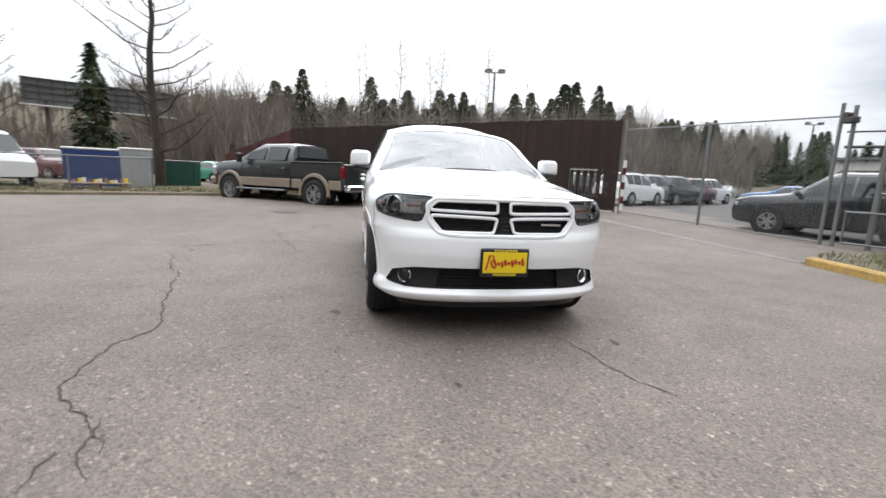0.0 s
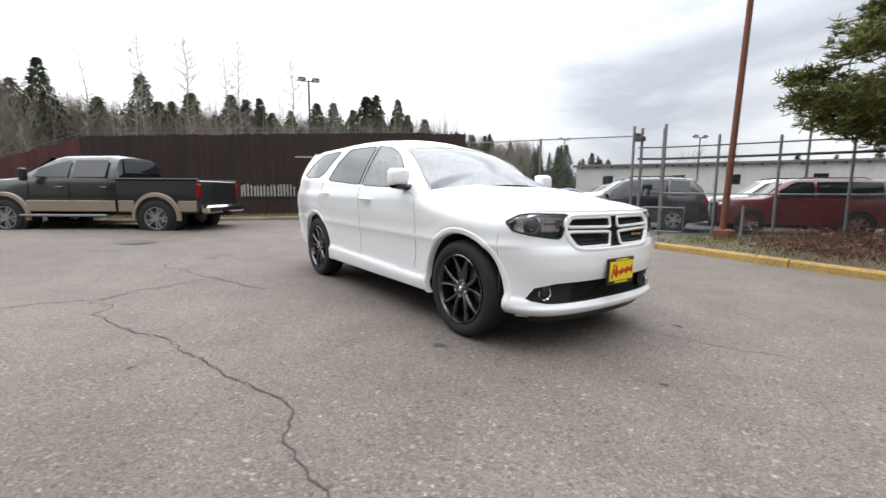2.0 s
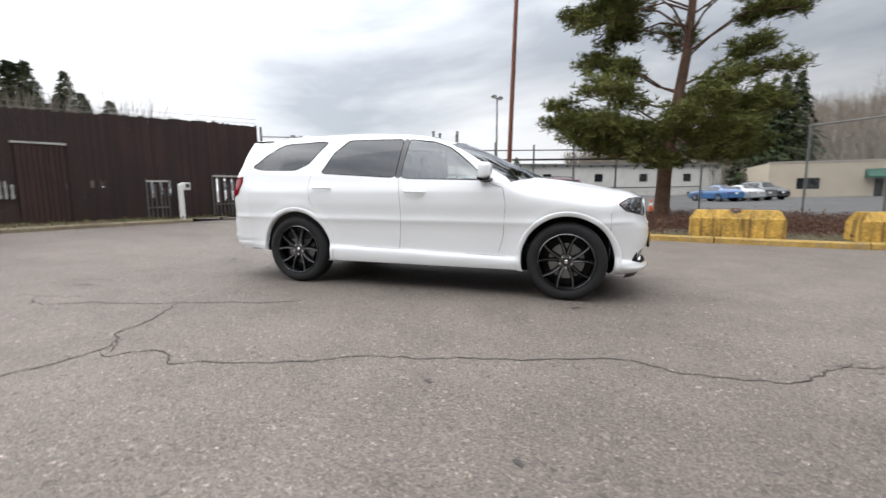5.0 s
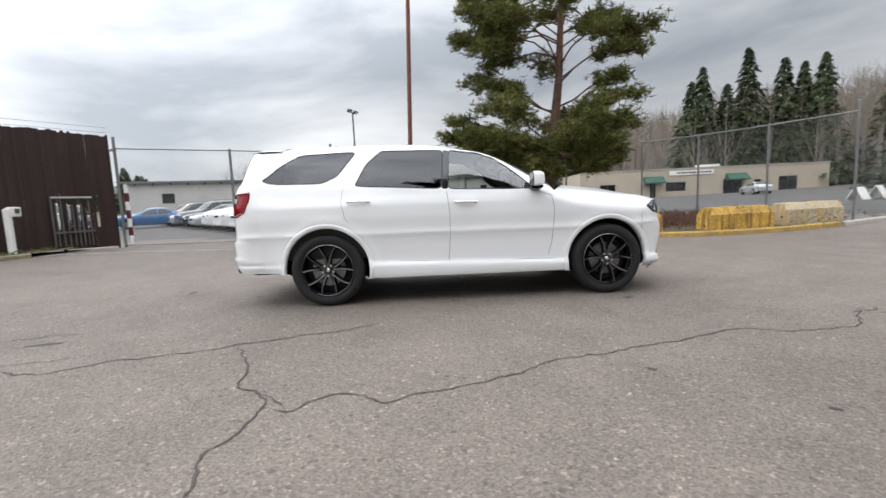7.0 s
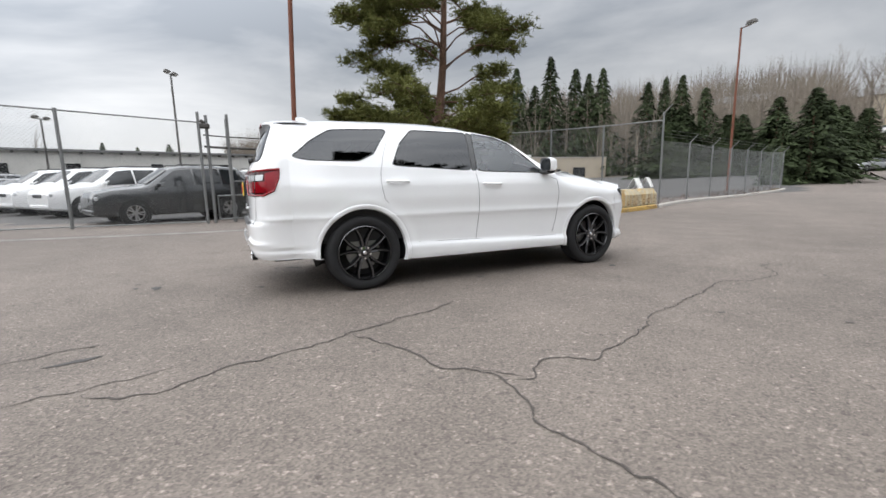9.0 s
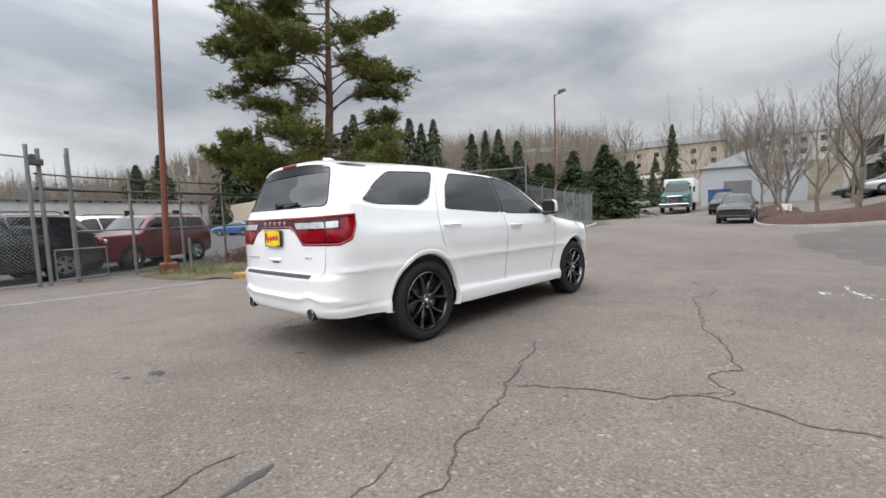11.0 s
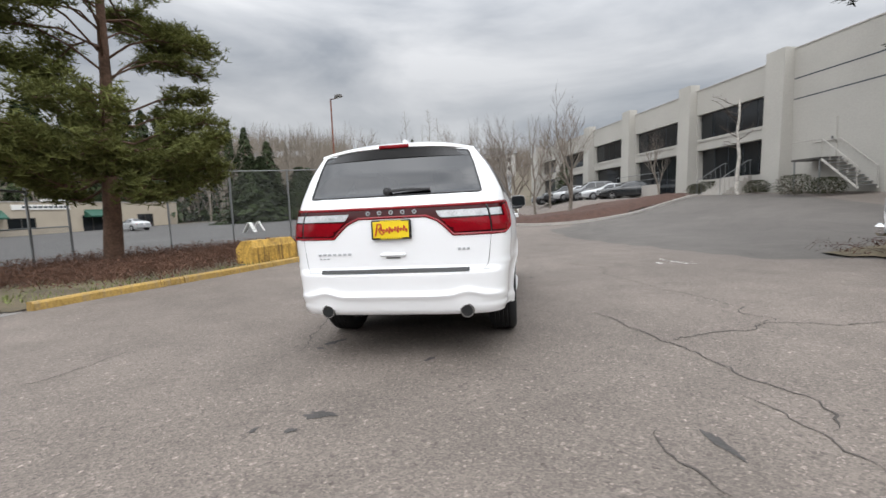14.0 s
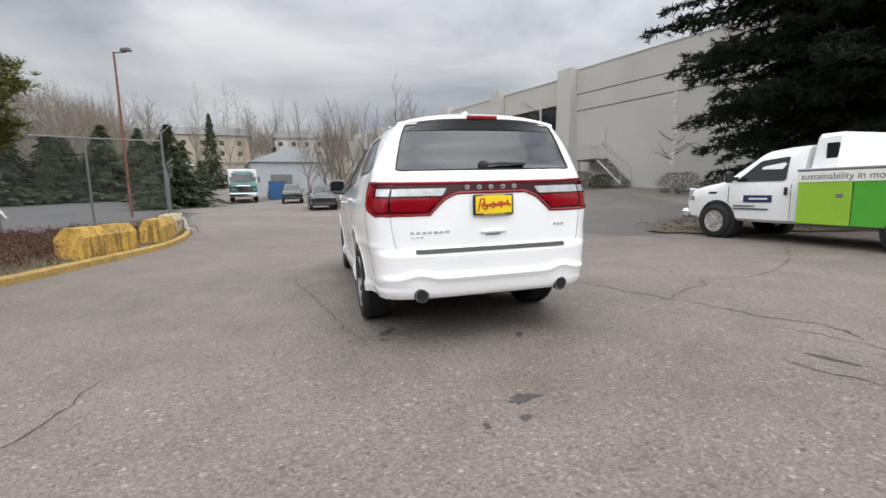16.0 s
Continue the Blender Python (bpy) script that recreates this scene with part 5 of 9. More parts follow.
for a, b in (((-4.08, -1.45), (-3.45, -1.75)), ((-3.95, -1.5), (-3.66, -2.35)), ((-3.45, -1.75), (-3.58, -1.5)), ((-4.1, -1.75), (-3.75, -1.85))):
    p = smooth_path([a, ((a[0] + b[0]) / 2 + 0.04, (a[1] + b[1]) / 2 + 0.03), b], 0.035)
    n_ = sides(p)
    for (q0, q1), n0 in zip(zip(p, p[1:]), n_):
        if rm.random() < 0.72:
            w, o = rm.uniform(0.006, 0.026), rm.uniform(-0.02, 0.02)
            mk.add([(q.x + n0.x * (o + e), q.y + n0.y * (o + e), ground_z(q.x, q.y) + 0.004) for q, e in ((q0, w), (q0, -w), (q1, -w * 0.8), (q1, w * 0.9))], [(0, 1, 2, 3)])
tagged(part("paint_mark", mk, PAINT_MARK), "faded white sprayed utility mark on asphalt", "road marking", kind="structure")


# ---- kerbs and verges ----
def kerb_run(name, pts, material, label, h=0.13, w=0.16, seg=2.4, gap=0.012, cut=0.03):
    """Kerb stones end to end along a line, the face to the right of it."""
    root = tagged(new(name), label, "kerb", kind="structure")
    path = smooth_path(pts, 0.3)
    nrm = sides(path)
    n = max(2, int(round(seg / 0.3)))
    for k in range(0, len(path) - 1, n):
        pp, ss = path[k:k + n + 1], nrm[k:k + n + 1]
        if len(pp) < 2:
            continue
        rows = []
        for i, (p, s) in enumerate(zip(pp, ss)):
            q = p + (pp[min(i + 1, len(pp) - 1)] - pp[max(i - 1, 0)]).normalized() * (gap if i == 0 else (-gap if i == len(pp) - 1 else 0))
            z = ground_z(q.x, q.y)
            rows.append([(q.x + s.x * u, q.y + s.y * u, z + v) for u, v in ((0.0, -0.06), (0.012, h - cut), (cut + 0.012, h), (w - 0.01, h), (w, h - 0.02), (w, -0.06))])
        m = M().grid(rows)
        m.add(rows[0], [(0, 1, 2, 3, 4, 5)]).add(rows[-1], [(5, 4, 3, 2, 1, 0)])
        part("kerb_stone", m, material, root)
    return path, nrm


KERB_R = [(6.05, 2.5), (5.92, 1.2), (5.68, -0.3), (5.48, -1.9), (5.34, -3.4), (5.25, -4.8), (5.55, -7.0), (6.0, -8.9)]
KERB_R2 = [(6.03, -9.0), (6.9, -11.4), (8.3, -15.7), (10.3, -21.3), (12.5, -27.6)]
kerb_run("kerb_yellow", KERB_R, KERB_YELLOW, "worn yellow painted concrete kerb edging the verge")
kerb_run("kerb_grey", KERB_R2, CONCRETE, "grey concrete kerb along the fence", 0.12)
kerb_run("kerb_flush", [(5.15, 11.8), (5.45, 9.0), (5.75, 6.2), (5.98, 4.2), (6.08, 2.6)], GUTTER, "pale flush concrete edge across the gateway", 0.012, 0.14, cut=0.006)
kerb_run("kerb_flush_inner", [(5.4, 11.8), (5.71, 9.0), (6.03, 6.2), (6.26, 4.2), (6.34, 2.6)], GUTTER, "pale flush concrete strip beside the gutter", 0.010, 0.06, cut=0.004)
kerb_run("kerb_left", [(4.9, 11.75), (1.2, 12.4), (-2.3, 12.85), (-5.8, 13.0), (-8.4, 12.0), (-12.4, 10.55), (-16.4, 9.45)][::-1], KERB_DULL, "dull stained kerb along the grass bank", 0.11, 0.14)


def verge(name, outline, label, seed, hump=0.05, lift=0.11, material=DIRT, step=0.45, rough=1.0):
    """A soil bed inside an outline, slightly humped."""
    xs, ys = [p[0] for p in outline], [p[1] for p in outline]
    r = random.Random(seed)
    nx_, ny_ = int((max(xs) - min(xs)) / step) + 1, int((max(ys) - min(ys)) / step) + 1
    m, idx = M(), {}
    for i in range(ny_ + 1):
        for j in range(nx_ + 1):
            x, y = min(xs) + j * step, min(ys) + i * step
            p = (x, y)
            q, d = near_on(outline, p, step, step)
            if not inside(outline, p):
                if d > 0.75:
                    continue
                p = q
                d = 0
            z = ground_z(*p) + (lift(*p) if callable(lift) else lift) + hump * sstep(0, 2.5, d) + (rough * r.uniform(-0.02, 0.03) if d > 0.3 else 0)
            idx[(i, j)] = len(m.v)
            m.v.append((p[0], p[1], z))
    for i in range(ny_):
        for j in range(nx_):
            q = [(i, j), (i, j + 1), (i + 1, j + 1), (i + 1, j)]
            if all(k in idx for k in q):
                m.f.append(tuple(idx[k] for k in q))
                m.mi.append(0)
    return tagged(part(name, m, material, smooth=True), label, "ground", kind="structure")


def on_kerb(pts, d):
    p = smooth_path(pts, 0.5)
    return [(q.x + s.x * d, q.y + s.y * d) for q, s in zip(p, sides(p))]


VERGE_R = on_kerb(KERB_R, 0.12) + [(6.3, -9.5), (7.6, -9.3), (9.9, -7.6), (13.0, -3.4), (12.5, -1.2), (11.4, 2.0), (10.4, 3.6), (7.2, 3.2)]
verge("verge_soil", VERGE_R, "brown soil verge with dead leaves behind the yellow kerb", 3, 0.05, lambda x, y: 0.012 + 0.10 * sstep(2.6, 1.4, y) * sstep(11.5, 9.5, x))
verge("verge_far", on_kerb(KERB_R2, 0.1) + [(13.6, -28.0), (12.6, -26.0), (10.3, -20.0), (8.2, -14.5), (6.9, -10.2)], "narrow strip of leaf litter at the fence foot", 5, 0.02, 0.09)
VERGE_L = [(5.0, 11.9), (1.3, 12.55), (-2.3, 13.0), (-5.8, 13.15), (-8.4, 12.15), (-12.4, 10.7), (-16.6, 9.6), (-20.0, 22.0), (-9.0, 24.0), (-4.0, 17.2), (0.0, 16.2), (8.0, 13.0), (7.0, 12.0)]
verge("verge_left", VERGE_L, "mossy grass bank at the foot of the brown fence", 6, 0.03, 0.09)


def blades(name, n, place, h, seed, material, label, category="grass", wide=0.006):
    """Loose grass or dry stalks: bent slim blades in one piece."""
    r = random.Random(seed)
    m = M()
    for _ in range(n):
        p = place(r)
        if p is None:
            continue
        x, y, z = p
        a, hh, b = r.uniform(0, 6.28), h * r.uniform(0.4, 1.2), r.uniform(0.1, 0.7) * h
        dx, dy = math.cos(a), math.sin(a)
        w = wide * r.uniform(0.7, 1.6)
        m.add([(x - dy * w, y + dx * w, z), (x + dy * w, y - dx * w, z), (x + dx * b * 0.35 + dy * w * 0.7, y + dy * b * 0.35 - dx * w * 0.7, z + hh * 0.6), (x + dx * b * 0.35 - dy * w * 0.7, y + dy * b * 0.35 + dx * w * 0.7, z + hh * 0.6), (x + dx * b, y + dy * b, z + hh)], [(0, 1, 2, 3), (3, 2, 4)])
    return tagged(part(name, m, material), label, category, kind="stuff")


def verge_pt(r, x0, x1, y0, y1, out, lift=0.12, dens=None):
    x, y = r.uniform(x0, x1), r.uniform(y0, y1)
    if not inside(out, (x, y)) or (dens and r.random() > dens(x, y)):
        return None
    return (x, y, ground_z(x, y) + lift)


blades("grass", 9000, lambda r: verge_pt(r, 5, 11.5, -2.5, 3.6, VERGE_R, 0.11, lambda x, y: sstep(-2.2, 1.2, y) * (0.35 + 0.65 * (math.sin(x * 3.1) * math.sin(y * 2.3) > -0.2))), 0.09, 31, GRASS, "patchy short green grass on the verge")
blades("grass", 2500, lambda r: verge_pt(r, 4.7, 7, -9, -1, VERGE_R, 0.11), 0.07, 32, GRASS, "thin grass between kerb and concrete blocks")
blades("grass", 9000, lambda r: verge_pt(r, -18, 7, 9.8, 17, VERGE_L, 0.10), 0.10, 33, GRASS, "rough grass at the foot of the brown fence", wide=0.012)


def bramble(name, n, place, h, seed, material, label):
    """Arching dry stems with twigs and dead leaves."""
    r = random.Random(seed)
    m = M()
    for _ in range(n):
        p = place(r)
        if p is None:
            continue
        x, y, z = p
        a, L, hh = r.uniform(0, 6.28), r.uniform(0.3, 0.9), h * r.uniform(0.4, 1.1)
        pts = [Vector((x + math.cos(a) * L * t + r.uniform(-0.03, 0.03), y + math.sin(a) * L * t + r.uniform(-0.03, 0.03), z + hh * (1 - (2 * t - 0.9) ** 2) * 0.9)) for t in (0, 0.3, 0.6, 1.0)]
        m.tube(pts, 0.005, 3, 0.002)
        for _ in range(5):
            c = pts[0].lerp(pts[-1], r.random())
            c.z = z + hh * r.uniform(0.1, 0.95)
            u, w = Vector((r.gauss(0, 1), r.gauss(0, 1), r.gauss(0, 0.6))).normalized(), Vector((r.gauss(0, 1), r.gauss(0, 1), r.gauss(0, 1))).normalized()
            s = r.uniform(0.02, 0.045)
            m.add([c, c + u * s + w * s * 0.5, c + u * s * 2, c + u * s - w * s * 0.5], [(0, 1, 2, 3)])
    return tagged(part(name, m, material), label, "bramble", kind="stuff")


bramble("bramble_patch", 5200, lambda r: verge_pt(r, 5.6, 12.5, -8.8, 1.4, VERGE_R, 0.10, lambda x, y: sstep(5.5, 7.0, x) * sstep(1.6, 0.2, y)), 0.5, 41, BRAMBLE, "tangled dry reddish brambles under the pine")
bramble("dry_weeds", 500, lambda r: verge_pt(r, 6, 14, -28, -9, on_kerb(KERB_R2, 0.0) + [(14, -28), (7.5, -10)], 0.08), 0.35, 42, BRAMBLE, "dry weeds along the fence foot")
bramble("leaf_litter", 900, lambda r: verge_pt(r, -16, 5, 11, 15, VERGE_L, 0.08), 0.12, 43, BRAMBLE, "dead leaves and litter along the kerb")


# ---- concrete blocks on the verge ----
def barrier(a, b, material, label, h=0.60, w=0.50):
    d = Vector((b[0] - a[0], b[1] - a[1], 0))
    L = d.length
    c = (a[0] + b[0]) / 2, (a[1] + b[1]) / 2
    root = thing("concrete_block", label, "barrier", at_ground(c[0], c[1], math.degrees(math.atan2(d.y, d.x)), 0.10), "concrete blocks on the verge")
    r = random.Random(int(a[1] * 100))
    m = M()
    prof = [(-w / 2, 0.0), (-w / 2, h * 0.70), (-w * 0.47, h * 0.74), (-w * 0.35, h * 0.97), (-w * 0.32, h), (w * 0.32, h), (w * 0.35, h * 0.97), (w * 0.47, h * 0.74), (w / 2, h * 0.70), (w / 2, 0.0)]
    xs_ = [-1, -0.985, -0.7, -0.4, -0.16, -0.07, 0.07, 0.16, 0.4, 0.7, 0.985, 1]
    rows = []
    for i, f in enumerate(xs_):
        dip = 0.085 if abs(f) < 0.1 else 0
        row = []
        for y, z in prof:
            up = max(0.0, (z / h - 0.70) / 0.30)
            x = f * (L / 2 - 0.10 * up) + (r.uniform(-0.006, 0.006) if 0.1 < abs(f) < 0.9 else 0)
            row.append((x, y + r.uniform(-0.004, 0.004), max(z - dip * up + (r.uniform(-0.004, 0.004) if z > 0.05 else 0) - (0.012 if abs(f) == 1 else 0), 0)))
        rows.append(row)
    m.grid(rows)
    m.add(rows[0], [tuple(range(len(prof)))]).add(rows[-1], [tuple(range(len(prof) - 1, -1, -1))])
    part("block", m, material, root, smooth=True, angle=18)
    part("lifting_loop", M().tube([(-0.08, 0, h - 0.08), (-0.06, 0, h + 0.03), (0.06, 0, h + 0.03), (0.08, 0, h - 0.08)], 0.012, 6), RUST, root)
    return root


barrier((5.95, -2.12), (5.74, -3.82), BARRIER_YELLOW, "rust-stained yellow concrete block behind the kerb")
barrier((5.68, -4.95), (6.05, -6.85), BARRIER_YELLOW, "chipped yellow concrete block with rust streaks")
barrier((6.15, -7.2), (6.62, -9.2), mat("block_grey_yellow", (0.42, 0.37, 0.26), 0.8, vary=0.25, scale=2, fine=20, bump=0.3, streak=0.7, tint=(0.45, 0.24, 0.03)), "pale concrete block with half-worn yellow paint")


# ---- fences ----
def chain_link(a, b, z0, z1, parent, pitch=0.075, r=0.0022, base=None):
    """Woven wire between two posts: slanted wires both ways."""
    a, b = Vector((*a, 0)), Vector((*b, 0))
    L = (b - a).length
    d = (b - a).normalized()
    h = z1 - z0
    n = Vector((-d.y, d.x, 0))
    m = M()
    k = -h
    vs, fs = [], []
    while k < L:
        for s in (1, -1):
            u0, w0, u1, w1 = k, 0.0, k + h, h
            if u0 < 0:
                w0, u0 = -u0, 0.0
            if u1 > L:
                w1, u1 = h - (u1 - L), L
            if u1 - u0 > 0.02:
                if s < 0:
                    w0, w1 = h - w0, h - w1
                p, q = a + d * u0, a + d * u1
                pz, qz = z0 + w0 + ground_z(p.x, p.y), z0 + w1 + ground_z(q.x, q.y)
                o = len(vs)
                for P, Z in ((p, pz), (q, qz)):
                    vs += [(P.x + n.x * r, P.y + n.y * r, Z), (P.x - n.x * r, P.y - n.y * r, Z + r), (P.x - n.x * r, P.y - n.y * r, Z - r)]
                fs += [(o, o + 1, o + 4, o + 3), (o + 1, o + 2, o + 5, o + 4), (o + 2, o, o + 3, o + 5)]
        k += pitch
    m.add(vs, fs)
    part("wire_mesh", m, STEEL, parent)


def fence_run(name, label, posts, height, rail=True, barbs=False, pitch=0.075, r=0.0022, bottom=0.04, post_r=0.03, tall=None, low_rail=False, skip=()):
    root = thing(name, label, "fence")
    for k, (x, y) in enumerate(posts):
        z = ground_z(x, y)
        hh = (tall or {}).get(k, height)
        p = part("post", M().cyl((x, y, z - 0.1), (x, y, z + hh), post_r, n=10).lathe([(z + hh + 0.03, 0.0), (z + hh + 0.015, post_r), (z + hh - 0.01, post_r + 0.006)], (x, y, 0), "z", 10), STEEL, root, smooth=True)
        if barbs:
            dx, dy = barbs
            part("barb_arm", M().cyl((x, y, z + hh), (x + dx * 0.32, y + dy * 0.32, z + hh + 0.32), 0.018, 0.014, n=6), STEEL, root)
    for k in range(len(posts) - 1):
        if k in skip:
            continue
        a, b = posts[k], posts[k + 1]
        za, zb = ground_z(*a), ground_z(*b)
        if rail:
            part("rail", M().cyl((*a, za + height - 0.03), (*b, zb + height - 0.03), 0.021, n=8), STEEL, root, smooth=True)
        if low_rail:
            part("rail", M().cyl((*a, za + bottom + 0.02), (*b, zb + bottom + 0.02), 0.018, n=8), STEEL, root, smooth=True)
        chain_link(a, b, bottom, height - 0.03, root, pitch, r)
        if barbs:
            dx, dy = barbs
            for t in (0.35, 0.65, 1.0):
                part("barbed_wire", M().cyl((a[0] + dx * 0.32 * t, a[1] + dy * 0.32 * t, za + height + 0.32 * t), (b[0] + dx * 0.32 * t, b[1] + dy * 0.32 * t, zb + height + 0.32 * t), 0.004, n=4, cap=False), STEEL, root)
    return root


def line(a, b, n):
    return [(lerp(a[0], b[0], k / n), lerp(a[1], b[1], k / n)) for k in range(n + 1)]


# sliding gate across the entrance
gate_a, gate_b = (9.79, 5.57), (7.98, 11.7)
fence_run("sliding_gate", "tall galvanised chain-link sliding gate, closed, with a dark top track", line(gate_a, gate_b, 2), 3.05, True, pitch=0.085, tall={0: 3.3, 1: 3.05, 2: 3.35}, low_rail=True, post_r=0.042)
gp = thing("gate_post", "galvanised double gate post with roller bracket", "gate post")
for dx, dy, h in ((0.12, -0.2, 3.25), (0.45, -0.75, 3.35)):
    x, y = gate_a[0] + dx, gate_a[1] + dy
    part("post", M().cyl((x, y, ground_z(x, y) - 0.1), (x, y, ground_z(x, y) + h), 0.045, n=12), STEEL, gp, smooth=True)
part("roller_bracket", M().box((gate_a[0] + 0.08, gate_a[1] - 0.15, 2.78), (0.22, 0.28, 0.14), 0.02).cyl((gate_a[0] - 0.02, gate_a[1] - 0.1, 2.9), (gate_a[0] + 0.2, gate_a[1] - 0.1, 2.9), 0.06, n=12), STEEL_DARK, gp)
# lattice of posts and dark beams beside the gate
F1 = [(10.22, 4.85), (10.78, 3.53), (11.26, 2.2), (11.74, 0.82), (12.2, -0.65), (12.75, -2.1), (13.3, -3.6)]
fence_run("lot_fence", "chain-link fence with tall steel posts and dark beams", F1, 1.32, True, pitch=0.07, tall={0: 3.2, 1: 2.95, 2: 2.85, 3: 2.8, 4: 2.6, 5: 2.5, 6: 2.5}, post_r=0.036)
for z0, rr in ((2.18, 0.035), (2.52, 0.02)):
    bm_ = thing("gate_beam", "dark steel guide beam of the sliding gate", "beam", group="gate beams")
    part("beam", M().tube([(gate_a[0] + 0.1, gate_a[1] - 0.1, z0)] + [(x, y, z0 - 0.02) for x, y in F1[:6]], rr, 8), STEEL_DARK, bm_)
sg = thing("pedestrian_gate", "small galvanised tube gate frame with wire mesh", "gate")
sg_a, sg_b = (10.0, 5.25), (10.45, 4.2)
z = ground_z(10.2, 4.7)
part("gate_frame", M().tube([(*sg_a, z + 0.12), (*sg_a, z + 0.85), (*sg_b, z + 0.85), (*sg_b, z + 0.12), (*sg_a, z + 0.12)], 0.025, 8), STEEL, sg, smooth=True)
chain_link(sg_a, sg_b, 0.12, 0.85, sg, 0.06)
# front fence of the next lot, from the corner to the pine
corner_f = (7.1, -10.2)
fence_run("lot_fence", "tall galvanised chain-link fence with a bright top rail", line(corner_f, (12.3, -6.4), 3), 3.2, True, pitch=0.08, tall={0: 3.45}, post_r=0.035)
fence_run("roadside_fence", "long chain-link fence with angled barbed-wire arms along the road", line(corner_f, (13.46, -28.7), 7), 2.45, False, barbs=(-0.86, -0.30), pitch=0.085, r=0.002, tall={0: 3.4}, post_r=0.032)
fence_run("back_fence", "low chain-link fence by the grass bank", line((-8.6, 12.75), (-17.4, 10.2), 4), 1.25, True, pitch=0.09, post_r=0.03)

# brown slatted fence
def slat_fence(name, a, b, z1a, z1b, material, label, pitch=0.082, gaps=(), seed=1, brail=True):
    root = thing(name, label, "fence")
    A, B = Vector((*a, 0)), Vector((*b, 0))
    L = (B - A).length
    d = (B - A).normalized()
    n = Vector((-d.y, d.x, 0))
    r = random.Random(seed)
    m = M()
    k, i = 0.0, 0
    while k < L:
        p = A + d * k
        t = k / L
        top = lerp(z1a, z1b, t) + r.uniform(-0.03, 0.03)
        z0 = ground_z(p.x, p.y) + 0.06
        cut = [(z0 + lo, z0 + hi) for a0, a1, lo, hi in gaps if a0 < k < a1 and i % 3 == 1]
        q = p + d * (pitch * 0.975)
        o = n * r.uniform(-0.006, 0.006)
        for lo, hi in ((z0, cut[0][0] + r.uniform(-0.05, 0.03)), (cut[0][1] + r.uniform(-0.03, 0.05), z0 + top)) if cut else ((z0, z0 + top),):
            vs = []
            for P in (p, q):
                for s in (-0.006, 0.006):
                    for zz in (lo, hi):
                        vs.append((P.x + n.x * s + o.x, P.y + n.y * s + o.y, zz))
            m.add(vs, [(0, 1, 3, 2), (4, 6, 7, 5), (0, 4, 5, 1), (2, 3, 7, 6), (1, 5, 7, 3)])
        k += pitch
        i += 1
    sl = part("slats", m, material, root)
    sl["kind"] = "stuff"
    for k in range(int(L / 3) + 2):
        p = A + d * min(k * 3.0, L) + n * 0.05
        zz = ground_z(p.x, p.y)
        h = lerp(z1a, z1b, min(k * 3.0 / L, 1))
        part("post", M().cyl((p.x, p.y, zz - 0.1), (p.x, p.y, zz + h + 0.1), 0.035, n=8), STEEL_DARK, root)
    for f in (0.06, 0.5, 0.97) if brail else ():
        part("rail", M().cyl((A.x + n.x * 0.04, A.y + n.y * 0.04, ground_z(*a) + f * z1a + 0.05), (B.x + n.x * 0.04, B.y + n.y * 0.04, ground_z(*b) + f * z1b + 0.05), 0.02, n=6), STEEL_DARK, root)
    for hz in (0.16, 0.30):
        part("top_wire", M().cyl((A.x, A.y, ground_z(*a) + z1a + hz), (B.x, B.y, ground_z(*b) + z1b + hz), 0.006, n=4, cap=False), STEEL, root)
    return root


slat_fence("slatted_fence", (-4.75, 16.5), (7.82, 11.75), 2.74, 3.3, BROWN_SLAT, "tall dark brown slatted screen fence with broken slats", seed=2, gaps=((5.0, 6.6, 0.9, 1.15), (8.2, 8.7, 1.05, 1.2), (9.75, 10.45, 0.75, 1.25), (11.7, 12.9, 0.60, 1.5)))
slat_fence("slatted_fence", (-8.0, 18.1), (-4.8, 16.55), 1.6, 2.7, RED_SLAT, "sloping dark red slatted fence behind the pickup", seed=3)
# what shows in the broken stretches: a shed door, tumbled pale boards, a low picket panel
A_, B_ = Vector((-4.75, 16.5, 0)), Vector((7.82, 11.75, 0))
d_ = (B_ - A_).normalized()
fence_turn = math.degrees(math.atan2(d_.y, d_.x))
rp = random.Random(8)


def by_fence(k, off, z):
    p = A_ + d_ * k + Vector((d_.y, -d_.x, 0)) * off
    return p.x, p.y, ground_z(p.x, p.y) + z


fd = thing("fence_door", "dark brown slatted door with a pale strip along its top", "door")
for k in range(9):
    part("board", M().box(by_fence(7.0 + 0.11 * k, 0.06, 1.15), (0.10, 0.035, 2.1), 0.004, fence_turn), BROWN_SLAT, fd)
part("top_strip", M().box(by_fence(7.44, 0.06, 2.24), (1.1, 0.09, 0.05), 0.004, fence_turn), PALE_PICKET, fd, "pale weathered top strip")
part("door_handle", M().box(by_fence(7.9, 0.09, 1.1), (0.03, 0.05, 0.16), 0.006, fence_turn), STEEL_DARK, fd)
pk = thing("picket_panel", "pale weathered picket panel against the brown fence", "fence", group="picket panels")
k = 5.0
while k < 6.85:
    h = rp.uniform(0.36, 0.46)
    part("picket", M().box(by_fence(k, 0.06, 0.78 + h / 2), (rp.uniform(0.045, 0.06), 0.02, h), 0.004, fence_turn), PALE_PICKET, pk)
    k += rp.uniform(0.10, 0.13)
for z in (0.86, 1.1):
    part("rail", M().box(by_fence(5.92, 0.035, z), (1.95, 0.03, 0.05), 0.004, fence_turn), DULL_PICKET, pk)
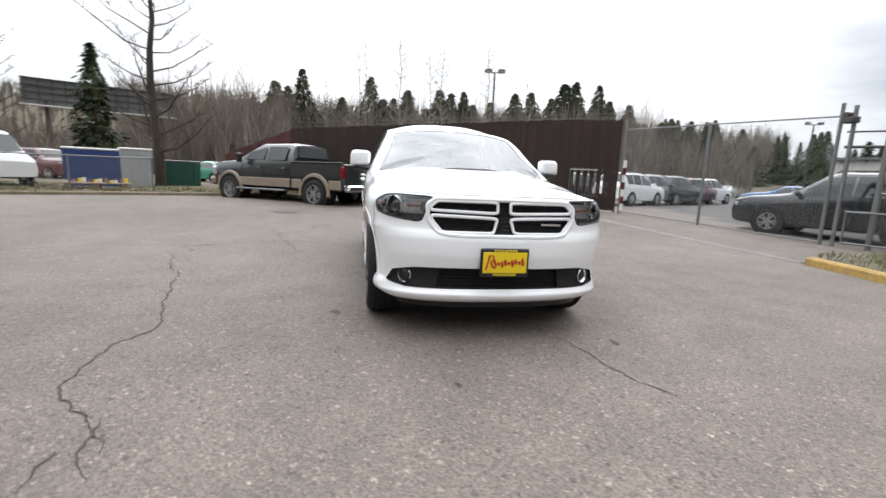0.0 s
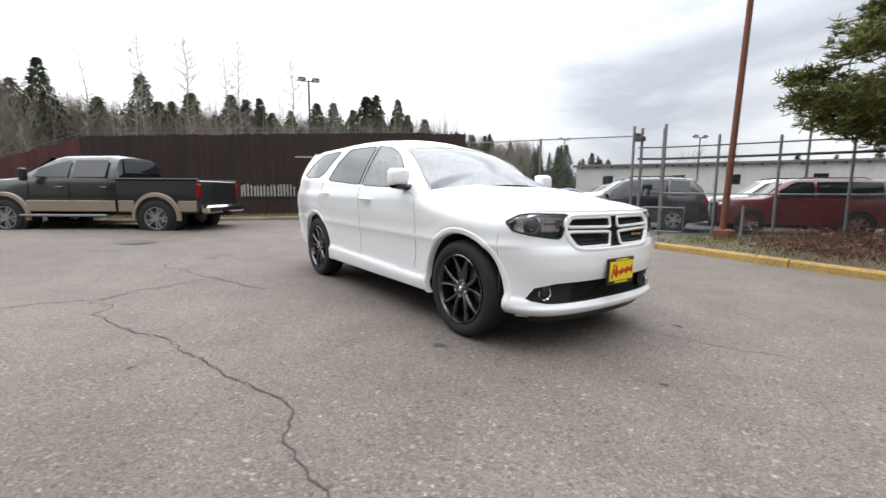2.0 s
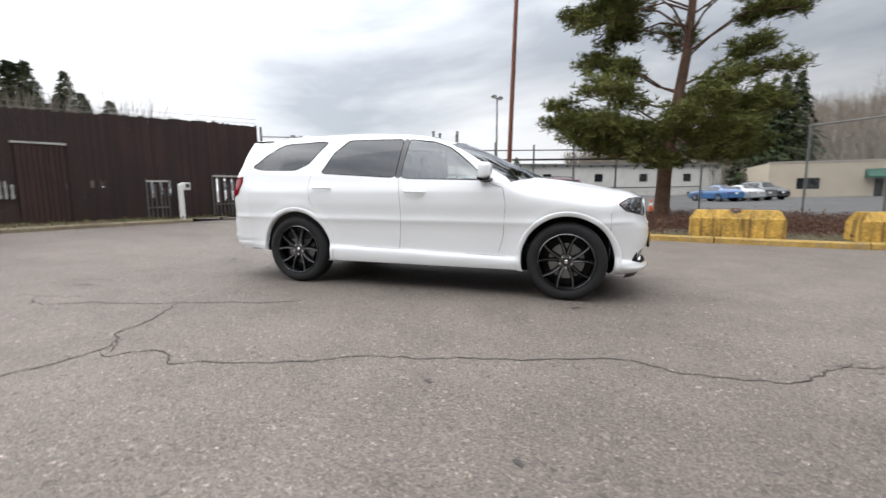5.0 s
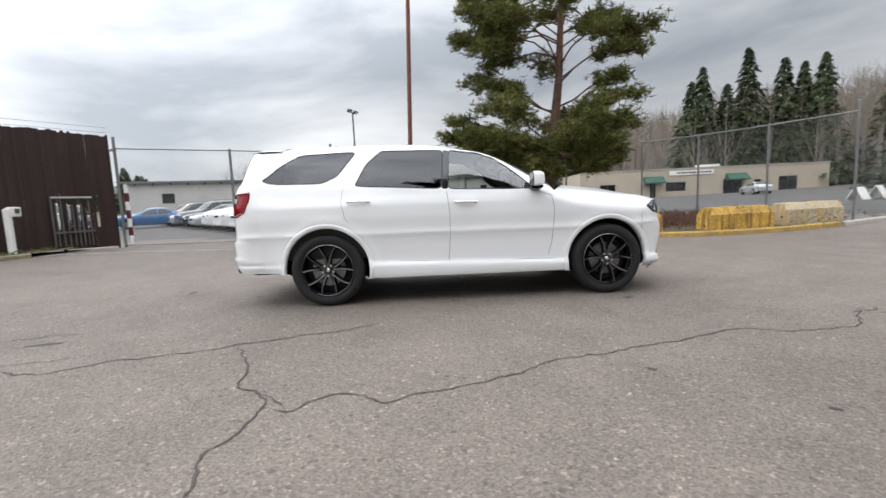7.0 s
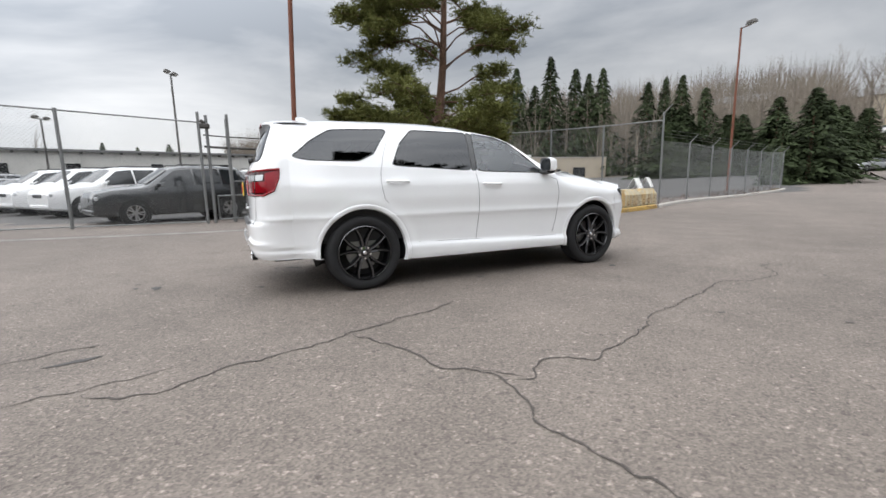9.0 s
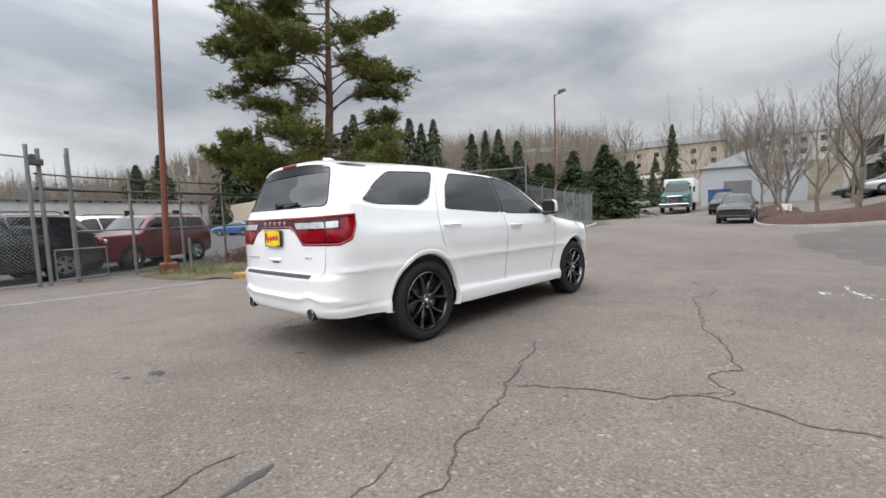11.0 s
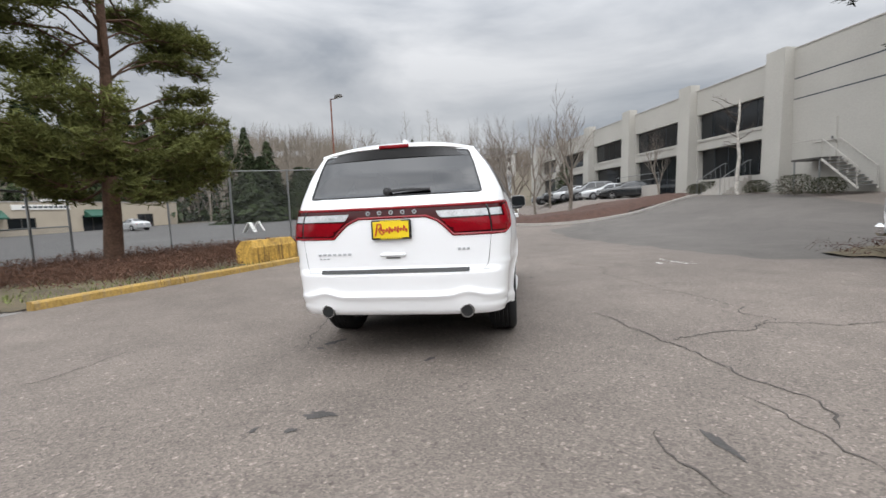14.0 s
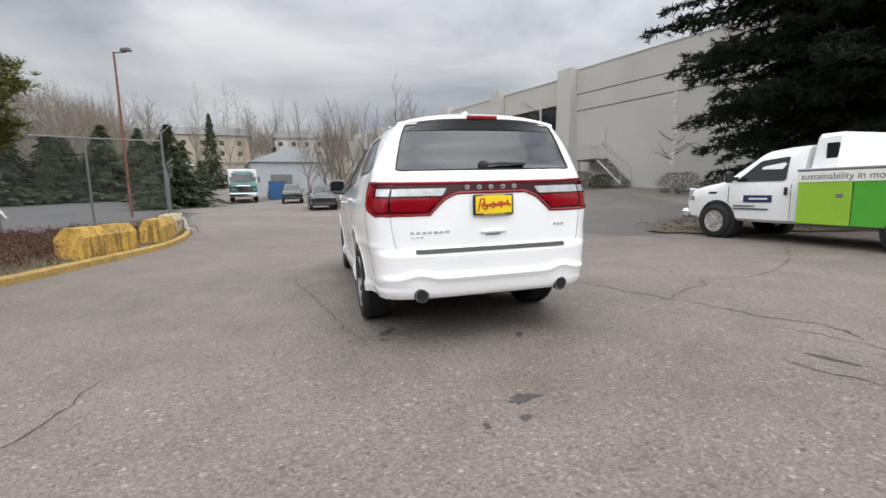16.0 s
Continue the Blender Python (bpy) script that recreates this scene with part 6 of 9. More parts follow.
for a0, a1, hi in ((9.8, 10.4, 1.32), (11.75, 12.75, 1.55)):
    fr = thing("picket_panel", "low grey picket panel in front of the brown fence", "fence", group="picket panels")
    k = a0
    while k < a1:
        h = hi * rp.uniform(0.72, 1.0)
        part("picket", M().box(by_fence(k, 0.05, h / 2 + 0.1), (rp.uniform(0.03, 0.05), 0.02, h - 0.1), 0.004, fence_turn), DULL_PICKET, fr)
        k += rp.uniform(0.085, 0.15)
    for f in (0.35, 0.97):
        part("rail", M().box(by_fence((a0 + a1) / 2, 0.075, hi * f), (a1 - a0, 0.03, 0.05), 0.004, fence_turn), PALE_PICKET if f > 0.5 else DULL_PICKET, fr)
rw = thing("marker_post", "red and white banded marker post at the gate", "post")
for k in range(7):
    zz = ground_z(7.92, 11.45) + 0.1 + k * 0.26
    part("band", M().cyl((7.92, 11.45, zz), (7.92, 11.45, zz + 0.26), 0.06, n=10), (RED_CAR if k % 2 else SIGN_WHITE), rw)
wp = thing("gate_keypad", "white post with a small white keypad box", "keypad post", at_ground(5.0, 12.3, 10))
part("post", M().box((0, 0, 0.6), (0.13, 0.13, 1.2), 0.02), SIGN_WHITE, wp)
part("keypad_box", M().box((0.18, -0.02, 1.12), (0.32, 0.14, 0.24), 0.02), SIGN_WHITE, wp)
part("screen", M().box((0.19, -0.095, 1.14), (0.16, 0.02, 0.12), 0.01), INK, wp)

# ---- poles ----
pole = thing("utility_pole", "tall rust-red steel lamp pole on the verge", "pole", at_ground(10.05, 2.88, 0, 0.0))
part("shaft", M().cyl((0, 0.05, 0.0), (-0.10, -0.34, 11.5), 0.085, 0.06, n=16), RUST, pole, smooth=True)
part("foot", M().box((0, 0, 0.16), (0.42, 0.42, 0.36), 0.04), RUST, pole)
part("guard_stake", M().cyl((-0.25, -0.5, 0.0), (-0.22, -0.5, 1.0), 0.035, n=8), STEEL, pole)


def lamp_pole(x, y, h, heads, label, base=0.1, colour=STEEL_DARK):
    p = thing("lamp_post", label, "lamp post", at_ground(x, y), "lamp posts")
    part("pole", M().cyl((0, 0, 0), (0, 0, h), base, base * 0.7, n=12), colour, p, smooth=True)
    part("crossarm", M().tube([(heads[0][0], heads[0][1], h - 0.05), (0, 0, h - 0.05), (heads[-1][0], heads[-1][1], h - 0.05)], 0.035, 6), colour, p)
    for hx, hy, tilt in heads:
        m = M().box((0, 0, 0), (0.62, 0.42, 0.24), 0.06, taper=0.8)
        m.xform(pose(hx, hy, h + 0.1, tilt, 0, math.degrees(math.atan2(hy, hx))))
        part("lamp_head", m, STEEL_DARK, p)
        part("lamp_glass", M().box((0, 0, -0.125), (0.5, 0.32, 0.02)).xform(pose(hx, hy, h + 0.1, tilt, 0, math.degrees(math.atan2(hy, hx)))), SIGN_WHITE, p)


lamp_pole(8.2, 33.4, 9.8, [(-0.5, 0.1, 28), (0.55, -0.1, -28)], "floodlight pole with two dark heads behind the fence")
lamp_pole(40.0, 10.35, 10.35, [(-0.5, 0.2, 25), (0.5, -0.2, -25)], "distant floodlight pole in the car park")
lamp_pole(14.4, -24.7, 10.2, [(-0.75, 0.2, 12)], "street lamp on a rust-brown pole by the road", 0.08, RUST)
lamp_pole(46.2, 40.2, 8.5, [(-0.6, 0.2, 20), (0.6, -0.2, -20)], "distant twin-headed floodlight pole in the car park")
lamp_pole(47.0, 22.1, 7.1, [(-0.6, 0.2, 20), (0.6, -0.2, -20)], "far twin-headed floodlight pole by the warehouse")


# folding white barricade boards on the far lot
for x, y, rz in ((23.3, -25.9, 20), (23.5, -27.4, 28)):
    bd = thing("barricade", "white folding barricade board on the lot", "barricade", at_ground(x, y, rz), "barricades")
    for sg in (-1, 1):
        part("board", M().box((0, 0, 0), (0.05, 0.95, 0.95), 0.01).xform(pose(sg * 0.24, 0, 0.46, 0, -sg * 27, 0)), SIGN_WHITE, bd)

cn = thing("traffic_cone", "orange traffic cone with a white band on the lot", "cone", at_ground(19.0, -2.5))
part("base", M().box((0, 0, 0.02), (0.36, 0.36, 0.04), 0.01), TRIM_BLACK, cn)
part("cone", M().lathe([(0.04, 0.14), (0.30, 0.095), (0.30, 0.092), (0.70, 0.025), (0.71, 0.0)], (0, 0, 0), "z", 18), mat("cone_orange", (0.65, 0.13, 0.03), 0.55, vary=0.15), cn, smooth=True)
part("band", M().lathe([(0.36, 0.088), (0.50, 0.064)], (0, 0, 0), "z", 18), SIGN_WHITE, cn)


# ---- buildings ----
class Facade:
    """A front wall seen along its own axis: s runs from a towards b, out is towards the viewer's side."""

    def __init__(self, a, b, flip=1):
        self.a = Vector((*a, 0))
        self.d = (Vector((*b, 0)) - self.a).normalized()
        self.n = Vector((-self.d.y, self.d.x, 0)) * flip
        self.L = (Vector((*b, 0)) - self.a).length

    def p(self, s, out, z):
        q = self.a + self.d * s + self.n * out
        return (q.x, q.y, z)

    def block(self, m, s0, s1, z0, z1, o0, o1):
        vs = [self.p(s, o, z) for z in (z0, z1) for s, o in ((s0, o0), (s1, o0), (s1, o1), (s0, o1))]
        return m.add(vs, [(0, 1, 2, 3), (4, 7, 6, 5), (0, 4, 5, 1), (1, 5, 6, 2), (2, 6, 7, 3), (3, 7, 4, 0)])

    def holed(self, m, z0, z1, holes, depth, s0=0.0, s1=None):
        """The wall as blocks round its openings (s0, s1, z0, z1)."""
        s1 = self.L if s1 is None else s1
        us = sorted({s0, s1, *[h[0] for h in holes], *[h[1] for h in holes]})
        zs = sorted({z0, z1, *[h[2] for h in holes], *[h[3] for h in holes]})
        solid = {(i, j): not any(h[0] < (us[i] + us[i + 1]) / 2 < h[1] and h[2] < (zs[j] + zs[j + 1]) / 2 < h[3] for h in holes) for i in range(len(us) - 1) for j in range(len(zs) - 1)}
        ids, vs, fs = {}, [], []

        def v(i, j, o):
            if (i, j, o) not in ids:
                ids[(i, j, o)] = len(vs)
                vs.append(self.p(us[i], -depth if o else 0.0, zs[j]))
            return ids[(i, j, o)]
        for (i, j), full in solid.items():
            if not full:
                continue
            fs += [(v(i, j, 0), v(i + 1, j, 0), v(i + 1, j + 1, 0), v(i, j + 1, 0)), (v(i, j, 1), v(i, j + 1, 1), v(i + 1, j + 1, 1), v(i + 1, j, 1))]
            for di, dj, a, b in ((-1, 0, (i, j), (i, j + 1)), (1, 0, (i + 1, j), (i + 1, j + 1)), (0, -1, (i, j), (i + 1, j)), (0, 1, (i, j + 1), (i + 1, j + 1))):
                if not solid.get((i + di, j + dj), False):
                    fs.append((v(*a, 0), v(*b, 0), v(*b, 1), v(*a, 1)))
        m.add(vs, fs)
        return m


# grey tilt-up concrete building with pilasters
B = Facade((-15.6, -22.3), (-15.6 + 0.354 * 44, -22.3 - 0.935 * 44), 1)
bz, bt = 1.42, 9.1
conc = thing("office_building", "grey tilt-up concrete building with dark recessed windows and tall pilasters", "building")
holes, pil = [], [0.0, 7.7, 15.7, 23.6, 31.5, 39.4]
for k in range(5):
    s0, s1 = pil[k] + 1.35, pil[k + 1] - 0.15
    holes += [(s0, s1, 5.55, 7.35), (s0, s1, 2.55 if k != 1 else 1.5, 4.75)]
part("wall", B.holed(M(), bz - 0.6, bt, holes, 0.45), WALL_GREY, conc)
blank = M()
B.block(blank, -34, -0.0, bz - 0.6, bt + 0.35, -0.5, -0.05)
part("wall", blank, WALL_GREY, conc)
part("wall", B.block(M(), -34, 44, bz - 0.6, bt, -26, -25.5), WALL_GREY, conc)
part("wall", B.block(M(), -34, -33.5, bz - 0.6, bt, -25.5, -0.5), WALL_GREY, conc)
part("wall", B.block(M(), 43.5, 44, bz - 0.6, bt, -25.5, -0.5), WALL_GREY, conc)
part("roof", B.block(M(), -33.4, 43.4, bt - 0.5, bt - 0.25, -25.4, -0.55), ROOF_GREY, conc)
part("coping", B.block(M(), -34.05, -0.02, bt + 0.352, bt + 0.42, -0.55, -0.02), CONCRETE, conc)
part("coping", B.block(M(), 1.2, 44.05, bt + 0.002, bt + 0.07, -0.5, 0.04), CONCRETE, conc)
for s in pil:
    m = M()
    vs = [B.p(s + u, o, z) for z, o1 in ((bz - 0.6, 0.85), (bt + 0.5, 0.55)) for u, o in ((-0.05, -0.2), (1.2, -0.2), (1.2, o1), (-0.05, o1))]
    m.add(vs, [(0, 1, 2, 3), (4, 7, 6, 5), (0, 4, 5, 1), (1, 5, 6, 2), (2, 6, 7, 3), (3, 7, 4, 0)])
    part("pilaster", m, WALL_GREY, conc)
for z in (6.6, 7.75):
    part("joint", B.block(M(), -33, -0.1, z, z + 0.07, -0.06, -0.042), INK, conc)
for k in range(5):
    s0, s1 = pil[k] + 1.35, pil[k + 1] - 0.15
    for z0, z1, dp in ((5.55, 7.35, -0.30), (2.55 if k != 1 else 1.5, 4.75, -0.42)):
        n = 5
        wn_ = part("window", B.block(M(), s0, s1, z0, z1, dp - 0.06, dp - 0.03), INK, conc)
        for j in range(n):
            u, v = lerp(s0, s1, j / n) + 0.03, lerp(s0, s1, (j + 1) / n) - 0.03
            part("pane", B.block(M(), u, v, z0 + 0.04, z1 - 0.04, dp - 0.02, dp), GLASS_DARK, wn_)
    part("spandrel", B.block(M(), s0, s1, 5.35, 5.52, -0.2, 0.06), WALL_GREY, conc)
part("vent", B.block(M(), -10.6, -10.0, 7.95, 8.35, -0.06, 0.12), RUST, conc)
# steel stair on the blank wall, door above
dr = part("door", B.block(M(), -2.6, -1.5, 3.1, 5.2, -0.06, 0.03), WALL_GREY, conc)
part("door_handle", B.block(M(), -2.45, -2.38, 4.05, 4.2, 0.03, 0.09), STEEL, dr)
st = thing("steel_stair", "external steel stair with handrails on the concrete wall", "stairs")
part("landing", B.block(M(), -2.9, -1.3, 2.98, 3.08, 0.0, 1.3), STEEL_DARK, st)
for k in range(9):
    s = -2.92 - k * 0.195
    part("tread", B.block(M(), s - 0.21, s, 2.9 - k * 0.175, 2.95 - k * 0.175, 0.1, 1.2), STEEL, st)
for o in (0.08, 1.22):
    part("stringer", M().tube([B.p(-2.9, o, 2.95), B.p(-4.7, o, 1.35)], 0.06, 6), CONCRETE, st)
    part("handrail", M().tube([B.p(-1.3, o, 4.0), B.p(-2.9, o, 4.0), B.p(-4.65, o, 2.42), B.p(-4.65, o, 1.4)], 0.03, 6), CONCRETE, st)
for s, z in ((-1.4, 2.98), (-2.8, 2.98)):
    part("stair_leg", M().cyl(B.p(s, 1.2, 1.2), B.p(s, 1.2, z), 0.05, n=8), STEEL, st)
for k in range(5):
    s = -2.9 - k * 0.43
    part("baluster", M().cyl(B.p(s, 1.22, 2.95 + (s + 2.9) * 0.89), B.p(s, 1.22, 4.0 + (s + 2.9) * 0.89), 0.018, n=6), CONCRETE, st)
cs = thing("entrance_steps", "concrete entrance steps with steel handrails", "stairs")
for k in range(7):
    part("step", B.block(M(), 2.1, 4.2, 1.0, 2.55 - k * 0.18, 0.5 + k * 0.3, 0.8 + k * 0.3), CONCRETE, cs)
for s in (2.15, 4.15):
    part("handrail", M().tube([B.p(s, 0.5, 3.5), B.p(s, 0.8, 3.45), B.p(s, 2.7, 2.35), B.p(s, 2.7, 1.4)], 0.025, 6), STEEL, cs)
    for k in range(6):
        part("baluster", M().cyl(B.p(s, 0.6 + 0.36 * k, 2.4 - 0.2 * k), B.p(s, 0.6 + 0.36 * k, 3.45 - 0.2 * k), 0.012, n=5), STEEL, cs)
ramp = thing("access_ramp", "low pale concrete ramp wall with railings", "ramp")
part("ramp_wall", B.block(M(), 8.8, 15.0, 1.0, 2.45, 2.2, 2.45), CONCRETE, ramp)
part("railing", M().tube([B.p(8.8, 2.3, 2.45), B.p(8.8, 2.3, 3.35), B.p(15, 2.3, 3.35), B.p(15, 2.3, 2.45)], 0.025, 6).tube([B.p(8.8, 2.3, 2.9), B.p(15, 2.3, 2.9)], 0.02, 6), STEEL, ramp)

# long white warehouse behind the car park
Wh = Facade((53, 43.5), (84, -19.5), 1)
Wh.n = Vector((-abs(Wh.n.x), -abs(Wh.n.y), 0))
wz0, wz1 = -0.6, 5.0
ware = thing("warehouse", "long low off-white metal warehouse with small dark windows", "warehouse")
wins = [(u, u + 1.5, 2.3, 3.6) for u in (4, 13.5, 20, 29, 38, 47, 55, 63)]
part("wall", Wh.holed(M(), wz0, wz1, wins, 0.3), WALL_WHITE, ware)
for s0, s1 in ((0, 0.3), (Wh.L - 0.3, Wh.L)):
    part("wall", Wh.block(M(), s0, s1, wz0, wz1, -22, -0.3), WALL_WHITE, ware)
part("wall", Wh.block(M(), 0, Wh.L, wz0, wz1, -22.3, -22), WALL_WHITE, ware)
part("roof", Wh.block(M(), -0.4, Wh.L + 0.4, wz1 + 0.004, wz1 + 0.28, -22.5, 0.5), ROOF_GREY, ware)
for h in wins:
    w_ = part("window", Wh.block(M(), h[0], h[1], h[2], h[3], -0.2, -0.14), GLASS_DARK, ware)
    part("window_frame", Wh.block(M(), h[0] - 0.08, h[1] + 0.08, h[2] - 0.1, h[2], -0.05, 0.06), CONCRETE, w_)
for k in range(34):
    s = 1 + k * 2.05
    part("eave_bracket", Wh.block(M(), s, s + 0.25, wz1 - 0.25, wz1, 0.003, 0.45), STEEL_DARK, ware)
for k in range(11):
    part("panel_rib", Wh.block(M(), 3 + k * 6.2, 3.12 + k * 6.2, wz0, wz1, 0.004, 0.05), WALL_WHITE, ware)

# tan low building with sign, awnings and shop windows
T = Facade((64, -20.5), (60.5, -57), -1)
T.n = Vector((-abs(T.n.x), 0.1, 0)).normalized()
tz0, tz1 = -0.5, 4.3
tan = thing("tan_building", "low tan stucco building with white sign and green awnings", "building")
twin = [(3.0, 5.4, 0.9, 2.3), (10.6, 11.5, 0.0, 2.2), (13.0, 16.0, 0.9, 2.3), (21.5, 24.3, 0.1, 2.5), (26.0, 27.0, 0.0, 2.2), (29.5, 32.2, 0.4, 2.5)]
part("wall", T.holed(M(), tz0, tz1, twin, 0.3), WALL_TAN, tan)
for s0, s1 in ((0, 0.3), (T.L - 0.3, T.L)):
    part("wall", T.block(M(), s0, s1, tz0, tz1, -26, -0.3), WALL_TAN, tan)
part("wall", T.block(M(), 0, T.L, tz0, tz1, -26.3, -26), WALL_TAN, tan)
part("roof", T.block(M(), 0.3, T.L - 0.3, tz1 - 0.5, tz1 - 0.3, -26, -0.3), ROOF_GREY, tan)
part("coping", T.block(M(), -0.1, T.L + 0.1, tz1 + 0.003, tz1 + 0.12, -0.4, 0.1), CONCRETE, tan)
part("rooftop_unit", T.block(M(), 20, 23, tz1 - 0.3, tz1 + 0.7, -6, -4), SIGN_WHITE, tan)
for h in twin:
    w_ = part("window", T.block(M(), h[0], h[1], h[2], h[3], -0.2, -0.15), GLASS_DARK, tan)
    part("mullion", T.block(M(), (h[0] + h[1]) / 2 - 0.04, (h[0] + h[1]) / 2 + 0.04, h[2], h[3], -0.148, -0.08), STEEL_DARK, w_)
    part("window_frame", T.block(M(), h[0], h[1], h[3] - 0.08, h[3], -0.148, -0.05), STEEL_DARK, w_)
for s in (9.6, 21.8):
    m = M()
    vs = [T.p(u, o, z) for u in (s, s + 3.0) for o, z in ((0.0, 3.3), (1.3, 2.4), (1.3, 2.2), (0.0, 2.2))]
    m.add(vs, [(0, 1, 2, 3), (7, 6, 5, 4), (0, 4, 5, 1), (1, 5, 6, 2), (0, 3, 7, 4)])
    part("awning", m, DUMP_GREEN, tan, "dark green fabric awning")
sgn = part("sign", T.block(M(), 13.5, 20.0, 3.35, 4.0, 0.004, 0.15), SIGN_WHITE, tan, "white sign with dark bars")
for k in range(9):
    part("sign_bar", T.block(M(), 14.6 + k * 0.58, 15.05 + k * 0.58, 3.55, 3.8, 0.153, 0.17), INK, sgn)

# houses on the far rise, a blue metal shed by the road
def house(x, y, w, d, h, rz, wallm, label):
    t = thing("house", label, "house", at_ground(x, y, rz), "houses on the rise")
    part("wall", M().box((0, 0, h / 2 - 1), (w, d, h + 2)), wallm, t)
    part("roof", M().add([(-w / 2 - 0.5, -d / 2 - 0.5, h), (w / 2 + 0.5, -d / 2 - 0.5, h), (w / 2 + 0.5, d / 2 + 0.5, h), (-w / 2 - 0.5, d / 2 + 0.5, h), (-w / 2 - 0.5, 0, h + d * 0.28), (w / 2 + 0.5, 0, h + d * 0.28)], [(0, 1, 5, 4), (2, 3, 4, 5), (0, 4, 3), (1, 2, 5), (0, 3, 2, 1)]), ROOF_GREY, t)
    for s in (1, -1):
        for k in range(4):
            for z in (1.6, 4.4):
                if z < h - 1:
                    wi = part("window", M().box((lerp(-w / 2, w / 2, (k + 0.5) / 4), s * (d / 2 + 0.02), z), (1.2, 0.06, 1.3)), GLASS_DARK, t)
                    part("window_frame", M().box((lerp(-w / 2, w / 2, (k + 0.5) / 4), s * (d / 2 + 0.045), z - 0.72), (1.5, 0.1, 0.12)), SIGN_WHITE, wi)
    return t


for x, y, w, h, rz, ma in ((36, -128, 18, 6.5, 10, WALL_TAN), (58, -138, 20, 6.5, -4, WALL_TAN), (14, -140, 15, 6.2, 6, WALL_WHITE), (84, -128, 16, 6.0, 20, WALL_TAN)):
    house(x, y, w, 9, h, rz, ma, "pale two-storey house with a grey roof on the wooded rise")
shed = thing("metal_shed", "pale blue-grey gabled metal shed beside the road", "shed", at_ground(10.3, -68.8, 14))
BLUE_SHED = mat("pale_blue_siding", (0.34, 0.36, 0.38), 0.6, vary=0.08, streak=0.2, tint=(0.2, 0.2, 0.2))
part("wall", M().box((0, 0, 1.7), (11, 16, 5.4)), BLUE_SHED, shed)
part("roof", M().add([(-5.8, -8.4, 4.4), (5.8, -8.4, 4.4), (5.8, 8.4, 4.4), (-5.8, 8.4, 4.4), (0, -8.4, 6.6), (0, 8.4, 6.6)], [(0, 4, 5, 3), (1, 2, 5, 4), (0, 1, 4), (2, 3, 5), (0, 3, 2, 1)]), BLUE_SHED, shed)
part("door", M().box((1.5, 8.05, 0.9), (3, 0.1, 3.4)), ROOF_GREY, shed)

# back of a billboard beyond the bank
bb = thing("billboard", "grey back of a large roadside billboard on steel legs", "billboard", pose(-32.4, 52.8, ground_z(-32.4, 52.8), 0, 0, 29))
part("board", M().box((0, 0, 8.3), (13.8, 0.3, 2.7)), mat("billboard_back", (0.14, 0.145, 0.15), 0.8, vary=0.3, scale=0.5), bb)
for z in (7.5, 8.2, 8.9, 9.6):
    part("stringer", M().box((0, -0.25, z), (13.9, 0.2, 0.12)), STEEL_DARK, bb)
for k in range(13):
    part("upright", M().box((-6.6 + 1.1 * k, -0.4, 8.3), (0.12, 0.1, 2.6)), STEEL_DARK, bb)
part("catwalk", M().box((0, -0.8, 6.8), (14.0, 0.9, 0.12)), SIGN_WHITE, bb)
for x in (-5, 0, 5):
    part("leg", M().cyl((x, -0.1, -0.6), (x, -0.1, 7.5), 0.2, n=8), STEEL_DARK, bb)

# skips, pallet of goods
def skip_bin(x, y, rz, w, d, h, body_m, label, lid_m):
    t = thing("skip_bin", label, "skip", at_ground(x, y, rz), "skips")
    part("tub", M().box((0, 0, h / 2), (w, d, h), 0.03, taper=1.04), body_m, t)
    part("lid", M().box((0, 0, h + 0.05), (w * 1.06, d * 1.06, 0.09), 0.03), lid_m, t)
    for k in range(4):
        part("rib", M().box((lerp(-w / 2, w / 2, (k + 0.5) / 4), -d / 2 - 0.03, h / 2), (0.08, 0.09, h * 0.9)), body_m, t)


skip_bin(-12.2, 15.75, 31, 1.75, 1.3, 1.50, DUMP_BLUE, "dark blue steel skip with white lid on the bank", SIGN_WHITE)
skip_bin(-10.95, 16.35, 31, 1.05, 1.2, 1.58, SILVER_CAR, "pale grey steel skip on the bank", SIGN_WHITE)
skip_bin(-10.4, 18.9, 26, 1.7, 1.3, 1.2, DUMP_GREEN, "dark green steel skip beside the bare tree", STEEL)
pal = thing("pallet_table", "low wooden pallet stacked with small pots", "pallet", at_ground(-10.7, 13.4, 25, 0.0))
for k in range(5):
    part("board", M().box((0, -0.4 + 0.2 * k, 0.32), (1.9, 0.15, 0.04), 0.01), WOOD, pal)
for x in (-0.8, 0, 0.8):
    part("bearer", M().box((x, 0, 0.15), (0.12, 0.9, 0.3), 0.01), WOOD, pal)
for k in range(12):
    pt = part("pot", M().cyl((-0.8 + 0.145 * k, -0.2 + 0.15 * (k % 3), 0.34), (-0.8 + 0.145 * k, -0.2 + 0.15 * (k % 3), 0.34 + 0.08 + 0.03 * (k % 4)), 0.05, 0.06, n=8), (SIGN_WHITE, WOOD, PLATE_YELLOW)[k % 3], pal)


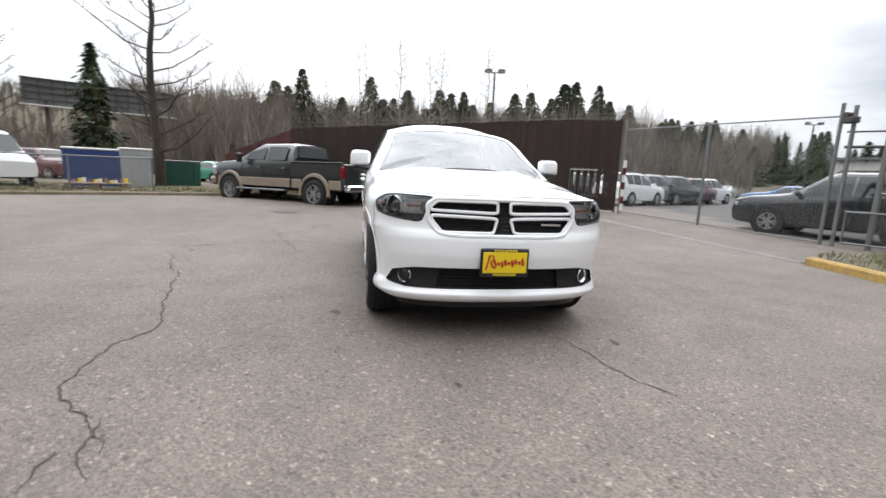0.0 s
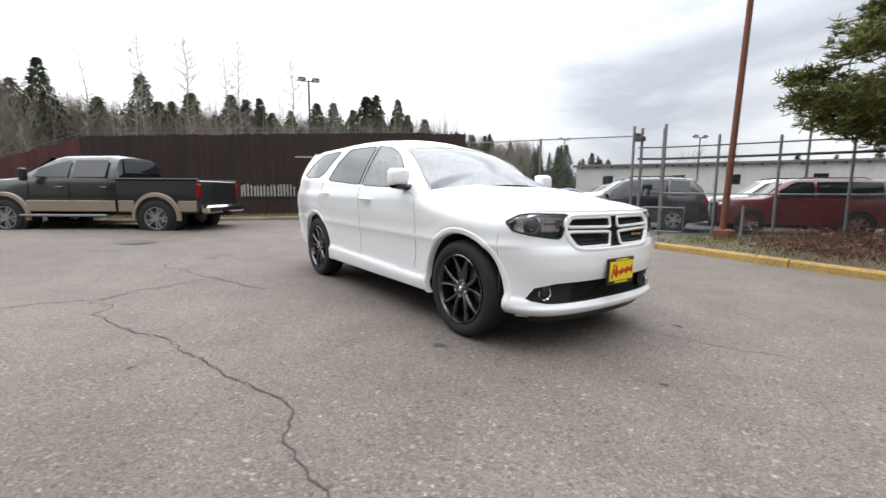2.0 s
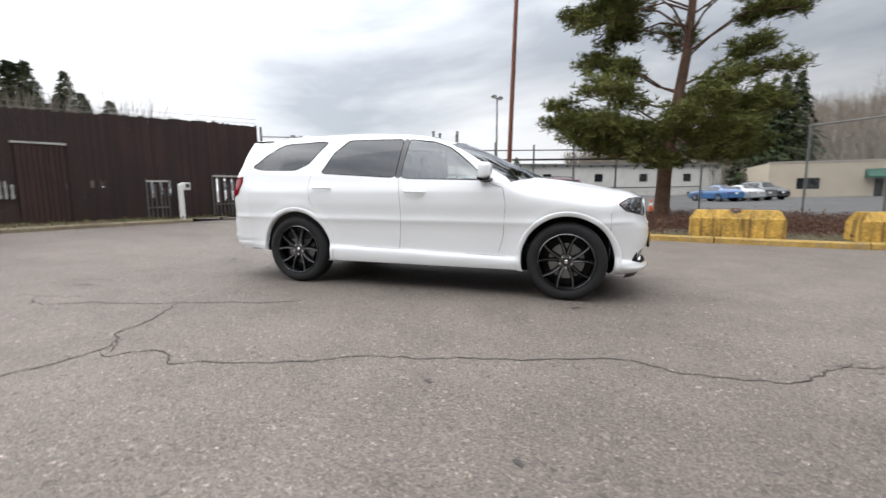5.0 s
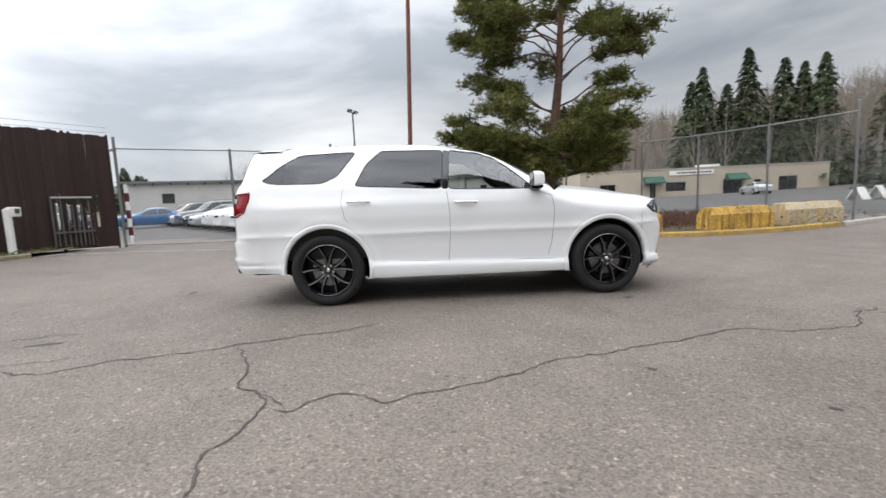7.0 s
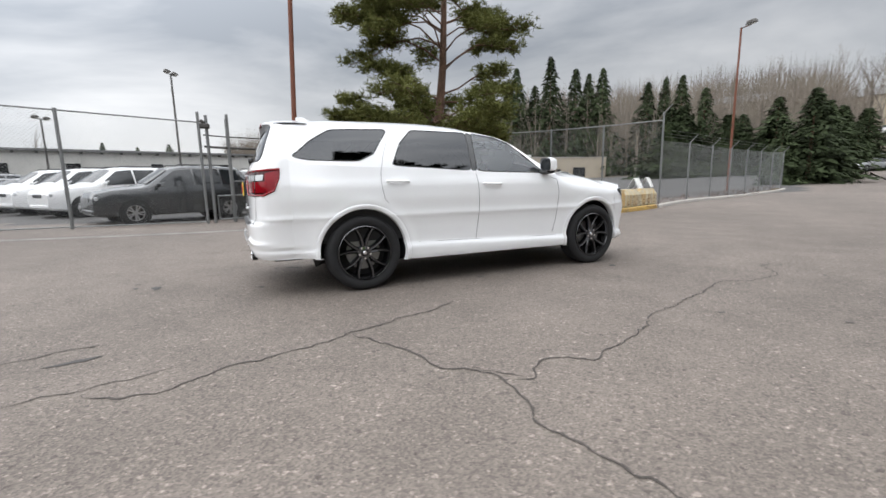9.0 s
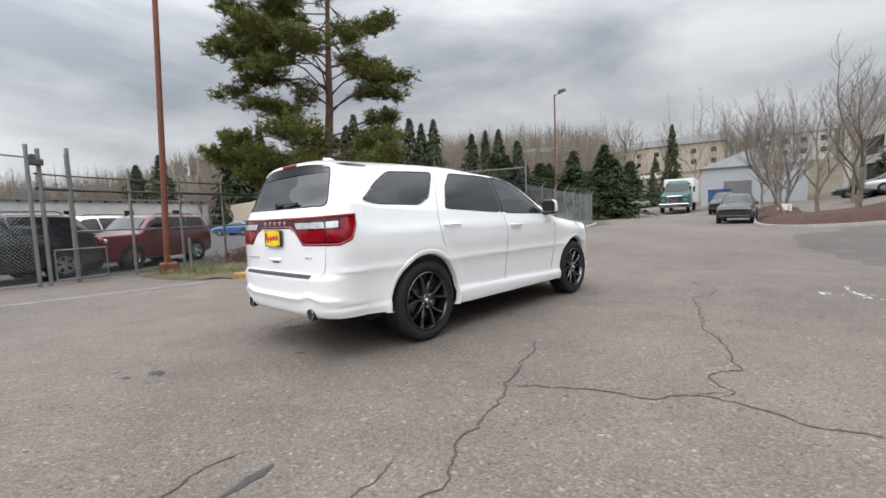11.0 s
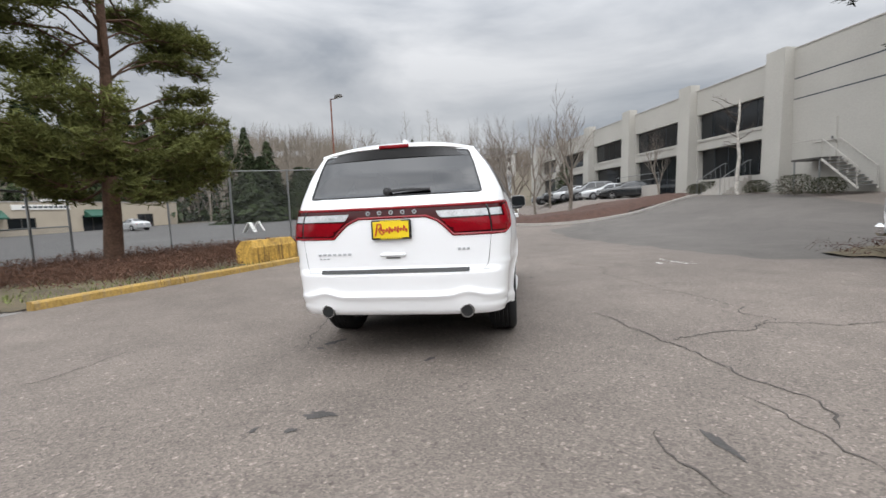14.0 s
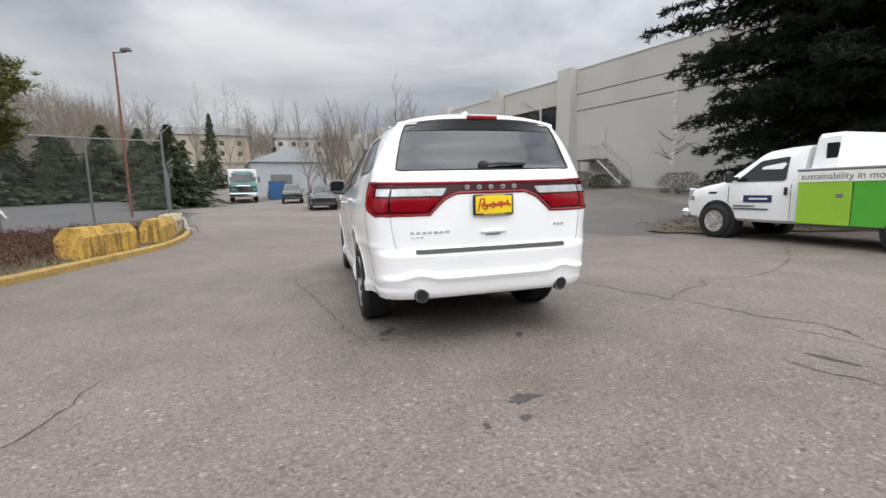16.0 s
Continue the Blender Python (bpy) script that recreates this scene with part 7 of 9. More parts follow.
# ---- parked vehicles ----
def simple_wheel(parent, x, y, R, w, rim_m, side, dish=None):
    wl_ = thing("wheel", "", "")
    wl_.parent = parent
    wl_.matrix_basis = pose(x, y, R)
    s = side
    part("tyre", M().lathe([(s * (w / 2 - 0.01), R * 0.64), (s * w / 2, R * 0.75), (s * w / 2, R * 0.88), (s * (w / 2 - 0.03), R), (-s * (w / 2 - 0.03), R), (-s * w / 2, R * 0.88), (-s * (w / 2 - 0.01), R * 0.6)], n=28), RUBBER, wl_, smooth=True)
    rim = M().lathe([(s * (w / 2 - 0.012), R * 0.66), (s * (w / 2 - 0.03), R * 0.60), (s * (w / 2 - 0.07), R * 0.56), (s * (w / 2 - 0.07), 0.0)], n=28)
    part("rim", rim, dish or UNDER, wl_, smooth=True)
    part("rim_lip", M().lathe([(s * (w / 2 - 0.004), R * 0.655), (s * (w / 2 - 0.004), R * 0.615), (s * (w / 2 - 0.03), R * 0.59)], n=28), rim_m, wl_, smooth=True)
    sp = M()
    for k in range(10):
        a = 2 * math.pi * k / 10 + (0.3 if k % 2 else 0.08)
        c, d = math.cos(a), math.sin(a)
        q = [(s * (w / 2 - e), r * c - u * d, r * d + u * c) for r, u, e in ((0.0, -0.018, 0.03), (R * 0.64, -0.022, 0.016), (R * 0.64, 0.022, 0.016), (0.0, 0.018, 0.03))]
        sp.add(q + [(p[0] - s * 0.03, p[1], p[2]) for p in q], [(0, 1, 2, 3), (4, 7, 6, 5), (0, 4, 5, 1), (2, 6, 7, 3), (1, 5, 6, 2)])
    sp.lathe([(s * (w / 2 - 0.012), 0.0), (s * (w / 2 - 0.012), R * 0.2), (s * (w / 2 - 0.05), R * 0.22)], n=14)
    part("spokes", sp, rim_m, wl_)


def body_loft(stations, W, parent, paint, name="body"):
    """A car body from stations (y, low, belt, top, top half-width): rounded sections, closed at the ends."""
    rows = []
    for y, lo, be, tp, tw in stations:
        w = W / 2 * (1 - 0.10 * sstep(0.72, 1.0, abs(2 * (y - (stations[0][0] + stations[-1][0]) / 2) / (stations[-1][0] - stations[0][0]))))
        half = [(w * 0.90, lo), (w * 0.98, lo + 0.06), (w, lerp(lo, be, 0.45)), (w, lerp(lo, be, 0.72)), (w * 0.965, be)]
        if tp - be > 0.12:
            half += [(lerp(w * 0.965, tw, 0.5) + 0.01, lerp(be, tp, 0.5)), (tw, tp - 0.06), (tw - 0.09, tp - 0.005), (tw * 0.5, tp + 0.025), (0, tp + 0.032)]
        else:
            half += [(w * 0.945, be + 0.02), (w * 0.90, lerp(be, tp, 0.6) + 0.03), (w * 0.82, tp + 0.035), (w * 0.5, tp + 0.06), (0, tp + 0.065)]
        rows.append([(x, y, z) for x, z in half] + [(-x, y, z) for x, z in reversed(half[:-1])])
    m = M().grid(rows)
    n = len(rows[0])
    m.add(rows[0], [tuple(range(n))]).add(rows[-1], [tuple(range(n - 1, -1, -1))])
    return part(name, m, paint, parent, smooth=True, angle=38), rows


def parked(name, label, paint, kind, group="parked cars", rim_m=None, m=None):
    """A parked car facing -y, wheels on the ground. kind: suv, sedan, jeep."""
    rim_m = rim_m or RIM_SILVER
    car = thing(name, label, "car", m, group)
    if kind == "suv":
        L, W, R, H, wb = 4.7, 1.86, 0.36, 1.74, 2.75
        st = [(-2.35, 0.42, 0.78, 0.78, 0.6), (-2.28, 0.30, 0.92, 0.93, 0.6), (-1.9, 0.26, 1.0, 1.02, 0.6), (-1.15, 0.26, 1.06, 1.10, 0.6), (-0.95, 0.26, 1.07, 1.20, 0.74), (-0.25, 0.26, 1.08, 1.68, 0.64), (0.1, 0.26, 1.09, 1.74, 0.64), (1.2, 0.26, 1.11, 1.74, 0.64), (1.85, 0.28, 1.13, 1.70, 0.62), (2.22, 0.32, 1.14, 1.18, 0.76), (2.34, 0.40, 0.95, 0.96, 0.7)]
        cols, ws, rw_ = [(-0.62, 0.32), (0.38, 1.15), (1.22, 1.78)], (3, 5), (8, 9)
    elif kind == "jeep":
        L, W, R, H, wb = 4.4, 1.80, 0.36, 1.68, 2.64
        st = [(-2.2, 0.42, 0.95, 0.95, 0.6), (-2.15, 0.30, 1.04, 1.05, 0.6), (-1.6, 0.27, 1.05, 1.07, 0.6), (-1.0, 0.27, 1.07, 1.10, 0.6), (-0.88, 0.27, 1.08, 1.22, 0.74), (-0.45, 0.27, 1.09, 1.62, 0.69), (-0.2, 0.27, 1.10, 1.69, 0.69), (1.2, 0.27, 1.11, 1.69, 0.69), (1.95, 0.28, 1.12, 1.66, 0.68), (2.15, 0.32, 1.12, 1.16, 0.78), (2.2, 0.40, 0.98, 0.99, 0.72)]
        cols, ws, rw_ = [(-0.6, 0.25), (0.32, 1.05), (1.12, 1.85)], (3, 5), (8, 9)
    else:
        L, W, R, H, wb = 4.9, 1.84, 0.33, 1.45, 2.85
        st = [(-2.45, 0.38, 0.62, 0.62, 0.6), (-2.38, 0.26, 0.74, 0.75, 0.6), (-1.9, 0.22, 0.84, 0.86, 0.6), (-1.05, 0.22, 0.92, 0.95, 0.6), (-0.8, 0.22, 0.93, 1.08, 0.7), (-0.05, 0.22, 0.95, 1.40, 0.56), (0.3, 0.22, 0.95, 1.45, 0.55), (1.0, 0.22, 0.97, 1.42, 0.55), (1.75, 0.22, 0.98, 1.08, 0.68), (2.2, 0.25, 0.97, 0.99, 0.66), (2.42, 0.34, 0.80, 0.81, 0.66)]
        cols, ws, rw_ = [(-0.5, 0.42), (0.48, 1.35)], (3, 5), (7, 8)
    body, rows = body_loft(st, W, car, paint)

    def sect(y):
        for a, b in zip(st, st[1:]):
            if a[0] <= y <= b[0]:
                t = (y - a[0]) / (b[0] - a[0])
                i = st.index(a)
                return [Vector(rows[i][k]).lerp(Vector(rows[i + 1][k]), t) for k in range(10)]
    for sx in (1, -1):
        for y0, y1 in cols:
            vs = []
            for y in (y0, (y0 + y1) / 2, y1):
                s_ = sect(y)
                for a, b, t in ((4, 5, 0.12), (4, 5, 1.0), (5, 6, 0.92)):
                    p = s_[a].lerp(s_[b], t)
                    vs.append((sx * (p.x + 0.012), p.y, p.z))
            part("side_window", M().add(vs, [(0, 3, 4, 1), (1, 4, 5, 2), (3, 6, 7, 4), (4, 7, 8, 5)]), GLASS_DARK, body, smooth=True)
    for i, j, nm in ((ws[0], ws[1], "windscreen"), (rw_[0], rw_[1], "rear_window")):
        vs = []
        ra, rb = rows[i if nm == "windscreen" else i], rows[j]
        q = []
        for t in (0.22 if nm == "windscreen" else 0.08, 0.5, 0.93):
            y = lerp(st[i][0], st[j][0], t)
            s_ = sect(y)
            for k, sg in ((7, 1), (8, 1), (9, 1), (8, -1), (7, -1)):
                dz = 0.016
                q.append((sg * s_[k].x, s_[k].y - (0.012 if nm == "windscreen" else -0.012), s_[k].z + dz))
        part(nm, M().grid([q[0:5], q[5:10], q[10:15]]), GLASS_DARK, body, smooth=True)
    y0, y1 = st[0][0], st[-1][0]
    zl = st[1][2] - 0.12
    for sx in (1, -1):
        part("headlight", M().box((sx * W * 0.36, y0 + 0.10, zl), (0.36, 0.14, 0.15), 0.04), CLEAR_REFLECT, car)
        part("tail_light", M().box((sx * W * 0.41, y1 - 0.10, st[-2][2] - 0.2), (0.16, 0.16, 0.26), 0.04), RED_LENS, car)
        part("door_mirror", M().box((sx * (W / 2 + 0.07), st[4][0] + 0.22, st[4][2] + 0.10), (0.2, 0.10, 0.15), 0.04), paint, car)
        for y in (-wb / 2, wb / 2):
            part("arch", M().lathe([(sx * (W / 2 - 0.20), R + 0.055), (sx * (W / 2 + 0.006), R + 0.055), (sx * (W / 2 + 0.006), R - 0.03)], (0, y, R), n=28), UNDER, body)
            simple_wheel(car, sx * (W / 2 - 0.10), y, R, 0.22, rim_m, sx)
            part("door_gap", M().tube([(sx * (W / 2 + 0.002), 0.35 * y, 0.4), (sx * (W / 2 + 0.002), 0.35 * y, st[5][2] - 0.1)], 0.006, 4), TRIM_BLACK, body)
    part("grille", M().box((0, y0 + 0.05, zl - 0.02), (W * 0.42, 0.12, 0.16), 0.03), GLOSS_BLACK, car)
    part("bumper", M().box((0, y0 + 0.06, 0.42), (W * 0.84, 0.16, 0.20), 0.06), paint if kind != "jeep" else TRIM_BLACK, car)
    part("bumper", M().box((0, y1 - 0.06, 0.46), (W * 0.84, 0.16, 0.22), 0.06), paint if kind != "jeep" else TRIM_BLACK, car)
    part("number_plate", M().box((0, y1 + 0.02, 0.75), (0.32, 0.02, 0.15)), SIGN_WHITE, car)
    if kind != "sedan":
        for sx in (1, -1):
            part("roof_rail", M().tube([(sx * 0.56, -0.1, H - 0.01), (sx * 0.57, 0.0, H + 0.06), (sx * 0.56, 1.5, H + 0.05), (sx * 0.55, 1.65, H - 0.02)], 0.018, 6), TRIM_BLACK, car)
    return car


def place_car(x, y, head, dz=0.0):
    """A pose on the ground for a car that faces the compass direction head (degrees from +y towards +x)."""
    return at_ground(x, y, 180 - head, dz)


xterra = parked("suv", "black compact sport utility vehicle parked behind the gate", BLACK_SUV, "suv", rim_m=RIM_SILVER, m=place_car(11.57, 6.65, -26))
red = parked("suv", "maroon boxy compact sport utility vehicle parked behind the fence", RED_CAR, "jeep", rim_m=CHROME, m=place_car(14.07, 2.7, -34))
white_suv = parked("suv", "white sport utility vehicle with dark windows in the car park", VAN_WHITE, "suv", m=place_car(15.2, 9.2, -38))
grey_suv = parked("suv", "dark grey sport utility vehicle in the car park", GREY_CAR, "suv", m=place_car(14.5, 26.5, 20))
silver_sedan = parked("sedan", "silver saloon car in the car park", SILVER_CAR, "sedan", m=place_car(25, 16.5, -45))
black_sedan = parked("sedan", "black glossy saloon car parked on the upper lot", BLACK_SUV, "sedan", m=place_car(-8.5, -32.4, 86))
blue_sedan = parked("sedan", "blue saloon car in the far lot", BLUE_CAR, "sedan", m=place_car(42, -10, 60))
rp = random.Random(8)
row = [(white_suv, 17.3, 11.0, -38), (white_suv, 19.5, 12.8, -38), (silver_sedan, 21.6, 14.6, -38), (black_sedan, 23.8, 16.4, -38), (grey_suv, 26, 18.2, -38), (silver_sedan, 28.2, 20.0, -38), (xterra, 30.2, 21.8, -38), (white_suv, 32.5, 23.5, -38), (red, 35, 25.5, -38),
       (grey_suv, 17.5, 29, 55), (white_suv, 19.6, 31, 55), (white_suv, 22, 32.5, 55), (silver_sedan, 24.5, 34.5, 55), (red, 27, 36, 55), (xterra, 29.5, 37.5, 55), (grey_suv, 32, 39, 55), (white_suv, 34.5, 41, 55), (blue_sedan, 37, 43, 55), (silver_sedan, 40, 44, 55),
       (white_suv, 22, 48, 50), (silver_sedan, 25, 50, 50), (grey_suv, 28, 52, 50), (white_suv, 31, 54, 50), (red, 34, 55, 50), (white_suv, 38, 57, 50), (black_sedan, 42, 58, 50),
       (white_suv, 16.6, 4.4, -34), (silver_sedan, 44, -12.2, 60), (grey_suv, 47, -14, 60), (black_sedan, 50, -16, 60), (blue_sedan, 27, 23.5, -38),
       (silver_sedan, -7.3, -35.0, 84), (grey_suv, -6.1, -37.6, 84), (silver_sedan, -5.0, -40.2, 84), (xterra, -3.9, -42.8, 84), (black_sedan, -2.8, -45.4, 84), (silver_sedan, 47.5, -36.5, 100), (white_suv, 13.0, 19.5, 60), (grey_suv, 15.2, 21.0, 60), (xterra, 17.6, 22.2, 60), (red, 20.0, 23.8, 60), (white_suv, 22.4, 25.4, 60), (silver_sedan, 14.5, 26.5, 55), (xterra, 12.2, 24.2, 55)]
for k, (src, x, y, hd) in enumerate(row):
    copy_thing(src, place_car(x, y, hd + rp.uniform(-3, 3)))
lex = parked("suv", "black large sport utility vehicle parked at the roadside", BLACK_SUV, "suv", "cars along the road", m=place_car(2.6, -26.3, -7))
copy_thing(xterra, place_car(5.9, -37.4, -8))["label"] = "dark sport utility vehicle parked behind another at the roadside"
copy_thing(grey_suv, place_car(9.6, -53.0, -6))["group"] = "cars along the road"
for x, y, src in ((22.5, -60, silver_sedan), (24.5, -67, grey_suv), (26.3, -73, white_suv), (28, -80, silver_sedan), (13.5, -72, black_sedan), (16, -80, red), (38, -110, white_suv), (43, -112, white_suv)):
    copy_thing(src, place_car(x, y, 14))["group"] = "cars along the road"


# dark crew-cab pickup with tan lower panels
def pickup():
    t = thing("pickup_truck", "dark green crew-cab pickup truck with tan lower panels, muddy wheels", "pickup truck", pose(-3.98, 11.85, 0.05, 0, 0, 236.3))
    W, R = 2.0, 0.415
    st = [(-2.40, 0.72, 1.12, 1.12, 0.6), (-2.34, 0.56, 1.22, 1.23, 0.6), (-1.95, 0.52, 1.26, 1.28, 0.6), (-1.28, 0.52, 1.30, 1.33, 0.6), (-1.10, 0.52, 1.31, 1.42, 0.8), (-0.55, 0.52, 1.32, 1.82, 0.70), (-0.25, 0.52, 1.33, 1.90, 0.69), (0.85, 0.52, 1.33, 1.91, 0.69), (1.10, 0.52, 1.33, 1.85, 0.70), (1.17, 0.52, 1.33, 1.50, 0.78)]
    cab, rows = body_loft(st, W, t, TRUCK_DARK, "cab")
    for sx in (1, -1):
        for y0, y1 in ((-0.86, 0.02), (0.12, 0.92)):
            vs = []
            for y, cut in ((y0, 0.0), (y1, 0.0)):
                zt = 1.80 if y > -0.6 else 1.60
                for z in (1.39, lerp(1.39, zt, 0.5), zt):
                    f = (z - 1.33) / 0.56
                    vs.append((sx * (lerp(0.968, 0.70, f) + 0.022), y + (0.32 * f if y == -0.86 else 0), z))
            part("side_window", M().add(vs, [(0, 3, 4, 1), (1, 4, 5, 2)]), GLASS_DARK, cab)
    part("windscreen", M().add([(-0.78, -1.05, 1.44), (0.78, -1.05, 1.44), (0.62, -0.54, 1.82), (-0.62, -0.54, 1.82)], [(0, 1, 2, 3)]).xform(pose(0, -0.03, 0.045)), GLASS_DARK, cab)
    part("rear_window", M().add([(-0.66, 1.20, 1.50), (0.66, 1.20, 1.50), (0.58, 1.13, 1.82), (-0.58, 1.13, 1.82)], [(0, 1, 2, 3)]), GLASS_DARK, cab)
    bed = M()
    for sx in (1, -1):
        bed.box((sx * 0.965, 2.15, 0.93), (0.07, 1.96, 0.80), 0.025)
    bed.box((0, 1.2, 0.93), (1.9, 0.06, 0.80), 0.02).box((0, 2.15, 0.62), (1.86, 1.9, 0.06))
    part("bed", bed, TRUCK_DARK, t)
    part("bed_rail", M().box((0.965, 2.15, 1.345), (0.10, 1.98, 0.04), 0.015).box((-0.965, 2.15, 1.345), (0.10, 1.98, 0.04), 0.015), TRIM_BLACK, t)
    part("tailgate", M().box((0, 3.12, 0.95), (1.84, 0.07, 0.74), 0.025), TRUCK_DARK, t)
    part("rear_bumper", M().box((0, 3.25, 0.62), (1.9, 0.22, 0.2), 0.05), CHROME, t)
    part("front_bumper", M().box((0, -2.44, 0.66), (1.96, 0.24, 0.28), 0.07), TRUCK_TAN, t)
    part("grille", M().box((0, -2.40, 1.0), (1.1, 0.1, 0.34), 0.04), CHROME, t)
    for sx in (1, -1):
        for y0, y1 in ((-2.06, -2.01), (-1.0, 1.15), (1.22, 1.60), (2.66, 3.10)):
            part("tan_panel", M().box((sx * 1.006, (y0 + y1) / 2, 0.70), (0.03, y1 - y0, 0.26), 0.01), TRUCK_TAN, t)
        for yc in (-1.5, 2.12):
            fl = []
            for r_, xo in ((0.50, 1.0), (0.50, 1.045), (0.575, 1.04), (0.60, 1.0)):
                fl.append([(sx * xo, yc + r_ * math.cos(a), 0.43 + r_ * math.sin(a)) for a in [radians(-8 + 196 * k / 20) for k in range(21)]])
            part("wheel_flare", M().grid(fl), TRUCK_TAN, t, smooth=True)
            part("arch_liner", M().lathe([(sx * 0.6, 0.5), (sx * 1.012, 0.5), (sx * 1.012, 0.2)], (0, yc, 0.43), n=28), UNDER, t)
            simple_wheel(t, sx * 0.92, yc, R, 0.27, RIM_SILVER, sx, DISC)
        part("tail_light", M().box((sx * 0.93, 3.12, 1.08), (0.16, 0.09, 0.34), 0.03), RED_LENS, t)
        part("headlight", M().box((sx * 0.80, -2.34, 1.0), (0.36, 0.2, 0.3), 0.05), CLEAR_REFLECT, t)
        part("door_mirror", M().box((sx * 1.17, -0.84, 1.44), (0.2, 0.12, 0.30), 0.04), TRIM_BLACK, t)
        part("running_board", M().box((sx * 0.98, -0.1, 0.47), (0.2, 2.1, 0.06), 0.02), STEEL, t)
        for y in (-0.92, 0.06, 1.0):
            part("door_gap", M().tube([(sx * 1.004, y, 0.55), (sx * 1.004, y, 1.28)], 0.007, 4), UNDER, cab)
        for y in (-0.15, 0.9):
            part("door_handle", M().box((sx * 1.015, y, 1.14), (0.04, 0.18, 0.04), 0.01), TRUCK_DARK, cab)
    part("chassis", M().box((0, 0.4, 0.55), (1.0, 5.0, 0.16)).box((0, 3.3, 0.5), (0.12, 0.3, 0.1)), UNDER, t)
    return t


pickup()


# white service van with a green utility body
def service_van():
    t = thing("service_truck", "white service truck with a bright green printed utility body", "service truck", at_ground(-8.0, -0.07, 4.0))
    W = 1.96
    st = [(-1.78, 0.58, 0.98, 0.98, 0.6), (-1.70, 0.42, 1.06, 1.07, 0.6), (-1.3, 0.40, 1.12, 1.16, 0.6), (-0.95, 0.40, 1.16, 1.22, 0.62), (-0.80, 0.40, 1.17, 1.30, 0.82), (-0.06, 0.40, 1.18, 1.84, 0.74), (0.10, 0.40, 1.18, 1.90, 0.73), (0.5, 0.40, 1.18, 1.94, 0.72), (0.88, 0.40, 1.18, 1.94, 0.71)]
    cab, rows = body_loft(st, W, t, VAN_WHITE, "cab")
    cap = part("roof_cap", M().box((0.0, 1.21, 1.74), (1.62, 0.58, 0.80), 0.07, taper=0.84), VAN_WHITE, t)
    for sx in (1, -1):
        part("cap_window", M().box((sx * 0.735, 1.30, 1.80), (0.05, 0.20, 0.30), 0.01), GLASS_DARK, cap)
    part("rear_gutter", M().box((0.0, 0.91, 1.93), (0.9, 0.02, 0.02)), STEEL, t)
    for sx in (1, -1):
        sw = [(sx * (lerp(0.952, 0.715, (z - 1.18) / 0.70) + 0.016), y, z) for y, z in rounded([(-0.46, 1.27), (0.0, 1.70), (0.58, 1.76), (0.62, 1.27)], 0.10)]
        part("side_window", M().add(sw + [(x - sx * 0.03, y, z) for x, y, z in sw], [tuple(range(len(sw)))] + [(k, (k + 1) % len(sw), len(sw) + (k + 1) % len(sw), len(sw) + k) for k in range(len(sw))]), GLASS_DARK, cab)
        part("door_mirror", M().box((sx * 1.14, -0.45, 1.38), (0.2, 0.14, 0.26), 0.05).box((sx * 1.0, -0.45, 1.34), (0.2, 0.06, 0.08)), TRIM_BLACK, t)
        part("door_gap", M().tube([(sx * 0.985, -0.58, 0.5), (sx * 0.985, -0.58, 1.18)], 0.006, 4).tube([(sx * 0.985, 0.78, 0.5), (sx * 0.985, 0.78, 1.2)], 0.006, 4), UNDER, cab)
        part("door_handle", M().box((sx * 0.99, 0.68, 1.06), (0.04, 0.07, 0.16), 0.015), TRIM_BLACK, cab)
        part("headlight", M().box((sx * 0.80, -1.70, 0.98), (0.2, 0.18, 0.34), 0.04), CLEAR_REFLECT, t)
        part("marker_lamp", M().box((sx * 0.94, -1.58, 0.90), (0.04, 0.07, 0.10), 0.015), AMBER, t)
        part("door_badge", M().box((sx * 0.985, 0.10, 0.90), (0.012, 0.62, 0.15), 0.0), NAVY, cab)
        part("badge_disc", M().lathe([(sx * 0.98, 0.0), (sx * 0.995, 0.0), (sx * 0.995, 0.085), (sx * 0.98, 0.085)], (0, -0.33, 0.90), n=18), SIGN_WHITE, cab)
        part("badge_bar", M().box((sx * 0.993, 0.12, 0.90), (0.008, 0.40, 0.035)), SIGN_WHITE, cab)
        for z, y0, y1 in ((0.74, -0.45, 0.05), (0.68, -0.45, 0.35)):
            part("text_bar", M().box((sx * 0.986, (y0 + y1) / 2, z), (0.008, y1 - y0, 0.03)), INK, cab)
        part("vent_badge", M().box((sx * 0.965, -1.0, 1.03), (0.02, 0.22, 0.05)), TRIM_BLACK, cab)
        for y in (-0.86, 2.72):
            part("arch", M().lathe([(sx * 0.7, 0.465), (sx * 0.994, 0.465), (sx * 0.994, 0.33)], (0, y, 0.40), n=28), UNDER, t)
            simple_wheel(t, sx * 0.945, y, 0.375, 0.24, BRIGHT_RIM, sx, BRIGHT_RIM)
    part("windscreen", M().add([(-0.70, -0.76, 1.30), (0.70, -0.76, 1.30), (0.56, -0.08, 1.78), (-0.56, -0.08, 1.78)], [(0, 1, 2, 3)]).xform(pose(0, -0.014, 0.02)), GLASS_DARK, cab)
    part("front_bumper", M().box((0, -1.84, 0.52), (1.92, 0.2, 0.24), 0.06), CHROME, t)
    part("grille", M().box((0, -1.76, 0.95), (1.1, 0.1, 0.3), 0.04), TRIM_BLACK, t)
    part("bed_core", M().box((0, 2.65, 0.95), (1.9, 3.5, 1.05), 0.02), VAN_WHITE, t)
    x0 = 1.0
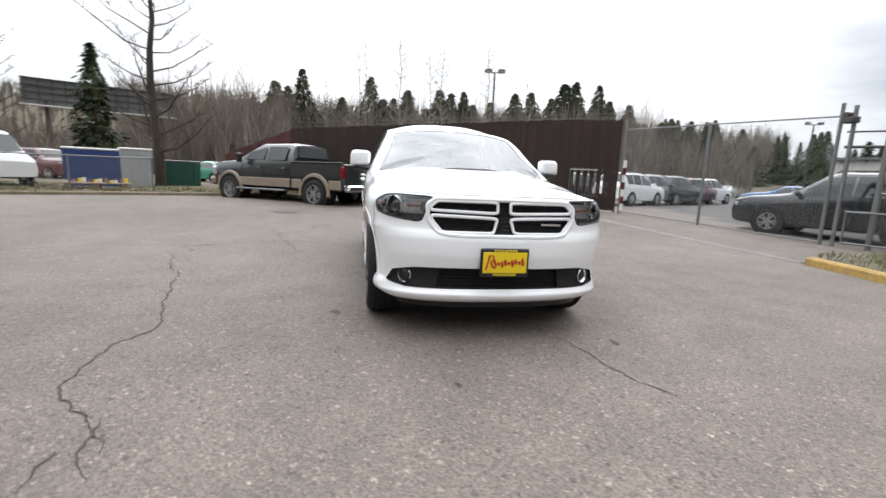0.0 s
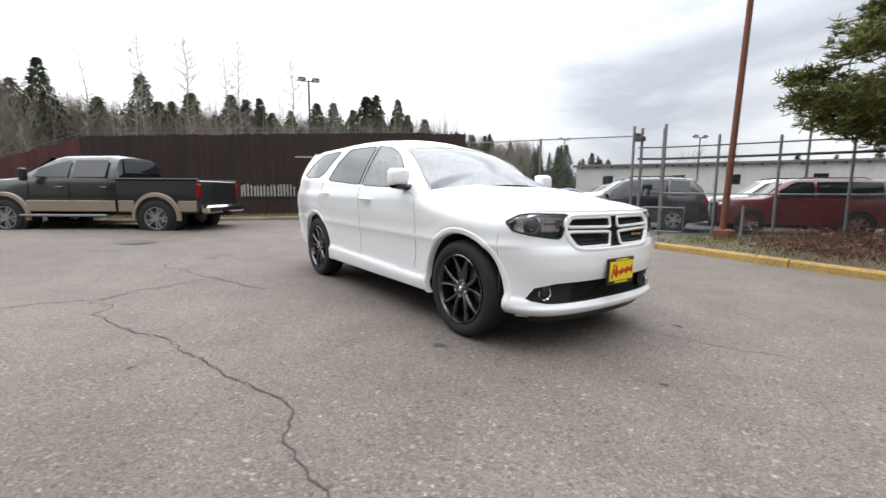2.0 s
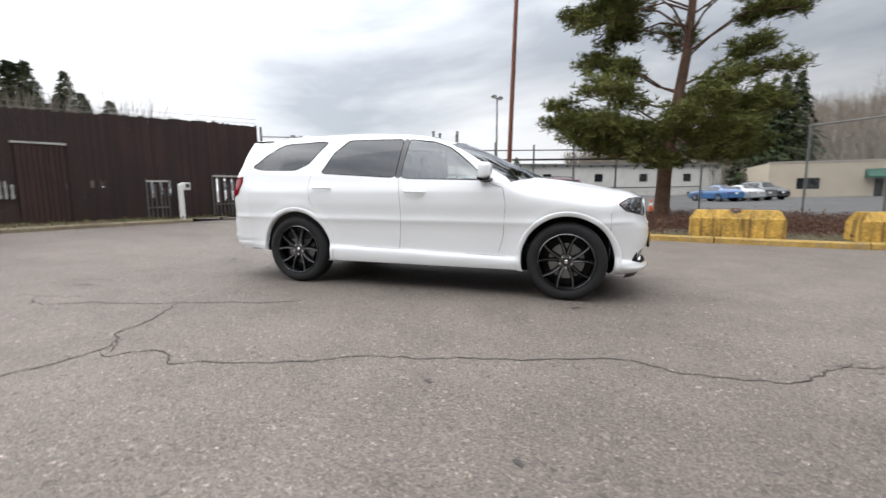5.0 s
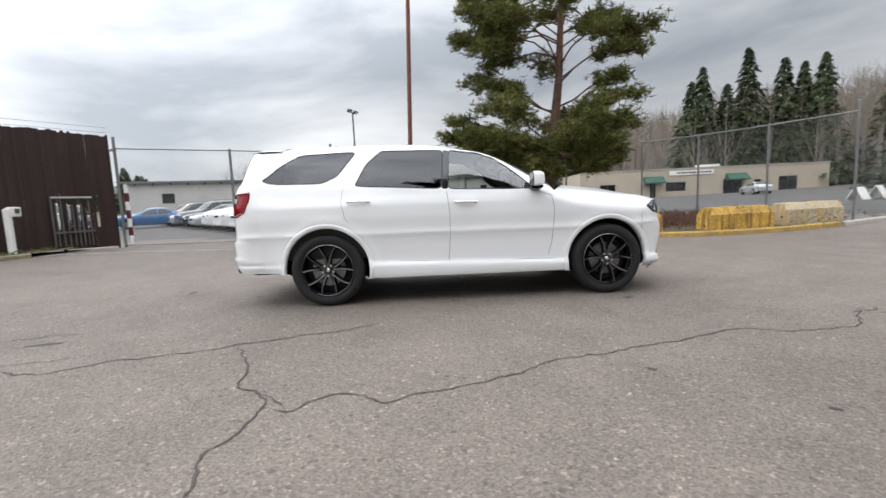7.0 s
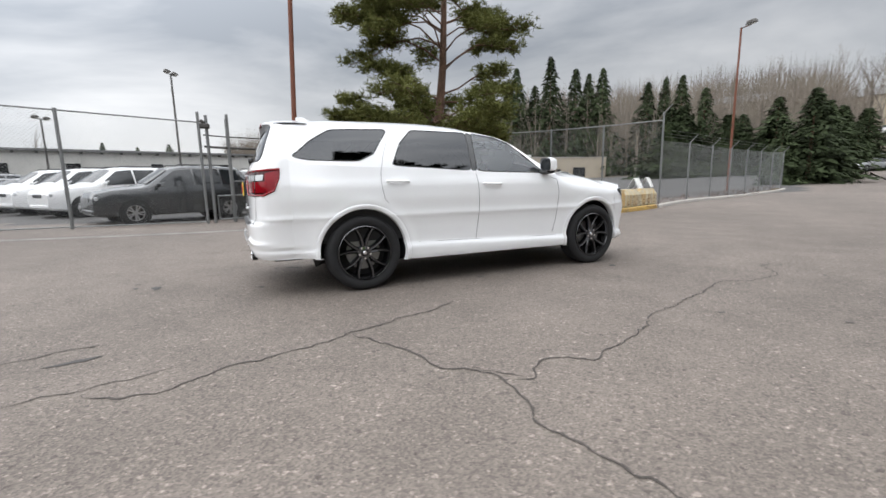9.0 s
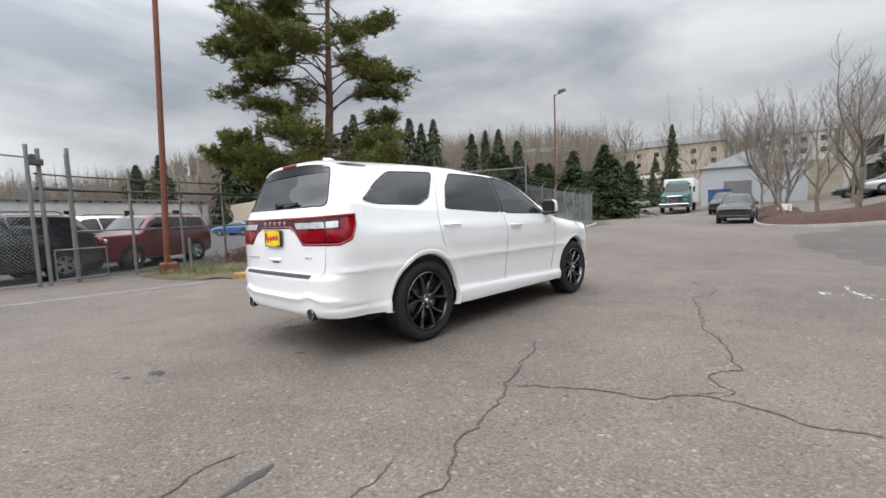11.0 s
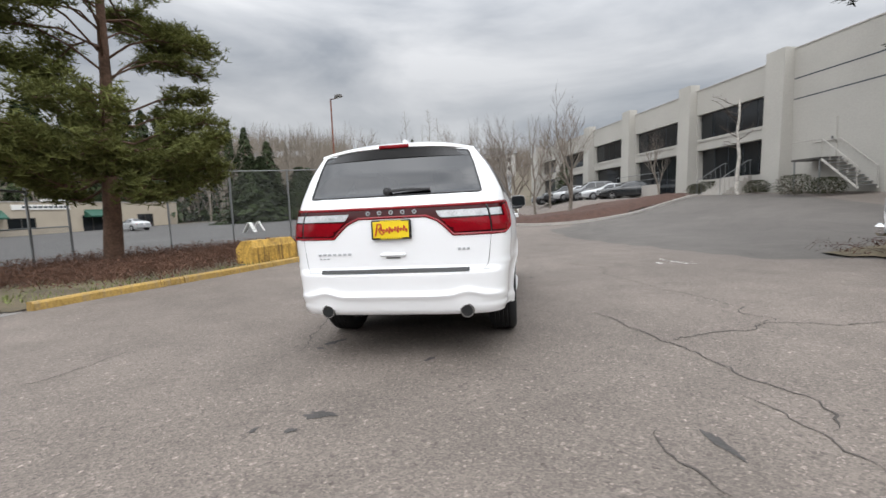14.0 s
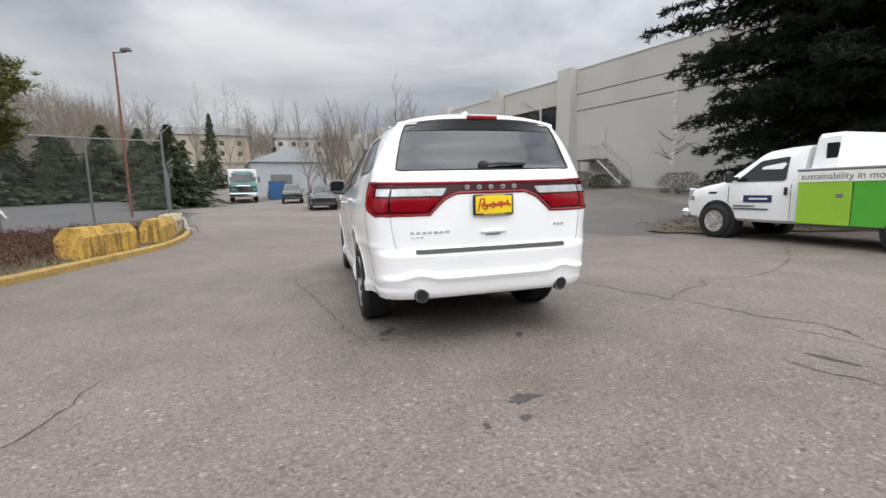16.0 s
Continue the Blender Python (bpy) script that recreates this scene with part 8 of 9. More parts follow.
    for sx in (1, -1):
        for k, (y0, y1, ma) in enumerate(((0.92, 1.82, LIME), (1.84, 2.9, GREEN_DEEP), (2.92, 4.36, GREEN_DEEP))):
            d = part("locker_door", M().box((sx * (x0 - 0.01), (y0 + y1) / 2, 0.93), (0.05, y1 - y0, 1.0), 0.012), ma, t, "bright green printed locker door")
            part("latch", M().box((sx * (x0 + 0.018), y1 - 0.18, 0.98), (0.02, 0.11, 0.075), 0.01), STEEL, d)
        part("white_band", M().box((sx * (x0 + 0.012), 2.64, 1.325), (0.03, 3.46, 0.20), 0.008), SIGN_WHITE, t)
        part("top_rail", M().box((sx * (x0 - 0.02), 2.64, 1.455), (0.10, 3.5, 0.05), 0.015), STEEL, t)
        part("skirt", M().box((sx * (x0 - 0.03), 2.64, 0.40), (0.04, 3.46, 0.05)), STEEL_DARK, t)
    tx = bpy.data.curves.new("slogan", "FONT")
    tx.body, tx.size, tx.extrude, tx.align_x = "sustainability in motion", 0.17, 0.001, "LEFT"
    tob = new("tmp_slogan", tx)
    me = bpy.data.meshes.new_from_object(tob.evaluated_get(bpy.context.evaluated_depsgraph_get()))
    bpy.data.objects.remove(tob)
    me.materials.clear()
    me.materials.append(STEEL_DARK)
    slog = part("slogan", me, STEEL_DARK, t)
    slog.matrix_basis = pose(x0 + 0.029, 0.98, 1.275, 90, 0, 90)
    t.scale = (0.93, 0.93, 0.93)
    return t


service_van()


# green tractor unit with box body coming down the road
def box_truck():
    t = thing("box_truck", "dark green conventional truck with a white box body on the road", "truck", at_ground(11.6, -44.0, 192))
    GR = mat("truck_green", (0.02, 0.09, 0.075), 0.35, vary=0.1, coat=0.5, bump=0)
    st = [(-3.3, 0.75, 1.35, 1.35, 0.6), (-3.2, 0.6, 1.5, 1.51, 0.6), (-2.3, 0.55, 1.62, 1.66, 0.6), (-1.75, 0.55, 1.66, 1.72, 0.7), (-1.5, 0.55, 1.68, 2.0, 0.9), (-1.1, 0.55, 1.7, 2.45, 0.85), (-0.4, 0.55, 1.7, 2.55, 0.85), (0.3, 0.55, 1.7, 2.55, 0.85)]
    cab, rows = body_loft(st, 2.3, t, GR, "cab")
    part("windscreen", M().add([(-0.95, -1.66, 1.82), (0.95, -1.66, 1.82), (0.85, -1.12, 2.42), (-0.85, -1.12, 2.42)], [(0, 1, 2, 3)]).xform(pose(0, -0.05, 0.05)), GLASS_DARK, cab)
    part("box_body", M().box((0, 3.3, 1.95), (2.45, 5.6, 2.2), 0.04), SIGN_WHITE, t)
    part("wind_cap", M().box((0, -0.1, 2.62), (2.0, 0.9, 0.4), 0.15, taper=0.85), GR, t)
    part("front_bumper", M().box((0, -3.36, 0.62), (2.3, 0.2, 0.34), 0.05), CHROME, t)
    part("grille", M().box((0, -3.28, 1.15), (1.2, 0.12, 0.6), 0.05), CHROME, t)
    for sx in (1, -1):
        part("headlight", M().box((sx * 0.85, -3.2, 1.1), (0.3, 0.2, 0.22), 0.04), CLEAR_REFLECT, t)
        part("door_mirror", M().box((sx * 1.35, -1.4, 2.0), (0.16, 0.1, 0.5), 0.03), TRIM_BLACK, t)
        part("side_window", M().box((sx * 1.03, -0.7, 2.05), (0.1, 0.75, 0.5), 0.03), GLASS_DARK, cab)
        for y in (-2.3, 3.9):
            simple_wheel(t, sx * 1.0, y, 0.48, 0.28, RIM_SILVER, sx)
    part("chassis", M().box((0, 1.0, 0.7), (1.0, 7.5, 0.3)), UNDER, t)
    t.scale = (1.15, 1.15, 1.15)


box_truck()

# white panel van and green car beyond the bank
pv = thing("panel_van", "white panel van parked beyond the low fence", "van", place_car(-15.2, 14.1, 123))
st = [(-2.5, 0.45, 0.9, 0.9, 0.6), (-2.4, 0.35, 1.05, 1.06, 0.6), (-1.8, 0.32, 1.15, 1.2, 0.6), (-1.2, 0.32, 1.2, 1.85, 0.78), (-0.9, 0.32, 1.2, 2.0, 0.8), (2.3, 0.32, 1.2, 2.02, 0.8), (2.45, 0.35, 1.2, 1.95, 0.78)]
vb, _rows = body_loft(st, 1.98, pv, VAN_WHITE)
for sx in (1, -1):
    part("side_window", M().prism([(-1.35, 1.3), (-1.0, 1.78), (-0.3, 1.8), (-0.3, 1.3)], "x", sx * 0.86, sx * 0.965), GLASS_DARK, vb)
    for y in (-1.6, 1.6):
        simple_wheel(pv, sx * 0.9, y, 0.35, 0.22, RIM_SILVER, sx)
    part("tail_light", M().box((sx * 0.9, 2.42, 1.2), (0.12, 0.1, 0.4), 0.03), RED_LENS, pv)
part("windscreen", M().add([(-0.8, -1.75, 1.25), (0.8, -1.75, 1.25), (0.72, -1.22, 1.82), (-0.72, -1.22, 1.82)], [(0, 1, 2, 3)]).xform(pose(0, -0.06, 0.06)), GLASS_DARK, vb)
TEAL = mat("teal_car_paint", (0.03, 0.26, 0.17), 0.3, vary=0.05, coat=0.8, bump=0)
parked("sedan", "bright green saloon car parked beyond the grass", TEAL, "sedan", m=place_car(-13.3, 30.2, -64))
copy_thing(red, place_car(-19.5, 24, 110))
copy_thing(white_suv, place_car(-22, 27, 110))


# ---- trees and planting ----
def tuft(m, c, up, n, L, w, r):
    """A brush of needles round a point."""
    for _ in range(n):
        d = (up * r.uniform(0.1, 1.0) + Vector((r.gauss(0, 1), r.gauss(0, 1), r.gauss(0, 0.55)))).normalized()
        s = d.cross(Vector((r.gauss(0, 1), r.gauss(0, 1), r.gauss(0, 1)))).normalized() * w * r.uniform(0.6, 1.3)
        e = c + d * L * r.uniform(0.6, 1.2)
        m.add([c - s * 0.5, c + s * 0.5, e + s * 0.25, e - s * 0.25], [(0, 1, 2, 3)])


def make_pine():
    r = random.Random(12)
    t = thing("pine_tree", "tall leaning pine with reddish trunk and layered dark green boughs", "tree", at_ground(9.75, -1.95, 0, 0.05))
    trunk_pts = [Vector(p) for p in ((0.12, 0.0, -0.1), (0.0, 0.0, 0.4), (-0.08, -0.02, 1.6), (0.05, -0.2, 3.2), (0.16, -0.45, 5.2), (0.2, -0.55, 7.2), (0.1, -0.6, 9.5), (0.05, -0.55, 12.2))]
    tr = M().tube([trunk_pts[0], trunk_pts[1]], 0.30, 14, 0.23).tube(trunk_pts[1:], 0.235, 14, 0.03)
    part("trunk", tr, PINE_BARK, t, smooth=True, angle=60)

    def trunk_at(z):
        for a, b in zip(trunk_pts, trunk_pts[1:]):
            if a.z <= z <= b.z:
                return a.lerp(b, (z - a.z) / (b.z - a.z))
        return trunk_pts[-1]
    crown = M()
    spec = []
    for k in range(38):
        z = 2.5 + 9.6 * (k / 37) ** 0.95
        if 4.7 < z < 5.2:
            continue
        a = k * 2.399 + r.uniform(-0.3, 0.3)
        L = interp(z, (2.2, 3.2, 4.5, 6.0, 8.0, 10.0, 12.0), (2.6, 2.9, 2.1, 2.7, 2.9, 1.9, 0.6)) * r.uniform(0.72, 1.15)
        spec.append((z, a, L))
    for a, z, L in ((1.45, 2.9, 3.7), (1.7, 3.2, 3.6), (1.2, 3.5, 3.5), (1.95, 2.7, 3.2), (0.9, 3.1, 3.3), (2.4, 3.4, 3.1), (3.1, 3.0, 2.9), (3.6, 2.8, 2.6), (-1.2, 3.2, 2.6), (-1.7, 4.2, 2.7), (2.0, 3.9, 2.8), (1.5, 4.3, 2.6), (-2.2, 3.6, 2.4), (4.4, 6.6, 3.0), (1.3, 7.2, 3.3), (1.8, 8.2, 3.0), (1.0, 6.0, 3.5), (1.5, 5.9, 3.6), (1.9, 6.5, 3.5), (0.7, 6.9, 3.3), (1.25, 6.4, 3.6), (2.3, 5.8, 3.0), (1.6, 7.6, 3.2), (0.9, 7.8, 3.0), (-1.4, 6.2, 2.9), (-1.0, 7.4, 2.8), (-1.9, 5.4, 2.6), (-1.5, 8.6, 2.6)):
        spec.append((z, a, L))
    for k in range(14):
        spec.append((r.uniform(2.2, 3.7), k * 2.399, r.uniform(1.8, 3.1)))
    for z, a, L in spec:
        p0 = trunk_at(z)
        d = Vector((math.cos(a), math.sin(a), 0))
        rise = r.uniform(-0.10, 0.42) if z > 4 else r.uniform(-0.14, 0.10)
        pts = [p0 + d * L * f + Vector((r.uniform(-0.06, 0.06), r.uniform(-0.06, 0.06), L * (rise * f + 0.10 * math.sin(f * 5 + z)))) for f in (0, 0.25, 0.5, 0.75, 1.0)]
        limbs = M().tube(pts, 0.05 * (1 - z / 16), 6, 0.012)
        n = int(6 + L * 5.0)
        for j in range(n):
            f = lerp(0.42, 1.0, (j + r.random()) / n)
            q = pts[min(int(f * 4), 3)].lerp(pts[min(int(f * 4) + 1, 4)], f * 4 - int(f * 4)) if f < 1 else pts[4]
            sd = (d * r.uniform(0.2, 1.0) + Vector((-d.y, d.x, 0)) * r.choice((-1, 1)) * r.uniform(0.3, 1.1)).normalized()
            sl = lerp(0.85, 0.35, f) * r.uniform(0.6, 1.2)
            e = q + sd * sl + Vector((0, 0, r.uniform(-0.05, 0.16)))
            limbs.tube([q, q.lerp(e, 0.5) + Vector((0, 0, 0.03)), e], 0.012, 4, 0.004)
            for g in (0.45, 0.7, 0.88, 1.0):
                c = q.lerp(e, g)
                for _ in range(3):
                    tuft(crown, c + Vector((r.gauss(0, 0.11), r.gauss(0, 0.11), r.gauss(0.05, 0.11))), Vector((sd.x * 0.4, sd.y * 0.4, 0.8)), 10, 0.17, 0.024, r)
        part("limb", limbs, PINE_BARK, t, smooth=True)
    part("crown", crown, PINE_GREEN, t)["kind"] = "stuff"
    return t


make_pine()


def drooping_boughs(c, r, h, rad, levels, per, seed, droop, low):
    for k in range(levels):
        f = k / (levels - 1)
        z = h * lerp(low, 0.985, f)
        R = rad * interp(z, (2, 4, 6, 8, 11, 15, 19), (0.78, 0.88, 0.96, 1.05, 1.0, 0.6, 0.02)) * (0.92 + 0.14 * math.sin(k * 1.9 + seed)) + 0.10
        n = max(4, int(per * (1 - 0.45 * f)))
        for j in range(n):
            a = 2 * math.pi * (j + 0.5 * (k % 2)) / n + r.uniform(-0.35, 0.35)
            L = R * r.uniform(0.62, 1.15)
            if r.random() < 0.08:
                continue
            d = Vector((math.cos(a), math.sin(a), 0))
            s = Vector((-d.y, d.x, 0))
            z0 = z + r.uniform(-0.045, 0.045) * h
            nn = int(L * 8)
            for i in range(nn):
                u = lerp(0.15, 1.0, (i + r.random()) / nn)
                q = Vector((0, 0, z0)) + d * L * u + Vector((0, 0, -L * droop * u ** 1.3 + L * 0.10 * u ** 3))
                for sg in (-1, 1):
                    e = q + s * sg * r.uniform(0.12, 0.55) * (1.15 - u * 0.6) + d * r.uniform(0.0, 0.3) + Vector((0, 0, -r.uniform(0.03, 0.38)))
                    w = Vector((r.uniform(-1, 1), r.uniform(-1, 1), 0.4)).normalized() * 0.04
                    c.add([q + w * 0.3, q - w * 0.3, q.lerp(e, 0.5) - w, e, q.lerp(e, 0.5) + w], [(0, 1, 2, 3, 4)])
                    for _ in range(3):
                        tuft(c, q.lerp(e, r.uniform(0.2, 1.0)), Vector((0, 0, 0.05)) + d * 0.5, 4, 0.19, 0.038, r)


def bushy_cone(c, r, h, rad, levels, droop, low):
    """A full conifer: sprays of foliage at uneven bough ends, closer together than their own size."""
    reach = {}
    for k in range(3600):
        f = r.random() ** 1.45
        a = r.uniform(0, 2 * math.pi)
        tier = int(f * levels * 0.55)
        key = (tier, int(a * 9 / 6.2832 + tier * 0.5) % 9)
        if key not in reach:
            reach[key] = r.uniform(0.5, 1.3)
        g = f * levels * 0.55 - tier
        R = (rad * (1 - f) ** 0.9 * (1.15 - 0.42 * g) + 0.008 * h) * reach[key]
        u = r.uniform(0.25, 1.0) ** 0.55
        d = Vector((math.cos(a), math.sin(a), 0))
        s = Vector((-d.y, d.x, 0))
        z = h * lerp(low, 0.99, f) - R * u * droop
        q = d * R * u + Vector((0, 0, z))
        L = (0.035 * h + 0.10 * R) * r.uniform(0.6, 1.25)
        e = q + d * L * r.uniform(0.3, 0.9) + s * L * r.uniform(-0.7, 0.7) + Vector((0, 0, -L * r.uniform(0.1, 0.7)))
        w = (s * r.uniform(0.5, 1.0) + Vector((0, 0, r.uniform(-0.5, 0.5)))) * L * 0.30
        c.add([q - w, q.lerp(e, 0.6) - w * 0.7, e, q.lerp(e, 0.6) + w * 0.7, q + w], [(0, 1, 2, 3, 4)])


def make_fir(h, rad, levels, per, seed, name="conifer_tree", label="dark green conifer on the wooded rise", m=None, base=0.08, spray=11, fine=False, droop=0.28, low=0.06):
    r = random.Random(seed)
    t = thing(name, label, "tree", m, "conifers")
    part("trunk", M().cyl((0, 0, -0.5), (0, 0, h * 0.97), h * 0.016 + 0.05, 0.02, n=8), PINE_BARK, t, smooth=True)
    c = M()
    if fine:
        drooping_boughs(c, r, h, rad, levels, per, seed, droop, low)
    else:
        bushy_cone(c, r, h, rad, levels, droop, low)
    part("crown", c, FIR_DARK if fine else FIR_GREEN, t)["kind"] = "stuff"
    return t


def make_bare(h, seed, spread, depth, label, name="bare_tree", m=None, bark=None, r0=None, fork=0.35, group="bare trees", slim=False, twigs=True):
    """A leafless tree grown limb by limb."""
    r = random.Random(seed)
    bark = bark or GREY_BARK
    t = thing(name, label, "tree", m, group)
    trunk, br, tw = M(), M(), M()
    r0 = r0 or h * 0.018

    def grow(p, d, L, rad, lev):
        n = 3
        pts = [p]
        dd = d.copy()
        for k in range(n):
            dd = (dd + Vector((r.gauss(0, 0.10), r.gauss(0, 0.10), 0.05))).normalized()
            pts.append(pts[-1] + dd * L / n)
        (trunk if lev == 0 else (br if lev < 3 else tw)).tube(pts, rad * (1.0 if lev < 3 else 0.68), 8 if lev == 0 else (5 if lev < 3 else 3), rad * (0.62 if lev < 3 else 0.36))
        if lev >= depth:
            return
        kids = (3 if lev < 2 else r.choice((2, 3, 3)))
        for k in range(kids):
            f = lerp(fork if lev == 0 else 0.35, 1.0, (k + r.random() * 0.8) / kids)
            q = pts[min(int(f * n), n - 1)].lerp(pts[min(int(f * n) + 1, n)], f * n - int(f * n)) if f < 1 else pts[-1]
            side = Vector((r.gauss(0, 1), r.gauss(0, 1), 0)).normalized()
            nd = (dd * (1.25 if slim else 0.8) + side * spread * r.uniform(0.6, 1.3) + Vector((0, 0, 0.25))).normalized()
            grow(q, nd, L * r.uniform(0.55, 0.78), rad * 0.52, lev + 1)
        grow(pts[-1], (dd + Vector((r.gauss(0, 0.2), r.gauss(0, 0.2), 0.1))).normalized(), L * 0.72, rad * 0.6, lev + 1)

    grow(Vector((0, 0, -0.2)), Vector((r.uniform(-0.05, 0.05), r.uniform(-0.05, 0.05), 1)), h * (0.42 if not slim else 0.5), r0, 0)
    part("trunk", trunk, bark, t, smooth=True)
    part("branch_work", br, bark, t, smooth=True)["kind"] = "stuff"
    if tw.f:
        part("twig_work", tw, TWIG, t)["kind"] = "stuff"
    return t


# near the concrete building: big dark fir, birches, shrubs
make_fir(19.0, 4.6, 64, 17, 77, "fir_tree", "huge dark fir with drooping boughs beside the building", at_ground(-13.4, -2.2), fine=True, droop=0.27, low=0.11)
def topped_birch(x, y, h, r0, seed, label, twig_from, twig_to, n, reach):
    r = random.Random(seed)
    t = thing("birch_tree", label, "tree", at_ground(x, y), "birches")
    pts = [Vector((0.05 * math.sin(k * 1.7 + seed), 0.05 * math.cos(k * 2.1), -0.2 + (h + 0.2) * k / 7)) for k in range(8)]
    part("trunk", M().tube(pts, r0, 10, r0 * 0.5), BIRCH_BARK, t, smooth=True)
    tw = M()
    for k in range(n):
        z = lerp(twig_from, twig_to, (k + r.random()) / n)
        a = r.uniform(0, 6.28)
        L = reach * r.uniform(0.5, 1.2)
        d = Vector((math.cos(a), math.sin(a), r.uniform(0.2, 0.7)))
        p = Vector((0, 0, z))
        q = [p, p + d * L * 0.4, p + d * L * 0.75 + Vector((0, 0, 0.08)), p + d * L + Vector((0, 0, r.uniform(-0.05, 0.25)))]
        tw.tube(q, r0 * 0.28, 4, 0.006)
        for _ in range(5):
            b = q[1].lerp(q[3], r.random())
            tw.tube([b, b + Vector((r.gauss(0, 0.3), r.gauss(0, 0.3), r.uniform(0.0, 0.4))) * L * 0.5], 0.009, 3, 0.003)
    part("twig_work", tw, DARK_BARK, t)["kind"] = "stuff"


topped_birch(-17.3, -14.4, 7.1, 0.13, 5, "tall topped white birch trunk against the concrete wall", 1.6, 2.9, 6, 1.15)
topped_birch(-13.0, -22.6, 5.6, 0.11, 6, "slim white birch with few twigs by the entrance", 2.6, 5.4, 12, 1.5)
make_bare(4.6, 9, 0.6, 4, "small bare tree by the ramp", "bare_tree", at_ground(-9.6, -26.5), GREY_BARK, 0.06)

# bark-covered island with bare trees
ISL = [(1.4, -25.0), (0.3, -20.6), (-1.0, -18.2), (-3.2, -17.0), (-5.6, -17.6), (-8.2, -20.4), (-11.2, -24.2), (-11.0, -25.2), (-6.5, -22.4), (-3.2, -22.2), (-1.0, -25.5), (0.2, -33), (1.5, -42), (4.4, -42), (2.4, -31)]
verge("bark_island", ISL, "red-brown bark mulch island with kerb", 9, 0.32, 0.12, BARK_MULCH, 0.4)
kerb_run("kerb_island", [(2.4, -31), (1.4, -25.0), (0.3, -20.6), (-1.0, -18.2), (-3.2, -17.0), (-5.6, -17.6), (-8.2, -20.4), (-11.2, -24.2)][::-1], CONCRETE, "grey concrete kerb round the bark island", 0.14, 0.15)
bramble("island_weeds", 500, lambda r: verge_pt(r, -11, 4, -42, -17, ISL, 0.22), 0.22, 45, BARK_MULCH, "loose bark chips and dry stalks on the island")
island_trees = [make_bare(6.4, 21, 0.75, 5, "bare spreading street tree on the bark island", m=at_ground(-3.0, -20.2, 0, 0.2), r0=0.13, group="island trees"),
                make_bare(6.8, 22, 0.5, 5, "bare upright street tree on the bark island", m=at_ground(0.2, -26.5, 0, 0.2), r0=0.12, group="island trees"),
                make_bare(6.6, 23, 0.55, 5, "bare many-branched street tree beside the road", m=at_ground(-0.9, -29.5, 0, 0.2), r0=0.12, group="island trees")]
for x, y, k, a in ((1.0, -32, 0, 60), (2.0, -36.5, 2, 120), (3.0, -41, 0, 20), (-2.2, -35, 2, 250), (5.0, -48, 0, 140)):
    copy_thing(island_trees[k], at_ground(x, y, a, 0.15))


lean = thing("sign_board", "small white board leaning among the bark", "sign", at_ground(0.95, -31.2, -20, 0.25))
part("board", M().box((0, 0, 0.32), (0.85, 0.03, 0.55), 0.006), SIGN_WHITE, lean)
for x in (-0.25, 0.25):
    part("stake", M().box((x, 0.03, 0.2), (0.04, 0.03, 0.6), 0.004), WOOD, lean)
crate = thing("container", "bright blue metal container by the road", "container", at_ground(8.6, -47.4, 8))
part("body", M().box((0, 0, 1.0), (1.9, 2.4, 2.0), 0.03), BLUE_CAR, crate)
for k in range(5):
    part("rib", M().box((-0.75 + 0.375 * k, 1.22, 1.0), (0.06, 0.05, 1.8), 0.01), BLUE_CAR, crate)
part("lid", M().box((0, 0, 2.03), (2.0, 2.5, 0.07), 0.02), STEEL_DARK, crate)


def shrub(x, y, w, h, seed, material, label, dz=0.0):
    r = random.Random(seed)
    t = thing("shrub", label, "shrub", at_ground(x, y, 0, dz), "shrubs")
    m, s = M(), M()
    for _ in range(26):
        a = r.uniform(0, 6.28)
        s.tube([(0, 0, 0), (math.cos(a) * w * 0.25, math.sin(a) * w * 0.25, h * 0.5), (math.cos(a) * w * 0.42, math.sin(a) * w * 0.42, h * r.uniform(0.6, 0.95))], 0.012, 3, 0.004)
    for _ in range(1900):
        a, u = r.uniform(0, 6.28), r.random() ** 0.4
        z = h * r.uniform(0.08, 1.0)
        R = w / 2 * math.sqrt(max(0.05, 1 - (z / h - 0.45) ** 2 * 2.6)) * u * r.uniform(0.85, 1.1)
        c = Vector((math.cos(a) * R, math.sin(a) * R, z))
        d, e = Vector((r.gauss(0, 1), r.gauss(0, 1), r.gauss(0, 1))).normalized() * 0.038, Vector((r.gauss(0, 1), r.gauss(0, 1), r.gauss(0, 1))).normalized() * 0.022
        m.add([c - d, c + e, c + d, c - e], [(0, 1, 2, 3)])
    part("stem_work", s, GREY_BARK, t)
    part("foliage", m, material, t)["kind"] = "stuff"


for k, (s, w, h) in enumerate(((-2.4, 1.9, 1.1), (-3.6, 1.6, 0.9), (-8.6, 2.4, 1.2), (-10.4, 1.5, 0.9), (4.6, 1.6, 0.9), (5.6, 1.3, 0.8), (0.6, 1.4, 0.8), (12, 1.6, 0.8), (-13, 1.6, 0.9))):
    q = B.p(s, 2.2 if s > -3 and s < 0 else 1.6, 0)
    shrub(q[0], q[1], w, h, 60 + k, SHRUB_GREEN, "clipped dark green shrub at the foot of the wall")

